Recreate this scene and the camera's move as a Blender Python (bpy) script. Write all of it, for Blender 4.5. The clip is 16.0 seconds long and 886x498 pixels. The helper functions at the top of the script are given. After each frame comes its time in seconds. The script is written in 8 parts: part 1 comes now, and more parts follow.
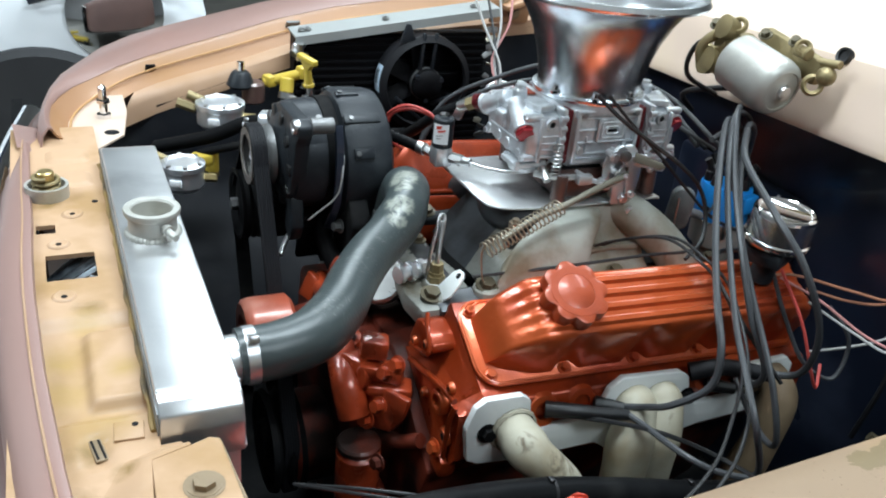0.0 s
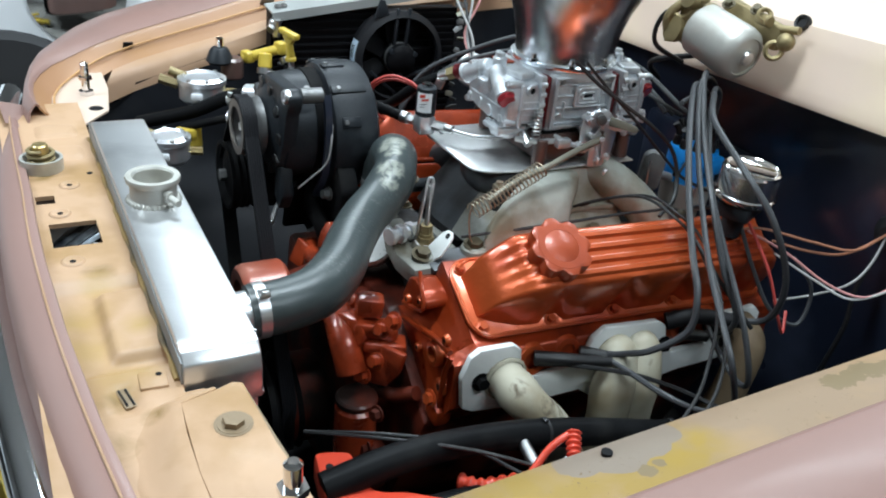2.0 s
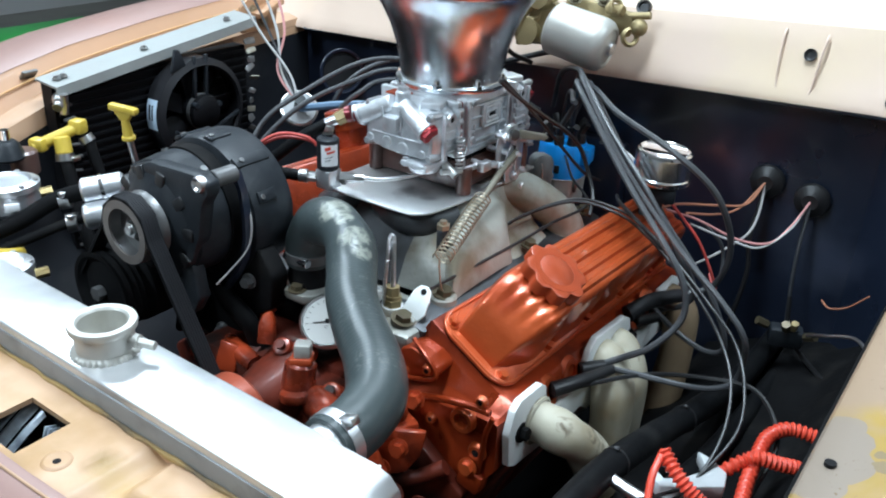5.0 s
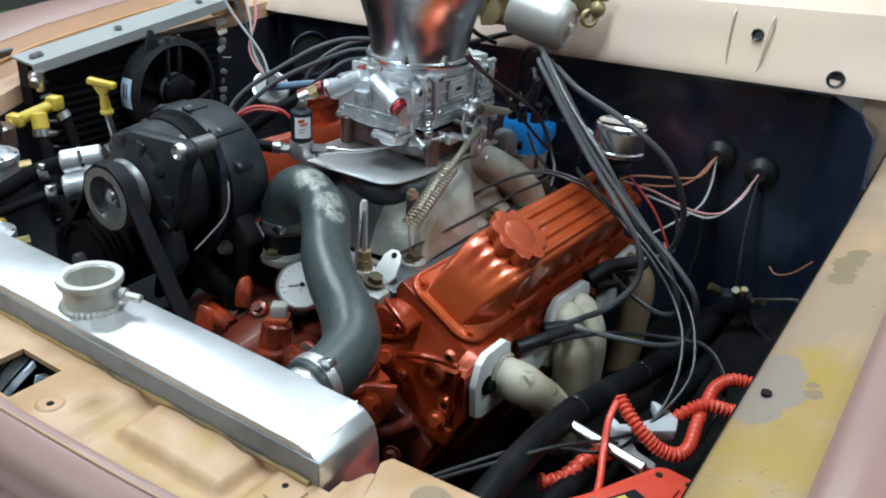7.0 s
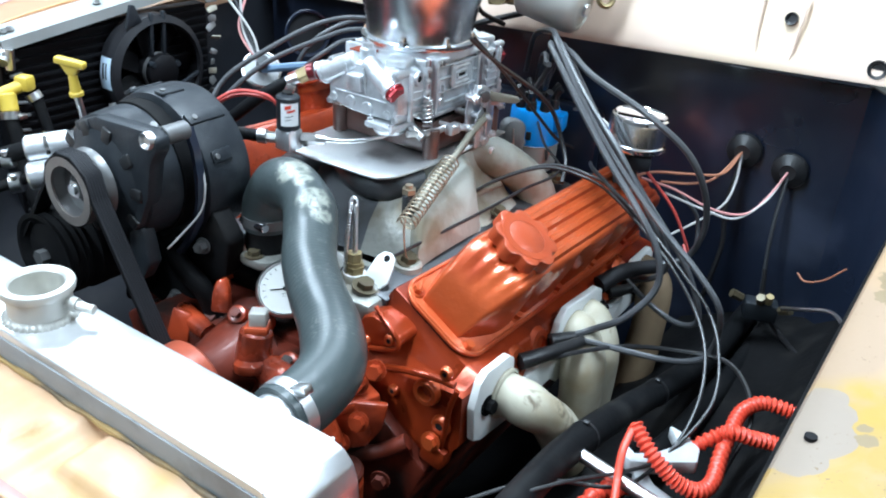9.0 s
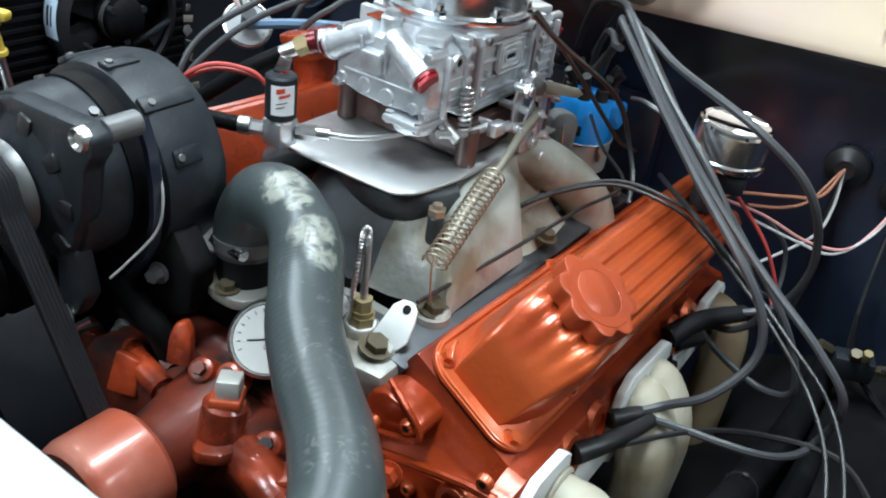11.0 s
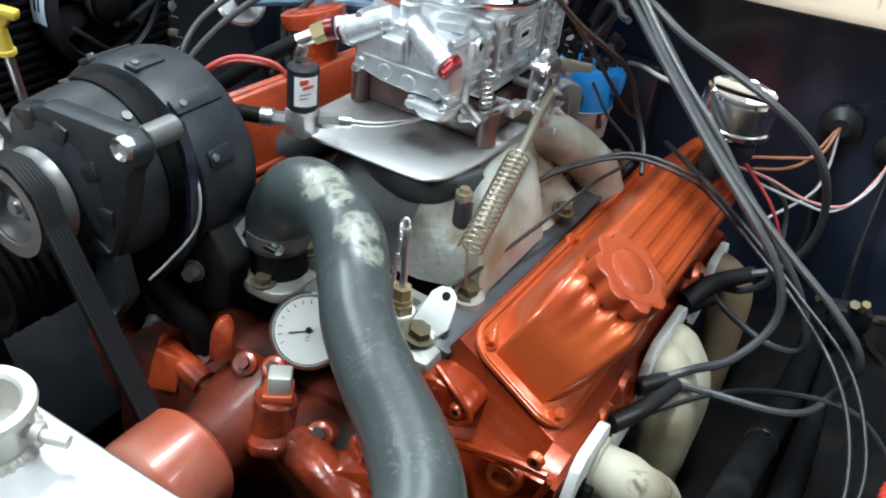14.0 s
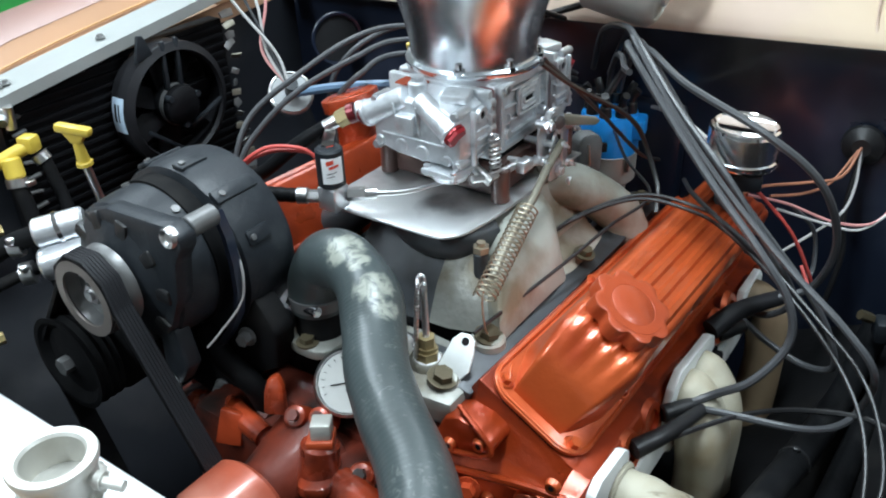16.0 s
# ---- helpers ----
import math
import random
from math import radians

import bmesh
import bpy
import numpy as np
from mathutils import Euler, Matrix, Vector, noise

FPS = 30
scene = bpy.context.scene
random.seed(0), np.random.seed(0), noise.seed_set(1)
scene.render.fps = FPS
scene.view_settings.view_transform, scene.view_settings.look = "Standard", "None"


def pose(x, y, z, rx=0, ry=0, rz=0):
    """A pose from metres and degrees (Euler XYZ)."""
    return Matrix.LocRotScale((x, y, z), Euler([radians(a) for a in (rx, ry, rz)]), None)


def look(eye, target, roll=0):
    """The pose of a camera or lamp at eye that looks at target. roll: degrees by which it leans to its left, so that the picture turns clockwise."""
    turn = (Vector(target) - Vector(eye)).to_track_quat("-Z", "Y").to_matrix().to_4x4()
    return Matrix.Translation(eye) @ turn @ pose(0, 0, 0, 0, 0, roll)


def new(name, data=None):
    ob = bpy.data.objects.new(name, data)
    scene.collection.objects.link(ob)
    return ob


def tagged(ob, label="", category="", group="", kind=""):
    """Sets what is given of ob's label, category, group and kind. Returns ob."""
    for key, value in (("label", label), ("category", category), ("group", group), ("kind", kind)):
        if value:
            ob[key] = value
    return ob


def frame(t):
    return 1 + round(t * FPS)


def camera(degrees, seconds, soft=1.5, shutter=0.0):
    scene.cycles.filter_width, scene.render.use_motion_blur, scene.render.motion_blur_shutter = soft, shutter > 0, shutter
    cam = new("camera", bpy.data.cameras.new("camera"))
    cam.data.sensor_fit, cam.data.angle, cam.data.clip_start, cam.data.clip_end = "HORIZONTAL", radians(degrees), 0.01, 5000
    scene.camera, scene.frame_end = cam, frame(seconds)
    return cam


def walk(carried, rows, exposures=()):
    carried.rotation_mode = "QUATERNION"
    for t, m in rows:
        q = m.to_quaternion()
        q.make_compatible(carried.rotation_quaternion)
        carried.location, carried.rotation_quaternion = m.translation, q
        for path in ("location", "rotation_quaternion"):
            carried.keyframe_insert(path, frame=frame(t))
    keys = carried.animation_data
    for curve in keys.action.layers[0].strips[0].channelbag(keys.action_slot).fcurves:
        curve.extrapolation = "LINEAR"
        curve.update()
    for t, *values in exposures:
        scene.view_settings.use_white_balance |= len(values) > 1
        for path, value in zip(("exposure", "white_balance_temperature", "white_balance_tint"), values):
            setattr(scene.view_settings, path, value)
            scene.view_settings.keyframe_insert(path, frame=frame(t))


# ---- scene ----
cam = camera(54.4, 16.0, soft=2.0)
PATH = [
    (0, (-0.056, -0.999, 1.443), (0.731, 0.597, 0.531), 6.1),
    (0.5, (-0.049, -0.999, 1.447), (0.772, 0.586, 0.544), 7.1),
    (1, (-0.03, -1.035, 1.426), (0.842, 0.517, 0.514), 7.0),
    (1.5, (-0.075, -1.063, 1.444), (0.811, 0.464, 0.504), 6.9),
    (2, (-0.123, -1.037, 1.436), (0.753, 0.5, 0.502), 6.3),
    (2.5, (-0.224, -0.929, 1.423), (0.814, 0.493, 0.473), 7.6),
    (3, (-0.317, -0.848, 1.41), (0.949, 0.383, 0.47), 3.9),
    (3.5, (-0.335, -0.758, 1.385), (0.965, 0.458, 0.474), 4.3),
    (4, (-0.254, -0.656, 1.413), (1.027, 0.572, 0.49), 3.3),
    (4.5, (-0.29, -0.668, 1.419), (1.096, 0.456, 0.515), 3.9),
    (5, (-0.36, -0.694, 1.425), (1.111, 0.341, 0.55), 2.6),
    (7.5, (-0.423, -0.733, 1.413), (1.09, 0.232, 0.53), 3.5),
    (8, (-0.428, -0.725, 1.413), (1.081, 0.244, 0.527), 3.6),
    (8.5, (-0.406, -0.703, 1.401), (1.104, 0.26, 0.511), 3.8),
    (9, (-0.322, -0.681, 1.388), (1.168, 0.289, 0.473), 4.1),
    (9.5, (-0.21, -0.623, 1.371), (1.207, 0.419, 0.42), 4.2),
    (12, (-0.11, -0.428, 1.341), (1.398, 0.326, 0.265), 9.1),
    (12.5, (-0.103, -0.421, 1.347), (1.414, 0.31, 0.267), 7.6),
    (13, (-0.135, -0.451, 1.355), (1.367, 0.319, 0.282), 6.6),
    (13.5, (-0.147, -0.479, 1.356), (1.342, 0.307, 0.277), 6.3),
    (14, (-0.159, -0.408, 1.376), (1.318, 0.342, 0.254), 7.7),
    (14.5, (-0.187, -0.37, 1.395), (1.341, 0.39, 0.353), 4.6),
    (15, (-0.189, -0.38, 1.409), (1.365, 0.31, 0.357), 1.1),
    (15.5, (-0.177, -0.453, 1.426), (1.322, 0.339, 0.365), -0.8),
    (16, (-0.169, -0.524, 1.425), (1.219, 0.486, 0.398), -2.3),
]
EXPOSURE = [(0, -0.08, 6500, 10), (1, -0.1, 6500, 10), (2, -0.2, 6450, 10), (3, 0.15, 6250, 10), (4, 0.47, 5950, 10), (4.5, 0.14, 6100, 10), (5, 0.05, 6150, 10), (7.5, -0.4, 6400, 10), (8.2, 0.6, 6050, 10), (9, 0.64, 5950, 10), (9.7, 0.5, 5850, 10), (12, 0.06, 6900, 10), (13.5, 0.27, 6700, 10), (14.5, 0.19, 6600, 10), (16, 0.13, 6450, 10)]
walk(cam, [(t, look(eye, target, roll)) for t, eye, target, roll in PATH], EXPOSURE)

# ---- world and light ----
world = bpy.data.worlds.new("garage_air")
scene.world = world
world.use_nodes = True
world.node_tree.nodes["Background"].inputs[0].default_value = (0.75, 0.85, 1.0, 1)
world.node_tree.nodes["Background"].inputs[1].default_value = 0.012
# Unseen lamps at guessed places; the last is added to fill the near side.
LAMPS = [((0.45, -0.08, 2.75), 54), ((0.9, 1.7, 2.75), 46), ((2.3, 0.6, 2.75), 22), ((-1.7, 0.7, 2.75), 66), ((0.8, -1.9, 2.75), 32)]
for place, power in LAMPS:
    light = bpy.data.lights.new("tube_glow", "AREA")
    light.shape, light.size, light.size_y, light.energy, light.color = "RECTANGLE", 0.28, 1.25, power, (0.78, 0.92, 1.0)
    lamp = new("tube_glow", light)
    lamp.matrix_world = pose(*place, 0, 0, 90 if place[0] < 1 else 0)
    tagged(lamp, "cool white glow of an unseen lamp under the ceiling", "light")


# ---- materials ----
def mat(name, color, rough=0.5, metal=0.0, var=0.12, scale=40.0, bump=0.1, coat=0.0, stain=None, amount=0.0, stain_scale=6.0, rvar=0.15, spec=0.5):
    m = bpy.data.materials.new(name)
    m.use_nodes = True
    n, l = m.node_tree.nodes, m.node_tree.links
    b = n["Principled BSDF"]
    b.inputs["Metallic"].default_value = metal
    b.inputs["Coat Weight"].default_value = coat
    b.inputs["Specular IOR Level"].default_value = spec
    b.inputs["Coat Roughness"].default_value = 0.12
    tc = n.new("ShaderNodeTexCoord")
    fine, broad = n.new("ShaderNodeTexNoise"), n.new("ShaderNodeTexNoise")
    for tex, s in ((fine, scale * 6), (broad, scale)):
        tex.inputs["Scale"].default_value, tex.inputs["Detail"].default_value = s, 5
        l.new(tc.outputs["Object"], tex.inputs["Vector"])
    mix = n.new("ShaderNodeMix")
    mix.data_type = "RGBA"
    lo = [max(0, c * (1 - var)) for c in color]
    hi = [min(1, c * (1 + var)) for c in color]
    mix.inputs["A"].default_value, mix.inputs["B"].default_value = (*lo, 1), (*hi, 1)
    l.new(broad.outputs["Fac"], mix.inputs["Factor"])
    out = mix.outputs["Result"]
    if stain:
        spots = n.new("ShaderNodeTexNoise")
        spots.inputs["Scale"].default_value, spots.inputs["Detail"].default_value = stain_scale, 6
        l.new(tc.outputs["Object"], spots.inputs["Vector"])
        ramp = n.new("ShaderNodeValToRGB")
        ramp.color_ramp.elements[0].position, ramp.color_ramp.elements[1].position = 0.56 - amount * 0.3, 0.74 - amount * 0.3
        l.new(spots.outputs["Fac"], ramp.inputs["Fac"])
        over = n.new("ShaderNodeMix")
        over.data_type = "RGBA"
        over.inputs["B"].default_value = (*stain, 1)
        l.new(ramp.outputs["Color"], over.inputs["Factor"])
        l.new(out, over.inputs["A"])
        out = over.outputs["Result"]
    l.new(out, b.inputs["Base Color"])
    mr = n.new("ShaderNodeMapRange")
    mr.inputs["To Min"].default_value, mr.inputs["To Max"].default_value = max(0.02, rough - rvar * rough), min(1, rough + rvar * rough)
    l.new(broad.outputs["Fac"], mr.inputs["Value"])
    l.new(mr.outputs["Result"], b.inputs["Roughness"])
    if bump:
        bp = n.new("ShaderNodeBump")
        bp.inputs["Strength"].default_value, bp.inputs["Distance"].default_value = bump, 0.002
        l.new(fine.outputs["Fac"], bp.inputs["Height"])
        l.new(bp.outputs["Normal"], b.inputs["Normal"])
    return m


ORANGE = mat("orange_engine_paint", (0.54, 0.092, 0.022), 0.33, 0.42, 0.16, 25, 0.22, 0.6, (0.34, 0.036, 0.008), 0.12, 9, 0.3)
PULLEY_ORANGE = mat("dusty_pulley_paint", (0.40, 0.085, 0.045), 0.36, 0.1, 0.25, 18, 0.2, 0.3, (0.46, 0.16, 0.11), 0.25, 10, 0.3)
CAP_ORANGE = mat("flat_orange_paint", (0.37, 0.056, 0.016), 0.38, 0.1, 0.14, 30, 0.2, 0.25, (0.28, 0.04, 0.012), 0.1, 18)
BRUSHED = mat("brushed_aluminium", (0.75, 0.76, 0.77), 0.37, 0.9, 0.09, 14, 0.14, 0, (0.56, 0.57, 0.58), 0.1, 9, 0.25)
CAST = mat("cast_aluminium", (0.40, 0.41, 0.365), 0.52, 0.15, 0.22, 16, 0.5, 0, (0.20, 0.165, 0.11), 0.3, 10)
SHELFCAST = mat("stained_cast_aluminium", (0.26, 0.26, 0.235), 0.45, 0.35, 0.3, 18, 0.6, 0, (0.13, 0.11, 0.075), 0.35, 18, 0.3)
# Cast aluminium with oil stains; its dark tone stands for shade under the carburettor.
SHADECAST = mat("shaded_oily_cast", (0.055, 0.060, 0.066), 0.42, 0.2, 0.25, 16, 0.2, 0, (0.022, 0.022, 0.022), 0.4, 12, 0.3)
WORNALLOY = mat("dark_grey_alloy", (0.16, 0.165, 0.165), 0.55, 0.3, 0.2, 16, 0.2, 0, (0.06, 0.06, 0.06), 0.2, 16, 0.2)
DULLALLOY = mat("dull_grey_alloy", (0.27, 0.28, 0.285), 0.6, 0.3, 0.2, 14, 0.2, 0, (0.18, 0.18, 0.18), 0.2, 16, 0.2)
ZINC = mat("bright_zinc", (0.82, 0.84, 0.87), 0.3, 0.85, 0.12, 50, 0.3)
BOWL = mat("satin_zinc_casting", (0.74, 0.77, 0.80), 0.36, 0.6, 0.16, 30, 0.5, 0, (0.50, 0.52, 0.54), 0.15, 40, 0.3)
STEEL = mat("plain_steel", (0.62, 0.62, 0.62), 0.3, 1, 0.15, 60, 0.2)
PLATE = mat("mill_aluminium_sheet", (0.72, 0.73, 0.73), 0.38, 0.9, 0.15, 12, 0.12, 0, (0.42, 0.42, 0.43), 0.15, 14)
CHROME = mat("chrome", (0.82, 0.83, 0.85), 0.06, 1, 0.03, 20, 0.02)
POLISHED = mat("polished_aluminium", (0.90, 0.94, 0.99), 0.22, 1, 0.05, 12, 0.06)
# Pale blue streaks paint cool light reflected in the grille's chrome.
SLOTSHEEN = mat("painted_chrome_sheen", (0.58, 0.66, 0.78), 0.34, 0.35, 0.4, 30, 0.5, 0, (0.12, 0.14, 0.18), 0.3, 30, 0.4)
CERAMIC = mat("beige_ceramic_coating", (0.41, 0.38, 0.295), 0.55, 0, 0.14, 14, 0.3, 0, (0.30, 0.24, 0.15), 0.3, 11)
JAW = mat("pale_grey_plastic", (0.46, 0.48, 0.49), 0.42, 0, 0.12, 20, 0.15, 0, (0.3, 0.31, 0.31), 0.1, 20)
FLANGE = mat("pale_grey_flange", (0.80, 0.82, 0.80), 0.55, 0.1, 0.08, 20, 0.2)
SATIN = mat("satin_black_paint", (0.015, 0.018, 0.022), 0.44, 0.0, 0.25, 30, 0.25, 0, (0.03, 0.034, 0.038), 0.05, 26, 0.3, 0.30)
BLACK = mat("gloss_black_paint", (0.010, 0.0145, 0.028), 0.30, 0, 0.3, 6, 0.15, 0.5, (0.036, 0.044, 0.07), 0.08, 5, 0.3)
# Dull black of many parts, deepened to stand for shade low in the bay.
DULLBLACK = mat("dull_black", (0.0065, 0.0065, 0.007), 0.66, 0, 0.4, 12, 0.4, 0, (0.016, 0.015, 0.014), 0.06, 14, 0.2, 0.07)
HOSE = mat("moulded_hose_rubber", (0.042, 0.053, 0.054), 0.35, 0, 0.22, 12, 0.25, 0, None, 0, 18, 0.25)
WIRE = mat("grey_ignition_wire", (0.047, 0.049, 0.053), 0.42, 0, 0.2, 30, 0.1)
HOSEBLACK = mat("black_hose_rubber", (0.006, 0.0063, 0.007), 0.46, 0, 0.3, 14, 0.2, 0, (0.014, 0.014, 0.014), 0.05, 16, 0.2, 0.08)
WIRE_BLACK = mat("black_wire", (0.012, 0.012, 0.013), 0.42, 0, 0.2, 30, 0.1)
TAN = mat("tan_primer", (0.50, 0.315, 0.19), 0.55, 0, 0.14, 5, 0.2, 0.05, (0.36, 0.21, 0.09), 0.3, 9)
GUTTER = mat("tan_gutter_primer", (0.275, 0.188, 0.12), 0.55, 0, 0.12, 5, 0.2, 0.05, (0.36, 0.23, 0.12), 0.2, 9)
CREAM = mat("cream_primer", (0.62, 0.475, 0.38), 0.58, 0, 0.09, 4, 0.12, 0.0, (0.66, 0.52, 0.36), 0.1, 3)
PINK = mat("dusty_pink_paint", (0.285, 0.17, 0.145), 0.46, 0, 0.08, 4, 0.08, 0.1, (0.30, 0.165, 0.135), 0.1, 3)
RUST = mat("rust_tan_paint", (0.39, 0.205, 0.105), 0.5, 0, 0.12, 8, 0.15, 0.1, (0.36, 0.18, 0.07), 0.1, 6)
LIP = mat("peach_primer", (0.43, 0.265, 0.165), 0.55, 0, 0.12, 5, 0.15, 0.05, (0.40, 0.23, 0.12), 0.25, 6)
APRON = mat("black_apron_paint", (0.009, 0.010, 0.013), 0.6, 0, 0.4, 7, 0.25, 0, (0.02, 0.02, 0.022), 0.1, 8, 0.2, 0.15)
DULLPLATE = mat("dull_aluminium_angle", (0.30, 0.31, 0.30), 0.6, 0.3, 0.15, 12, 0.2, 0, (0.30, 0.30, 0.29), 0.2, 14)
# Oily orange whose darker tone also paints shade on heads and far cover.
SHADED_OILYORANGE = mat("shaded_oily_orange_paint", (0.32, 0.040, 0.009), 0.30, 0.35, 0.25, 20, 0.25, 0.22, (0.14, 0.018, 0.006), 0.2, 14, 0.3, 0.35)
# Orange with grime spots, darkened to paint the shade low on the engine.
SHADEORANGE = mat("shaded_grimy_orange_paint", (0.13, 0.020, 0.009), 0.5, 0.1, 0.4, 18, 0.3, 0.1, (0.02, 0.011, 0.009), 0.45, 14, 0.3, 0.35)
DULLORANGE = mat("dull_orange_paint", (0.38, 0.050, 0.015), 0.28, 0.15, 0.35, 20, 0.4, 0.5, (0.12, 0.020, 0.010), 0.2, 16, 0.3)
BROWNED = mat("heat_browned_coating", (0.19, 0.135, 0.08), 0.6, 0, 0.25, 14, 0.3, 0, (0.14, 0.09, 0.05), 0.3, 11)
FINBLACK = mat("black_fin_paint", (0.004, 0.004, 0.005), 0.6, 0, 0.4, 20, 0.2, 0, None, 0, 6, 0.2, 0.15)
MATTBLACK = mat("matt_black_plastic", (0.012, 0.012, 0.014), 0.55, 0, 0.2, 30, 0.1, 0, None, 0, 6, 0.2, 0.25)
SEALANT = mat("gold_brown_sealant", (0.34, 0.22, 0.08), 0.6, 0, 0.35, 20, 0.4, 0, (0.06, 0.05, 0.04), 0.3, 14)
BARE = mat("bare_brown_metal", (0.24, 0.17, 0.10), 0.5, 0.2, 0.2, 18, 0.3)
BROWN = mat("brown_phenolic", (0.10, 0.058, 0.05), 0.3, 0.1, 0.2, 14, 0.1, 0.3)
RED = mat("red_anodised", (0.34, 0.022, 0.03), 0.3, 0.4, 0.15, 40, 0.1)
REDGASKET = mat("dark_red_metering_block", (0.15, 0.015, 0.02), 0.3, 0.4, 0.2, 40, 0.1)
BLUE = mat("blue_plastic", (0.015, 0.30, 0.82), 0.30, 0, 0.1, 30, 0.1, 0.2)
YELLOW = mat("yellow_plastic", (0.56, 0.40, 0.055), 0.36, 0, 0.12, 30, 0.12)
BRASS = mat("brass", (0.60, 0.46, 0.22), 0.33, 0.9, 0.15, 50, 0.2)
PLATEDBOLT = mat("olive_plated_steel", (0.10, 0.082, 0.05), 0.42, 0.5, 0.25, 30, 0.3)
BRONZE = mat("gold_cadmium_steel", (0.30, 0.235, 0.12), 0.5, 0.6, 0.4, 25, 0.3)
REDPLASTIC = mat("red_orange_plastic", (0.62, 0.06, 0.03), 0.34, 0, 0.08, 30, 0.08, 0.2)
REDWIRE = mat("red_wire", (0.45, 0.06, 0.05), 0.45, 0, 0.1, 30, 0.05)
WHITEWIRE = mat("white_wire", (0.46, 0.45, 0.44), 0.45, 0, 0.1, 30, 0.05)
PINKWIRE = mat("pink_wire", (0.55, 0.25, 0.24), 0.45, 0, 0.1, 30, 0.05)
ORANGEWIRE = mat("tan_orange_wire", (0.34, 0.14, 0.08), 0.45, 0, 0.1, 30, 0.05)
BLUEHOSE = mat("blue_grey_hose", (0.10, 0.17, 0.26), 0.45, 0, 0.1, 30, 0.1)
LABEL = mat("white_label", (0.78, 0.79, 0.80), 0.5, 0, 0.03, 30, 0.0)
LABELBLUE = mat("pale_blue_label", (0.50, 0.62, 0.74), 0.45, 0, 0.05, 30, 0.0)
INK = mat("dark_ink", (0.014, 0.014, 0.015), 0.8, 0, 0.1, 30, 0.0, 0, None, 0, 6, 0.1, 0.1)
DIAL = mat("dial_face", (0.46, 0.46, 0.44), 0.4, 0, 0.05, 20, 0.0)
SPRING = mat("spring_wire", (0.42, 0.36, 0.27), 0.4, 0.8, 0.15, 60, 0.2)
ROD = mat("dull_grey_rod", (0.27, 0.25, 0.20), 0.5, 0.5, 0.2, 30, 0.2)
CONCRETE = mat("garage_concrete", (0.30, 0.29, 0.26), 0.6, 0, 0.2, 1.5, 0.3, 0, (0.2, 0.19, 0.17), 0.15, 2)
PLASTER = mat("grey_wall_paint", (0.55, 0.55, 0.55), 0.7, 0, 0.08, 2, 0.2)
CEIL = mat("ceiling_board", (0.7, 0.7, 0.7), 0.8, 0, 0.06, 3, 0.2)
WHITECAR = mat("white_car_paint", (0.72, 0.74, 0.76), 0.22, 0, 0.02, 3, 0.0, 0.5)
TYRE = mat("tyre_rubber", (0.02, 0.02, 0.022), 0.7, 0, 0.2, 20, 0.3)
GREEN = mat("green_paint", (0.03, 0.32, 0.06), 0.4, 0, 0.1, 10, 0.1, 0.2)
PULLEYGREY = mat("worn_dark_steel", (0.17, 0.17, 0.17), 0.4, 0.6, 0.2, 30, 0.2)
SEAM = mat("golden_primer_seam", (0.52, 0.29, 0.12), 0.5, 0, 0.2, 12, 0.2)
WORNRIM = mat("rubbed_bare_steel", (0.20, 0.175, 0.16), 0.5, 0.5, 0.2, 20, 0.2)
MOTORGREY = mat("dull_silver_paint", (0.50, 0.49, 0.45), 0.42, 0.4, 0.1, 20, 0.2, 0, (0.38, 0.36, 0.30), 0.12, 12)


def spun(m, amount):
    """Fine turning marks round an upright axis spread the highlights up and down."""
    n, l = m.node_tree.nodes, m.node_tree.links
    b = n["Principled BSDF"]
    tangent = n.new("ShaderNodeTangent")
    tangent.direction_type, tangent.axis = "RADIAL", "Z"
    l.new(tangent.outputs["Tangent"], b.inputs["Tangent"])
    b.inputs["Anisotropic"].default_value = amount


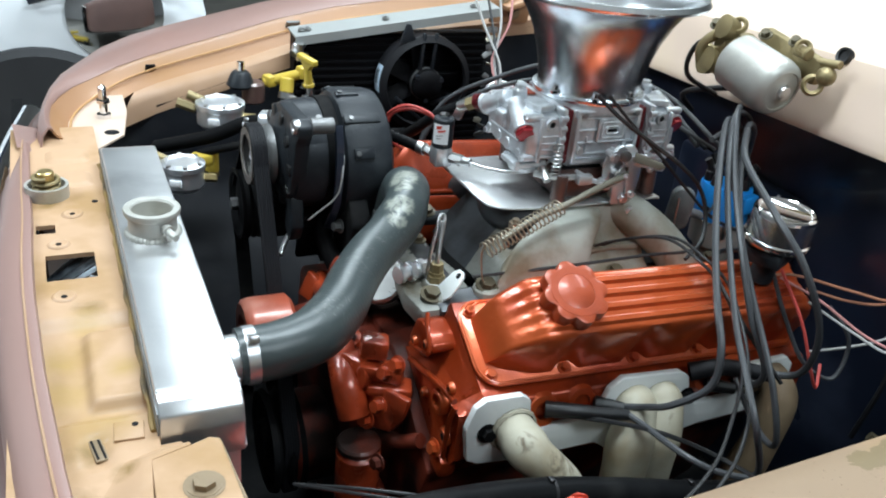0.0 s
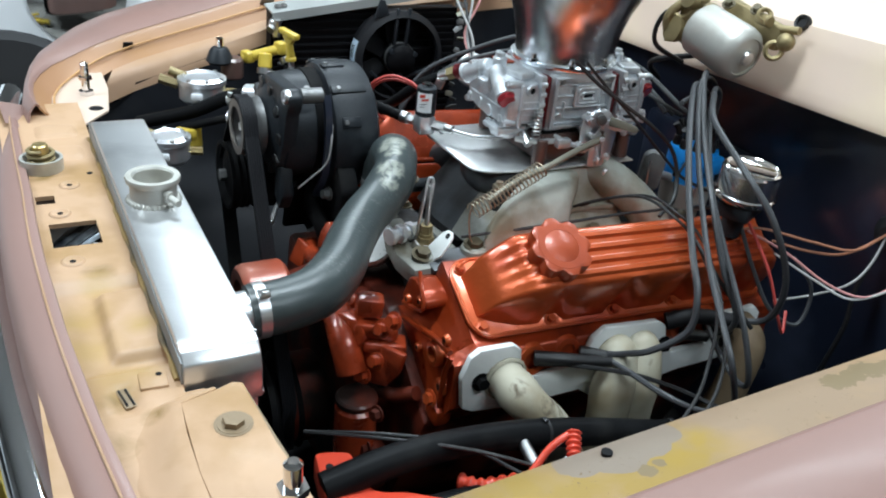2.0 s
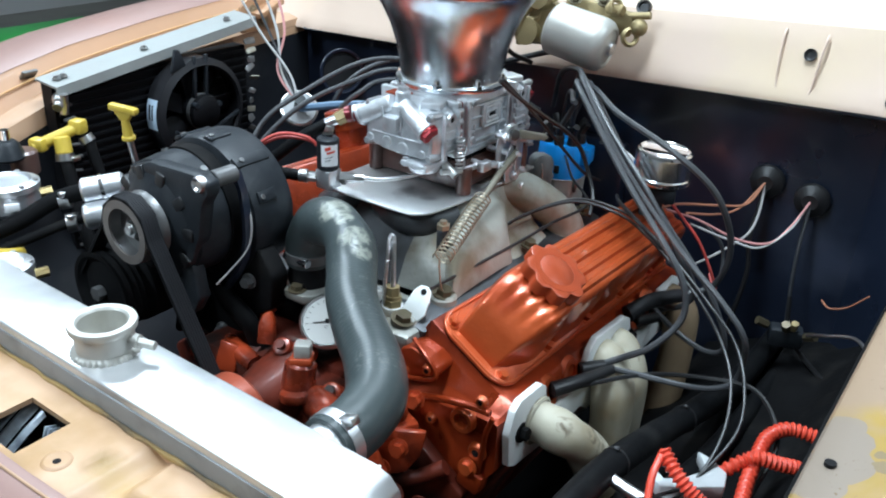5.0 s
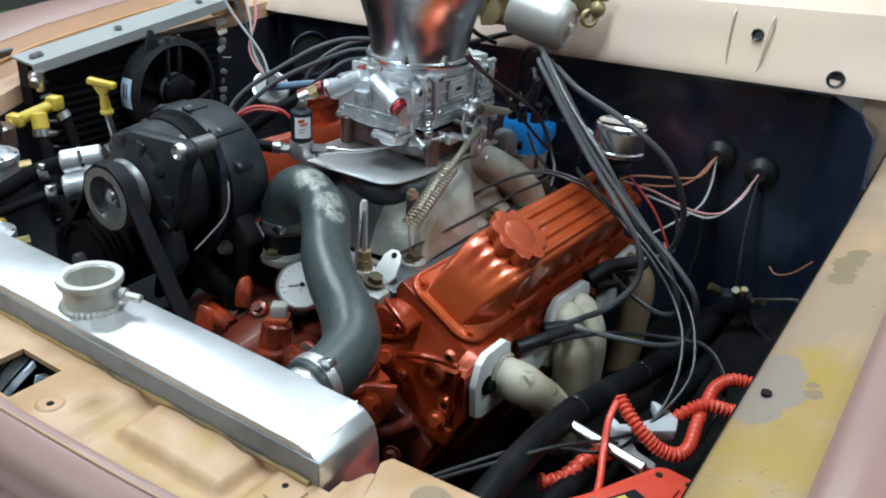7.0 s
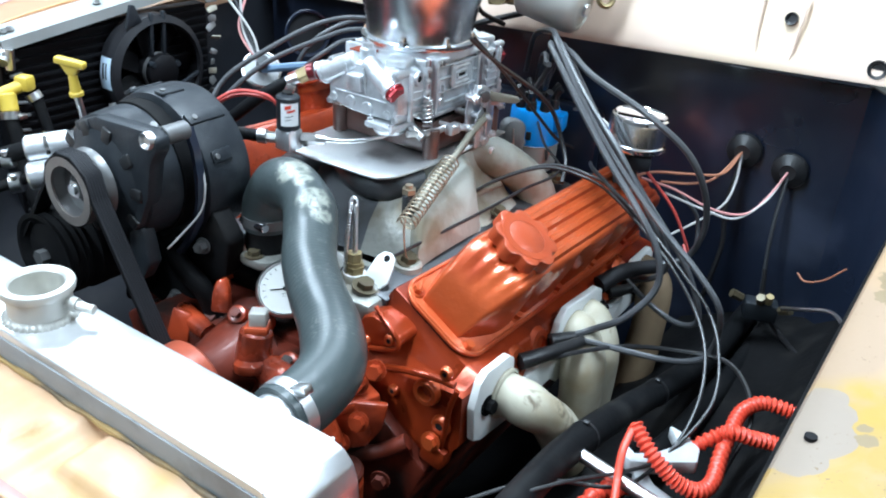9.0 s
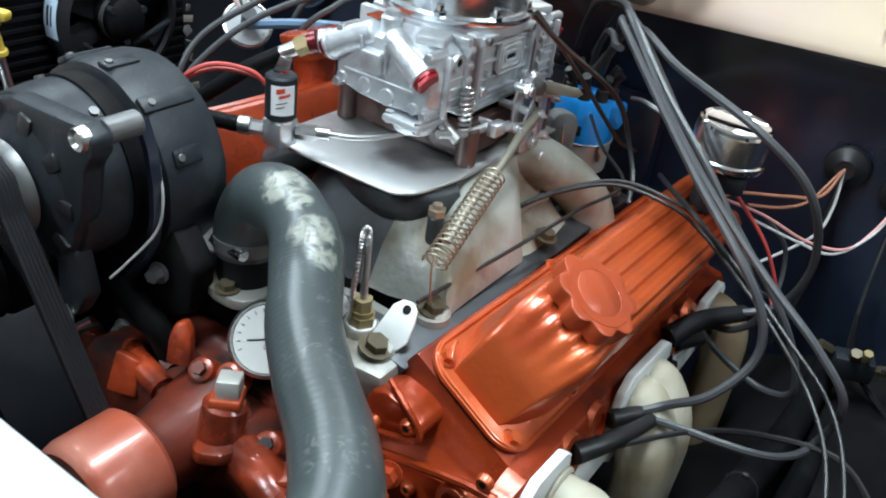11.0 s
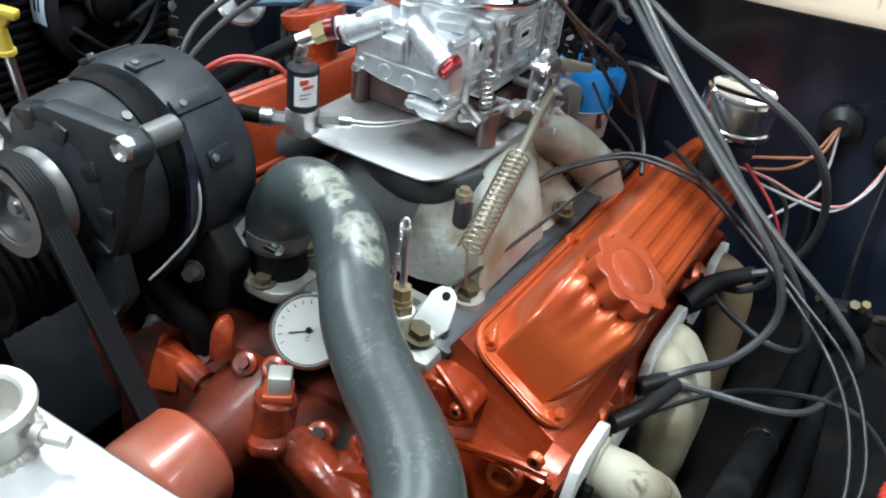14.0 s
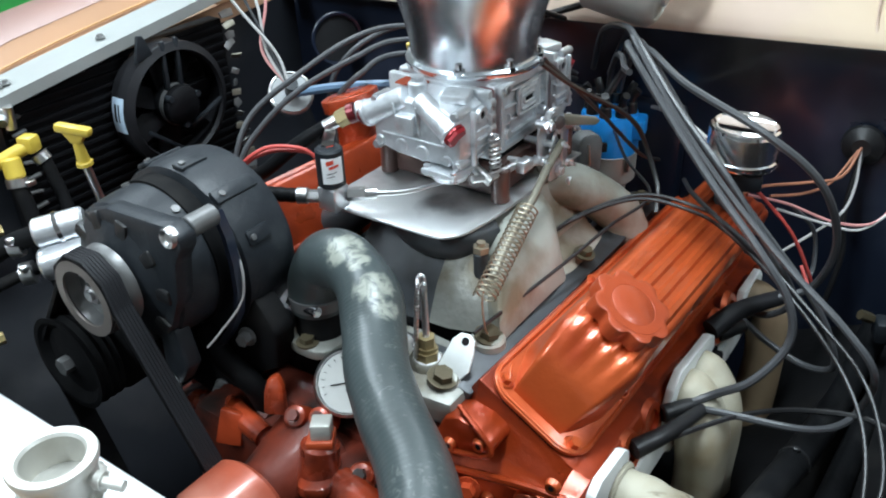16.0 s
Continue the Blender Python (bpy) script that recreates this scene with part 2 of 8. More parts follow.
def scuffed(m, spots, color, lo=0.27, hi=0.58, scale=75.0, core=0.45):
    """Dry scratched patches round given places on a surface."""
    n, l = m.node_tree.nodes, m.node_tree.links
    b = n["Principled BSDF"]
    geo = n.new("ShaderNodeNewGeometry")
    old = b.inputs["Base Color"].links[0].from_socket
    total = None
    for p, r in spots:
        d = n.new("ShaderNodeVectorMath")
        d.operation = "DISTANCE"
        d.inputs[1].default_value = p
        l.new(geo.outputs["Position"], d.inputs[0])
        mr = n.new("ShaderNodeMapRange")
        mr.inputs["From Min"].default_value, mr.inputs["From Max"].default_value = r, r * core
        l.new(d.outputs["Value"], mr.inputs["Value"])
        if total is None:
            total = mr.outputs["Result"]
        else:
            mx = n.new("ShaderNodeMath")
            mx.operation = "MAXIMUM"
            l.new(total, mx.inputs[0])
            l.new(mr.outputs["Result"], mx.inputs[1])
            total = mx.outputs["Value"]
    grain = n.new("ShaderNodeTexNoise")
    grain.inputs["Scale"].default_value, grain.inputs["Detail"].default_value, grain.inputs["Distortion"].default_value = scale, 10, 1.6
    l.new(geo.outputs["Position"], grain.inputs["Vector"])
    mul = n.new("ShaderNodeMath")
    mul.operation = "MULTIPLY"
    l.new(total, mul.inputs[0])
    l.new(grain.outputs["Fac"], mul.inputs[1])
    ramp = n.new("ShaderNodeValToRGB")
    ramp.color_ramp.elements[0].position, ramp.color_ramp.elements[1].position = lo, hi
    l.new(mul.outputs["Value"], ramp.inputs["Fac"])
    mix = n.new("ShaderNodeMix")
    mix.data_type = "RGBA"
    mix.inputs["B"].default_value = (*color, 1)
    l.new(ramp.outputs["Color"], mix.inputs["Factor"])
    l.new(old, mix.inputs["A"])
    l.new(mix.outputs["Result"], b.inputs["Base Color"])


spun(POLISHED, 0.75)
scuffed(HOSE, [((0.356, -0.024, 1.000), 0.034), ((0.345, -0.05, 0.998), 0.020), ((0.330, -0.080, 0.984), 0.030), ((0.318, -0.10, 0.975), 0.022)], (0.24, 0.25, 0.215), 0.30, 0.55)
scuffed(HOSE, [((0.30, -0.105, 0.975), 0.07), ((0.245, -0.165, 0.965), 0.06), ((0.19, -0.235, 0.955), 0.05), ((0.365, 0.0, 1.0), 0.045)], (0.12, 0.13, 0.125), 0.57, 0.74, 120.0, 0.5)
scuffed(CERAMIC, [((0.44, -0.37, 0.775), 0.05), ((0.40, -0.345, 0.80), 0.03), ((0.60, -0.36, 0.80), 0.04), ((0.64, -0.37, 0.74), 0.05)], (0.13, 0.10, 0.065), 0.42, 0.66, 48.0, 0.3)
scuffed(GUTTER, [((0.30, -0.672, 0.992), 0.10), ((0.20, -0.662, 0.984), 0.11), ((0.10, -0.66, 0.976), 0.10)], (0.295, 0.19, 0.042), 0.08, 0.50, 16.0, 0.3)
scuffed(GUTTER, [((0.355, -0.658, 0.992), 0.040), ((0.325, -0.672, 0.992), 0.035), ((0.185, -0.668, 0.984), 0.040), ((0.135, -0.655, 0.975), 0.030)], (0.31, 0.195, 0.022), 0.22, 0.70, 26.0, 0.2)
scuffed(GUTTER, [((0.252, -0.634, 0.975), 0.026), ((0.282, -0.640, 0.979), 0.034), ((0.312, -0.636, 0.981), 0.030), ((0.335, -0.632, 0.982), 0.022)], (0.22, 0.172, 0.132), 0.14, 0.17, 34.0, 0.5)
scuffed(GUTTER, [((0.290, -0.671, 0.99), 0.015), ((0.304, -0.667, 0.99), 0.011), ((0.53, -0.645, 0.996), 0.028), ((0.553, -0.644, 0.997), 0.02), ((0.575, -0.642, 0.998), 0.028), ((0.60, -0.649, 1.0), 0.02)], (0.19, 0.135, 0.07), 0.24, 0.30, 70.0, 0.3)
scuffed(GUTTER, [((0.22, -0.66, 0.98), 0.16), ((0.45, -0.66, 0.99), 0.14)], (0.16, 0.10, 0.05), 0.66, 0.70, 150.0, 0.5)
scuffed(TAN, [((-0.062, -0.362, 0.92), 0.030), ((-0.030, -0.312, 0.92), 0.022), ((-0.060, -0.25, 0.92), 0.020), ((-0.062, -0.19, 0.92), 0.020), ((-0.045, -0.12, 0.92), 0.030), ((-0.08, 0.16, 0.92), 0.03), ((-0.03, -0.40, 0.92), 0.026), ((-0.075, -0.43, 0.92), 0.04)], (0.24, 0.145, 0.05), 0.16, 0.62, 34.0, 0.1)
scuffed(TAN, [((-0.078, -0.20, 0.908), 0.050), ((-0.074, -0.26, 0.908), 0.050), ((-0.05, -0.147, 0.912), 0.035), ((-0.045, -0.325, 0.912), 0.045), ((-0.020, -0.24, 0.918), 0.03)], (0.40, 0.25, 0.085), 0.06, 0.75, 14.0, 0.2)
scuffed(TAN, [((0.022, -0.453, 0.937), 0.026)], (0.17, 0.10, 0.05), 0.20, 0.60, 60.0, 0.4)


def glow(name, color, power):
    m = bpy.data.materials.new(name)
    m.use_nodes = True
    b = m.node_tree.nodes["Principled BSDF"]
    b.inputs["Base Color"].default_value = (*color, 1)
    b.inputs["Emission Color"].default_value = (*color, 1)
    b.inputs["Emission Strength"].default_value = power
    return m


TUBE = glow("lit_tube", (0.93, 0.98, 1.0), 14)


# ---- mesh helpers ----
def V(*a):
    return Vector(a[0] if len(a) == 1 else a)


def side_axes(d):
    d = V(d).normalized()
    a = d.cross(Vector((0, 0, 1)) if abs(d.z) < 0.9 else Vector((1, 0, 0))).normalized()
    return a, d.cross(a).normalized(), d


def spline(pts, n=6):
    """Catmull-Rom through the points."""
    p = [V(q) for q in pts]
    p = [p[0] * 2 - p[1], *p, p[-1] * 2 - p[-2]]
    out = []
    for i in range(1, len(p) - 2):
        a, b, c, d = p[i - 1 : i + 3]
        for k in range(n):
            t = k / n
            out.append(0.5 * (2 * b + (c - a) * t + (2 * a - 5 * b + 4 * c - d) * t * t + (3 * b - a - 3 * c + d) * t**3))
    return out + [p[-2]]


class Mesh:
    """One part in the making, in world metres."""

    def __init__(self):
        self.bm = bmesh.new()

    def add(self, tmp, m=None):
        if m is not None:
            bmesh.ops.transform(tmp, matrix=m, verts=tmp.verts)
        me = bpy.data.meshes.new("tmp")
        tmp.to_mesh(me)
        tmp.free()
        self.bm.from_mesh(me)
        bpy.data.meshes.remove(me)
        return self

    def box(self, c, s, bev=0.0, rot=(0, 0, 0), seg=2):
        t = bmesh.new()
        bmesh.ops.create_cube(t, size=1, matrix=Matrix.Diagonal((*s, 1)))
        if bev:
            bmesh.ops.bevel(t, geom=t.edges[:], offset=min(bev, min(s) * 0.45), segments=seg, affect="EDGES", profile=0.5)
        return self.add(t, pose(*c, *rot))

    def lathe(self, prof, origin, axis=(0, 0, 1), n=28, wob=None):
        a, b, d = side_axes(axis)
        o = V(origin)
        rings = []
        for r, h in prof:
            if r < 1e-6:
                rings.append([self.bm.verts.new(o + d * h)])
            else:
                rings.append([self.bm.verts.new(o + d * h + (a * math.cos(k * math.tau / n) + b * math.sin(k * math.tau / n)) * r * (wob(k / n) if wob else 1)) for k in range(n)])
        for u, v in zip(rings, rings[1:]):
            for k in range(n):
                j = (k + 1) % n
                if len(u) == 1 and len(v) == 1:
                    continue
                if len(u) == 1:
                    self.bm.faces.new((u[0], v[k], v[j]))
                elif len(v) == 1:
                    self.bm.faces.new((u[k], v[0], u[j]))
                else:
                    self.bm.faces.new((u[k], v[k], v[j], u[j]))
        for ring in () if prof[0] == prof[-1] else (rings[0], rings[-1]):
            if len(ring) > 2:
                self.bm.faces.new(ring)
        return self

    def cyl(self, p0, p1, r0, r1=None, n=20, bev=0.0):
        p0, p1 = V(p0), V(p1)
        h, r1 = (p1 - p0).length, r0 if r1 is None else r1
        if bev:
            prof = [(r0 - bev, 0), (r0, bev), (r1, h - bev), (r1 - bev, h)]
        else:
            prof = [(r0, 0), (r1, h)]
        return self.lathe(prof, p0, p1 - p0, n)

    def ball(self, c, r, squash=1.0, axis=(0, 0, 1), n=18):
        prof = [(0, -r * squash)] + [(r * math.cos(a), r * squash * math.sin(a)) for a in [math.pi * (k / 8 - 0.5) for k in range(1, 8)]] + [(0, r * squash)]
        return self.lathe(prof, c, axis, n)

    def tube(self, pts, r, n=10, sub=6, smooth=True):
        path = spline(pts, sub) if smooth else [V(q) for q in pts]
        rad = r if callable(r) else (lambda f: r)
        a, b, d = side_axes(path[1] - path[0])
        rings = []
        for i, q in enumerate(path):
            t = (path[min(i + 1, len(path) - 1)] - path[max(i - 1, 0)]).normalized()
            a = (a - t * a.dot(t)).normalized()
            b = t.cross(a)
            w = rad(i / (len(path) - 1))
            rings.append([self.bm.verts.new(q + (a * math.cos(k * math.tau / n) + b * math.sin(k * math.tau / n)) * w) for k in range(n)])
        for u, v in zip(rings, rings[1:]):
            for k in range(n):
                self.bm.faces.new((u[k], u[(k + 1) % n], v[(k + 1) % n], v[k]))
        self.bm.faces.new(rings[0]), self.bm.faces.new(rings[-1])
        return self

    def coil(self, p0, p1, r, wire, turns, n=6, per=12):
        a, b, d = side_axes(V(p1) - V(p0))
        p0, p1 = V(p0), V(p1)
        k = int(turns * per)
        pts = [p0.lerp(p1, i / k) + (a * math.cos(math.tau * i / per) + b * math.sin(math.tau * i / per)) * r for i in range(k + 1)]
        return self.tube(pts, wire, n, smooth=False)

    def prism(self, poly, depth, m=None, bev=0.0, seg=2):
        """A polygon in local x, y, pushed out from -depth/2 to depth/2 along local z."""
        t = bmesh.new()
        f = t.faces.new([t.verts.new((x, y, -depth / 2)) for x, y in poly])
        out = bmesh.ops.extrude_face_region(t, geom=[f])
        bmesh.ops.translate(t, vec=(0, 0, depth), verts=[v for v in out["geom"] if isinstance(v, bmesh.types.BMVert)])
        bmesh.ops.recalc_face_normals(t, faces=t.faces[:])
        if bev:
            bmesh.ops.bevel(t, geom=t.edges[:], offset=bev, segments=seg, affect="EDGES", profile=0.5)
        return self.add(t, m)

    def loft(self, rows, thick=0.0, closed=False):
        """A sheet through rows of points; thick: given depth along the normals."""
        grid = [[self.bm.verts.new(V(q)) for q in row] for row in rows]
        faces = []
        for u, v in zip(grid, grid[1:]):
            for k in range(len(u) - (0 if closed else 1)):
                j = (k + 1) % len(u)
                faces.append(self.bm.faces.new((u[k], u[j], v[j], v[k])))
        if thick:
            bmesh.ops.recalc_face_normals(self.bm, faces=faces)
            bmesh.ops.solidify(self.bm, geom=faces, thickness=thick)
        return self

    def bolt(self, p, d=(0, 0, 1), r=0.008, h=0.008, washer=True):
        if washer:
            self.cyl(V(p), V(p) + V(d).normalized() * 0.002, r * 1.45, n=14)
        return self.cyl(V(p), V(p) + V(d).normalized() * h, r, r * 0.94, n=6)


HOME = {}


def thing(name, base, label, category, group="", kind=""):
    ob = new(name)
    ob.location = base
    ob.empty_display_size = 0.05
    HOME[ob] = V(base)
    return tagged(ob, label, category, group, kind)


def part(name, mesh, material, parent=None, label="", sharp=38):
    bm = mesh.bm
    home = HOME[parent] if parent else Vector()
    bmesh.ops.recalc_face_normals(bm, faces=bm.faces[:])
    if home.length:
        bmesh.ops.translate(bm, vec=-home, verts=bm.verts)
    me = bpy.data.meshes.new(name)
    bm.to_mesh(me)
    bm.free()
    me.materials.append(material)
    me.shade_smooth()
    me.set_sharp_from_angle(angle=radians(sharp))
    ob = new(name, me)
    if parent:
        ob.parent = parent
        HOME[ob] = home
    return tagged(ob, label)


def solo(name, mesh, material, label, category, group="", kind="", sharp=38):
    """A thing of one mesh, with its origin at its foot."""
    lo = Vector((sum(v.co.x for v in mesh.bm.verts) / len(mesh.bm.verts), sum(v.co.y for v in mesh.bm.verts) / len(mesh.bm.verts), min(v.co.z for v in mesh.bm.verts)))
    bmesh.ops.translate(mesh.bm, vec=-lo, verts=mesh.bm.verts)
    ob = part(name, mesh, material, None, "", sharp)
    ob.location = lo
    HOME[ob] = lo
    return tagged(ob, label, category, group, kind)


def structure(name, mesh, material, label, category, sharp=38):
    return tagged(part(name, mesh, material, None, "", sharp), label, category, "", "structure")


# ---- garage ----
def garage():
    structure("floor", Mesh().box((0.5, 0.5, -0.05), (12, 11, 0.1)), CONCRETE, "grey stained concrete garage floor", "floor")
    structure("wall_north", Mesh().box((0.5, 6.1, 1.5), (12.4, 0.2, 3.0)), PLASTER, "plain grey painted garage wall", "wall")
    structure("wall_south", Mesh().box((0.5, -5.1, 1.5), (12.4, 0.2, 3.0)), PLASTER, "plain grey painted garage wall", "wall")
    structure("wall_west", Mesh().box((-5.6, 0.5, 1.5), (0.2, 11, 3.0)), PLASTER, "plain grey painted garage wall", "wall")
    structure("wall_east", Mesh().box((6.6, 0.5, 1.5), (0.2, 11, 3.0)), PLASTER, "plain grey painted garage wall", "wall")
    structure("ceiling", Mesh().box((0.5, 0.5, 3.06), (12.4, 11.4, 0.1)), CEIL, "pale ceiling boards of the garage", "ceiling")
    # An unseen batten is added above each lamp, the fill lamp too.
    for place, power in LAMPS:
        x, y, z = place
        t = thing("ceiling_light", (x, y, 3.0), "unseen white batten with a lit tube, added over the car", "ceiling light", "tubes on the ceiling")
        along = (1.25, 0.09, 0.06) if x < 1 else (0.09, 1.25, 0.06)
        part("housing", Mesh().box((x, y, 2.97), along, 0.008), LABEL, t)
        d = Vector((0.6, 0, 0)) if x < 1 else Vector((0, 0.6, 0))
        part("tube", Mesh().cyl(V(x, y, 2.92) - d, V(x, y, 2.92) + d, 0.014), TUBE, t, "lit white tube")


garage()


# ---- car body ----
def rounded(x0, x1, y0, y1, r, n=4):
    pts = []
    for cx, cy, a0 in ((x1 - r, y1 - r, 0), (x0 + r, y1 - r, 90), (x0 + r, y0 + r, 180), (x1 - r, y0 + r, 270)):
        pts += [(cx + r * math.cos(radians(a0 + 90 * k / n)), cy + r * math.sin(radians(a0 + 90 * k / n))) for k in range(n + 1)]
    return pts


def curve(x, table):
    return float(np.interp(x, [a for a, _ in table], [b for _, b in table]))


NEAR_LIP = [(-0.2, 0.93), (0.0, 0.955), (0.2, 0.968), (0.5, 0.985), (0.7, 0.996), (1.0, 1.03), (1.3, 1.06)]
FAR_LIP = [(-0.1, 0.84), (0.07, 0.885), (0.25, 0.942), (0.375, 0.984), (0.5, 1.008), (0.7, 1.03), (1.0, 1.055), (1.3, 1.075)]


def near_fender():
    f = thing("front_fender", (0.4, -0.8, 0.35), "pink front fender with tan gutter, yellow filler and bare patches", "fender", "front fenders")
    xs = [-0.12, -0.06, 0.0, 0.1, 0.2, 0.3, 0.4, 0.5, 0.6, 0.7, 0.8, 0.9, 1.0, 1.15, 1.3]
    gutter, skin = [], []
    for x in xs:
        z = curve(x, NEAR_LIP)
        e = max(0.0, 0.05 - x) * 0.8
        gutter.append([(x, -0.622 - e, z - 0.035), (x, -0.618 - e, z - 0.006), (x, -0.622 - e, z), (x, -0.65 - e, z + 0.008), (x, -0.69 - e * 0.5, z + 0.018), (x, -0.70, z + 0.022)])
        skin.append([(x, -0.699, z + 0.024), (x, -0.704, z + 0.036), (x, -0.712, z + 0.041), (x, -0.76, z + 0.043), (x, -0.82, z + 0.035), (x, -0.86, z + 0.005), (x, -0.885, z - 0.08), (x, -0.895, z - 0.25), (x, -0.875, 0.5), (x, -0.84, 0.38)])
    part("gutter", Mesh().loft(gutter, 0.003), GUTTER, f, "tan primer gutter with yellow filler and bare patches", 60)
    part("outer_skin", Mesh().loft(skin, 0.003), PINK, f, "dusty pink painted skin", 60)

    part("lip_hole", Mesh().cyl((0.278, -0.636, curve(0.278, NEAR_LIP) + 0.004), (0.278, -0.636, curve(0.278, NEAR_LIP) + 0.0075), 0.0048, n=18), INK, f, "dark bolt hole")
    return f


def far_fender():
    f = thing("front_fender", (0.4, 0.8, 0.35), "dusty pink front fender with a tan gutter, weathered", "fender", "front fenders")
    # inner and outer edge of the painted top, from the cowl forward and round the corner
    edge = [(1.3, 0.76, 1.3, 0.90), (1.1, 0.76, 1.1, 0.90), (0.9, 0.76, 0.9, 0.90), (0.7, 0.757, 0.7, 0.905), (0.5, 0.75, 0.5, 0.91), (0.38, 0.742, 0.38, 0.915), (0.28, 0.735, 0.27, 0.918), (0.19, 0.73, 0.17, 0.916), (0.12, 0.724, 0.095, 0.905), (0.06, 0.708, 0.035, 0.868), (0.01, 0.675, -0.012, 0.80), (-0.025, 0.625, -0.044, 0.72), (-0.048, 0.575, -0.065, 0.63), (-0.062, 0.525, -0.078, 0.54), (-0.066, 0.48, -0.086, 0.47), (-0.066, 0.44, -0.088, 0.42), (-0.062, 0.405, -0.084, 0.375)]
    gutter, wall, skin, seam = [], [], [], []
    for i, (x, y, xo, yo) in enumerate(edge):
        a, b = edge[max(i - 1, 0)], edge[min(i + 1, len(edge) - 1)]
        t = Vector((b[0] - a[0], b[1] - a[1], 0)).normalized()
        n = Vector((-t.y, t.x, 0))
        z = curve(x, FAR_LIP)
        g = curve(x, [(0.05, 0.028), (0.4, 0.0)])
        rim = max(0.932, z + curve(x, [(0.08, 0.062), (0.4, 0.042)]))
        p, q = Vector((x, y, rim)), Vector((xo, yo, rim))
        deep = max(z + g, rim - 0.045)
        k = 0.042 + 0.012 * (x < 0.3)
        wall.append([(p + n * k).to_tuple()[:2] + (deep,), (p + n * 0.028).to_tuple()[:2] + (deep * 0.6 + rim * 0.4,), (p + n * 0.006).to_tuple()[:2] + (rim - 0.008,), tuple(p)])
        seam.append((p + n * 0.030).to_tuple()[:2] + (deep * 0.55 + rim * 0.45 + 0.004,))
        m = p.lerp(q, 0.35)
        skin.append([p + Vector((0, 0, 0.001)), p.lerp(q, 0.12) + Vector((0, 0, 0.007)), m + Vector((0, 0, 0.010)), p.lerp(q, 0.8) + Vector((0, 0, 0.003)), q + Vector((0, 0, -0.016)), q - n * 0.012 + Vector((0, 0, -0.08)), q - n * 0.014 + Vector((0, 0, 0.68 - rim)), q + Vector((0, 0, 0.45 - rim))])
        if x > 0.05:
            e = p + n * k
            c = max(0.0, 0.12 - x) * 0.3
            gutter.append([(x, 0.645 - c, z - 0.03), (x, 0.647 - c, z), ((x + e.x) / 2, 0.5 * (0.647 + e.y) - c, z + 0.004 + g * 0.5), (e.x, e.y, deep)])
    part("gutter", Mesh().loft(gutter, 0.003), LIP, f, "peach primer lip", 60)
    part("channel", Mesh().loft(wall, 0.003), RUST, f, "rusty tan channel wall", 60)
    part("seam", Mesh().tube(seam[:-1], 0.0020, 8, 3), SEAM, f, "raised golden seam along the channel")
    part("outer_skin", Mesh().loft(skin, 0.003), PINK, f, "dusty pink painted skin", 60)
    part("clip_hole", Mesh().box((0.118, 0.697, 0.945), (0.018, 0.003, 0.016), 0, (35, 0, 0)), INK, f, "dark square hole")
    part("spring_clip", Mesh().box((0.40, 0.718, 1.022), (0.028, 0.006, 0.02), 0.002, (45, 0, 0)), PULLEYGREY, f, "dull metal clip")
    return f


near_fender()
far_fender()


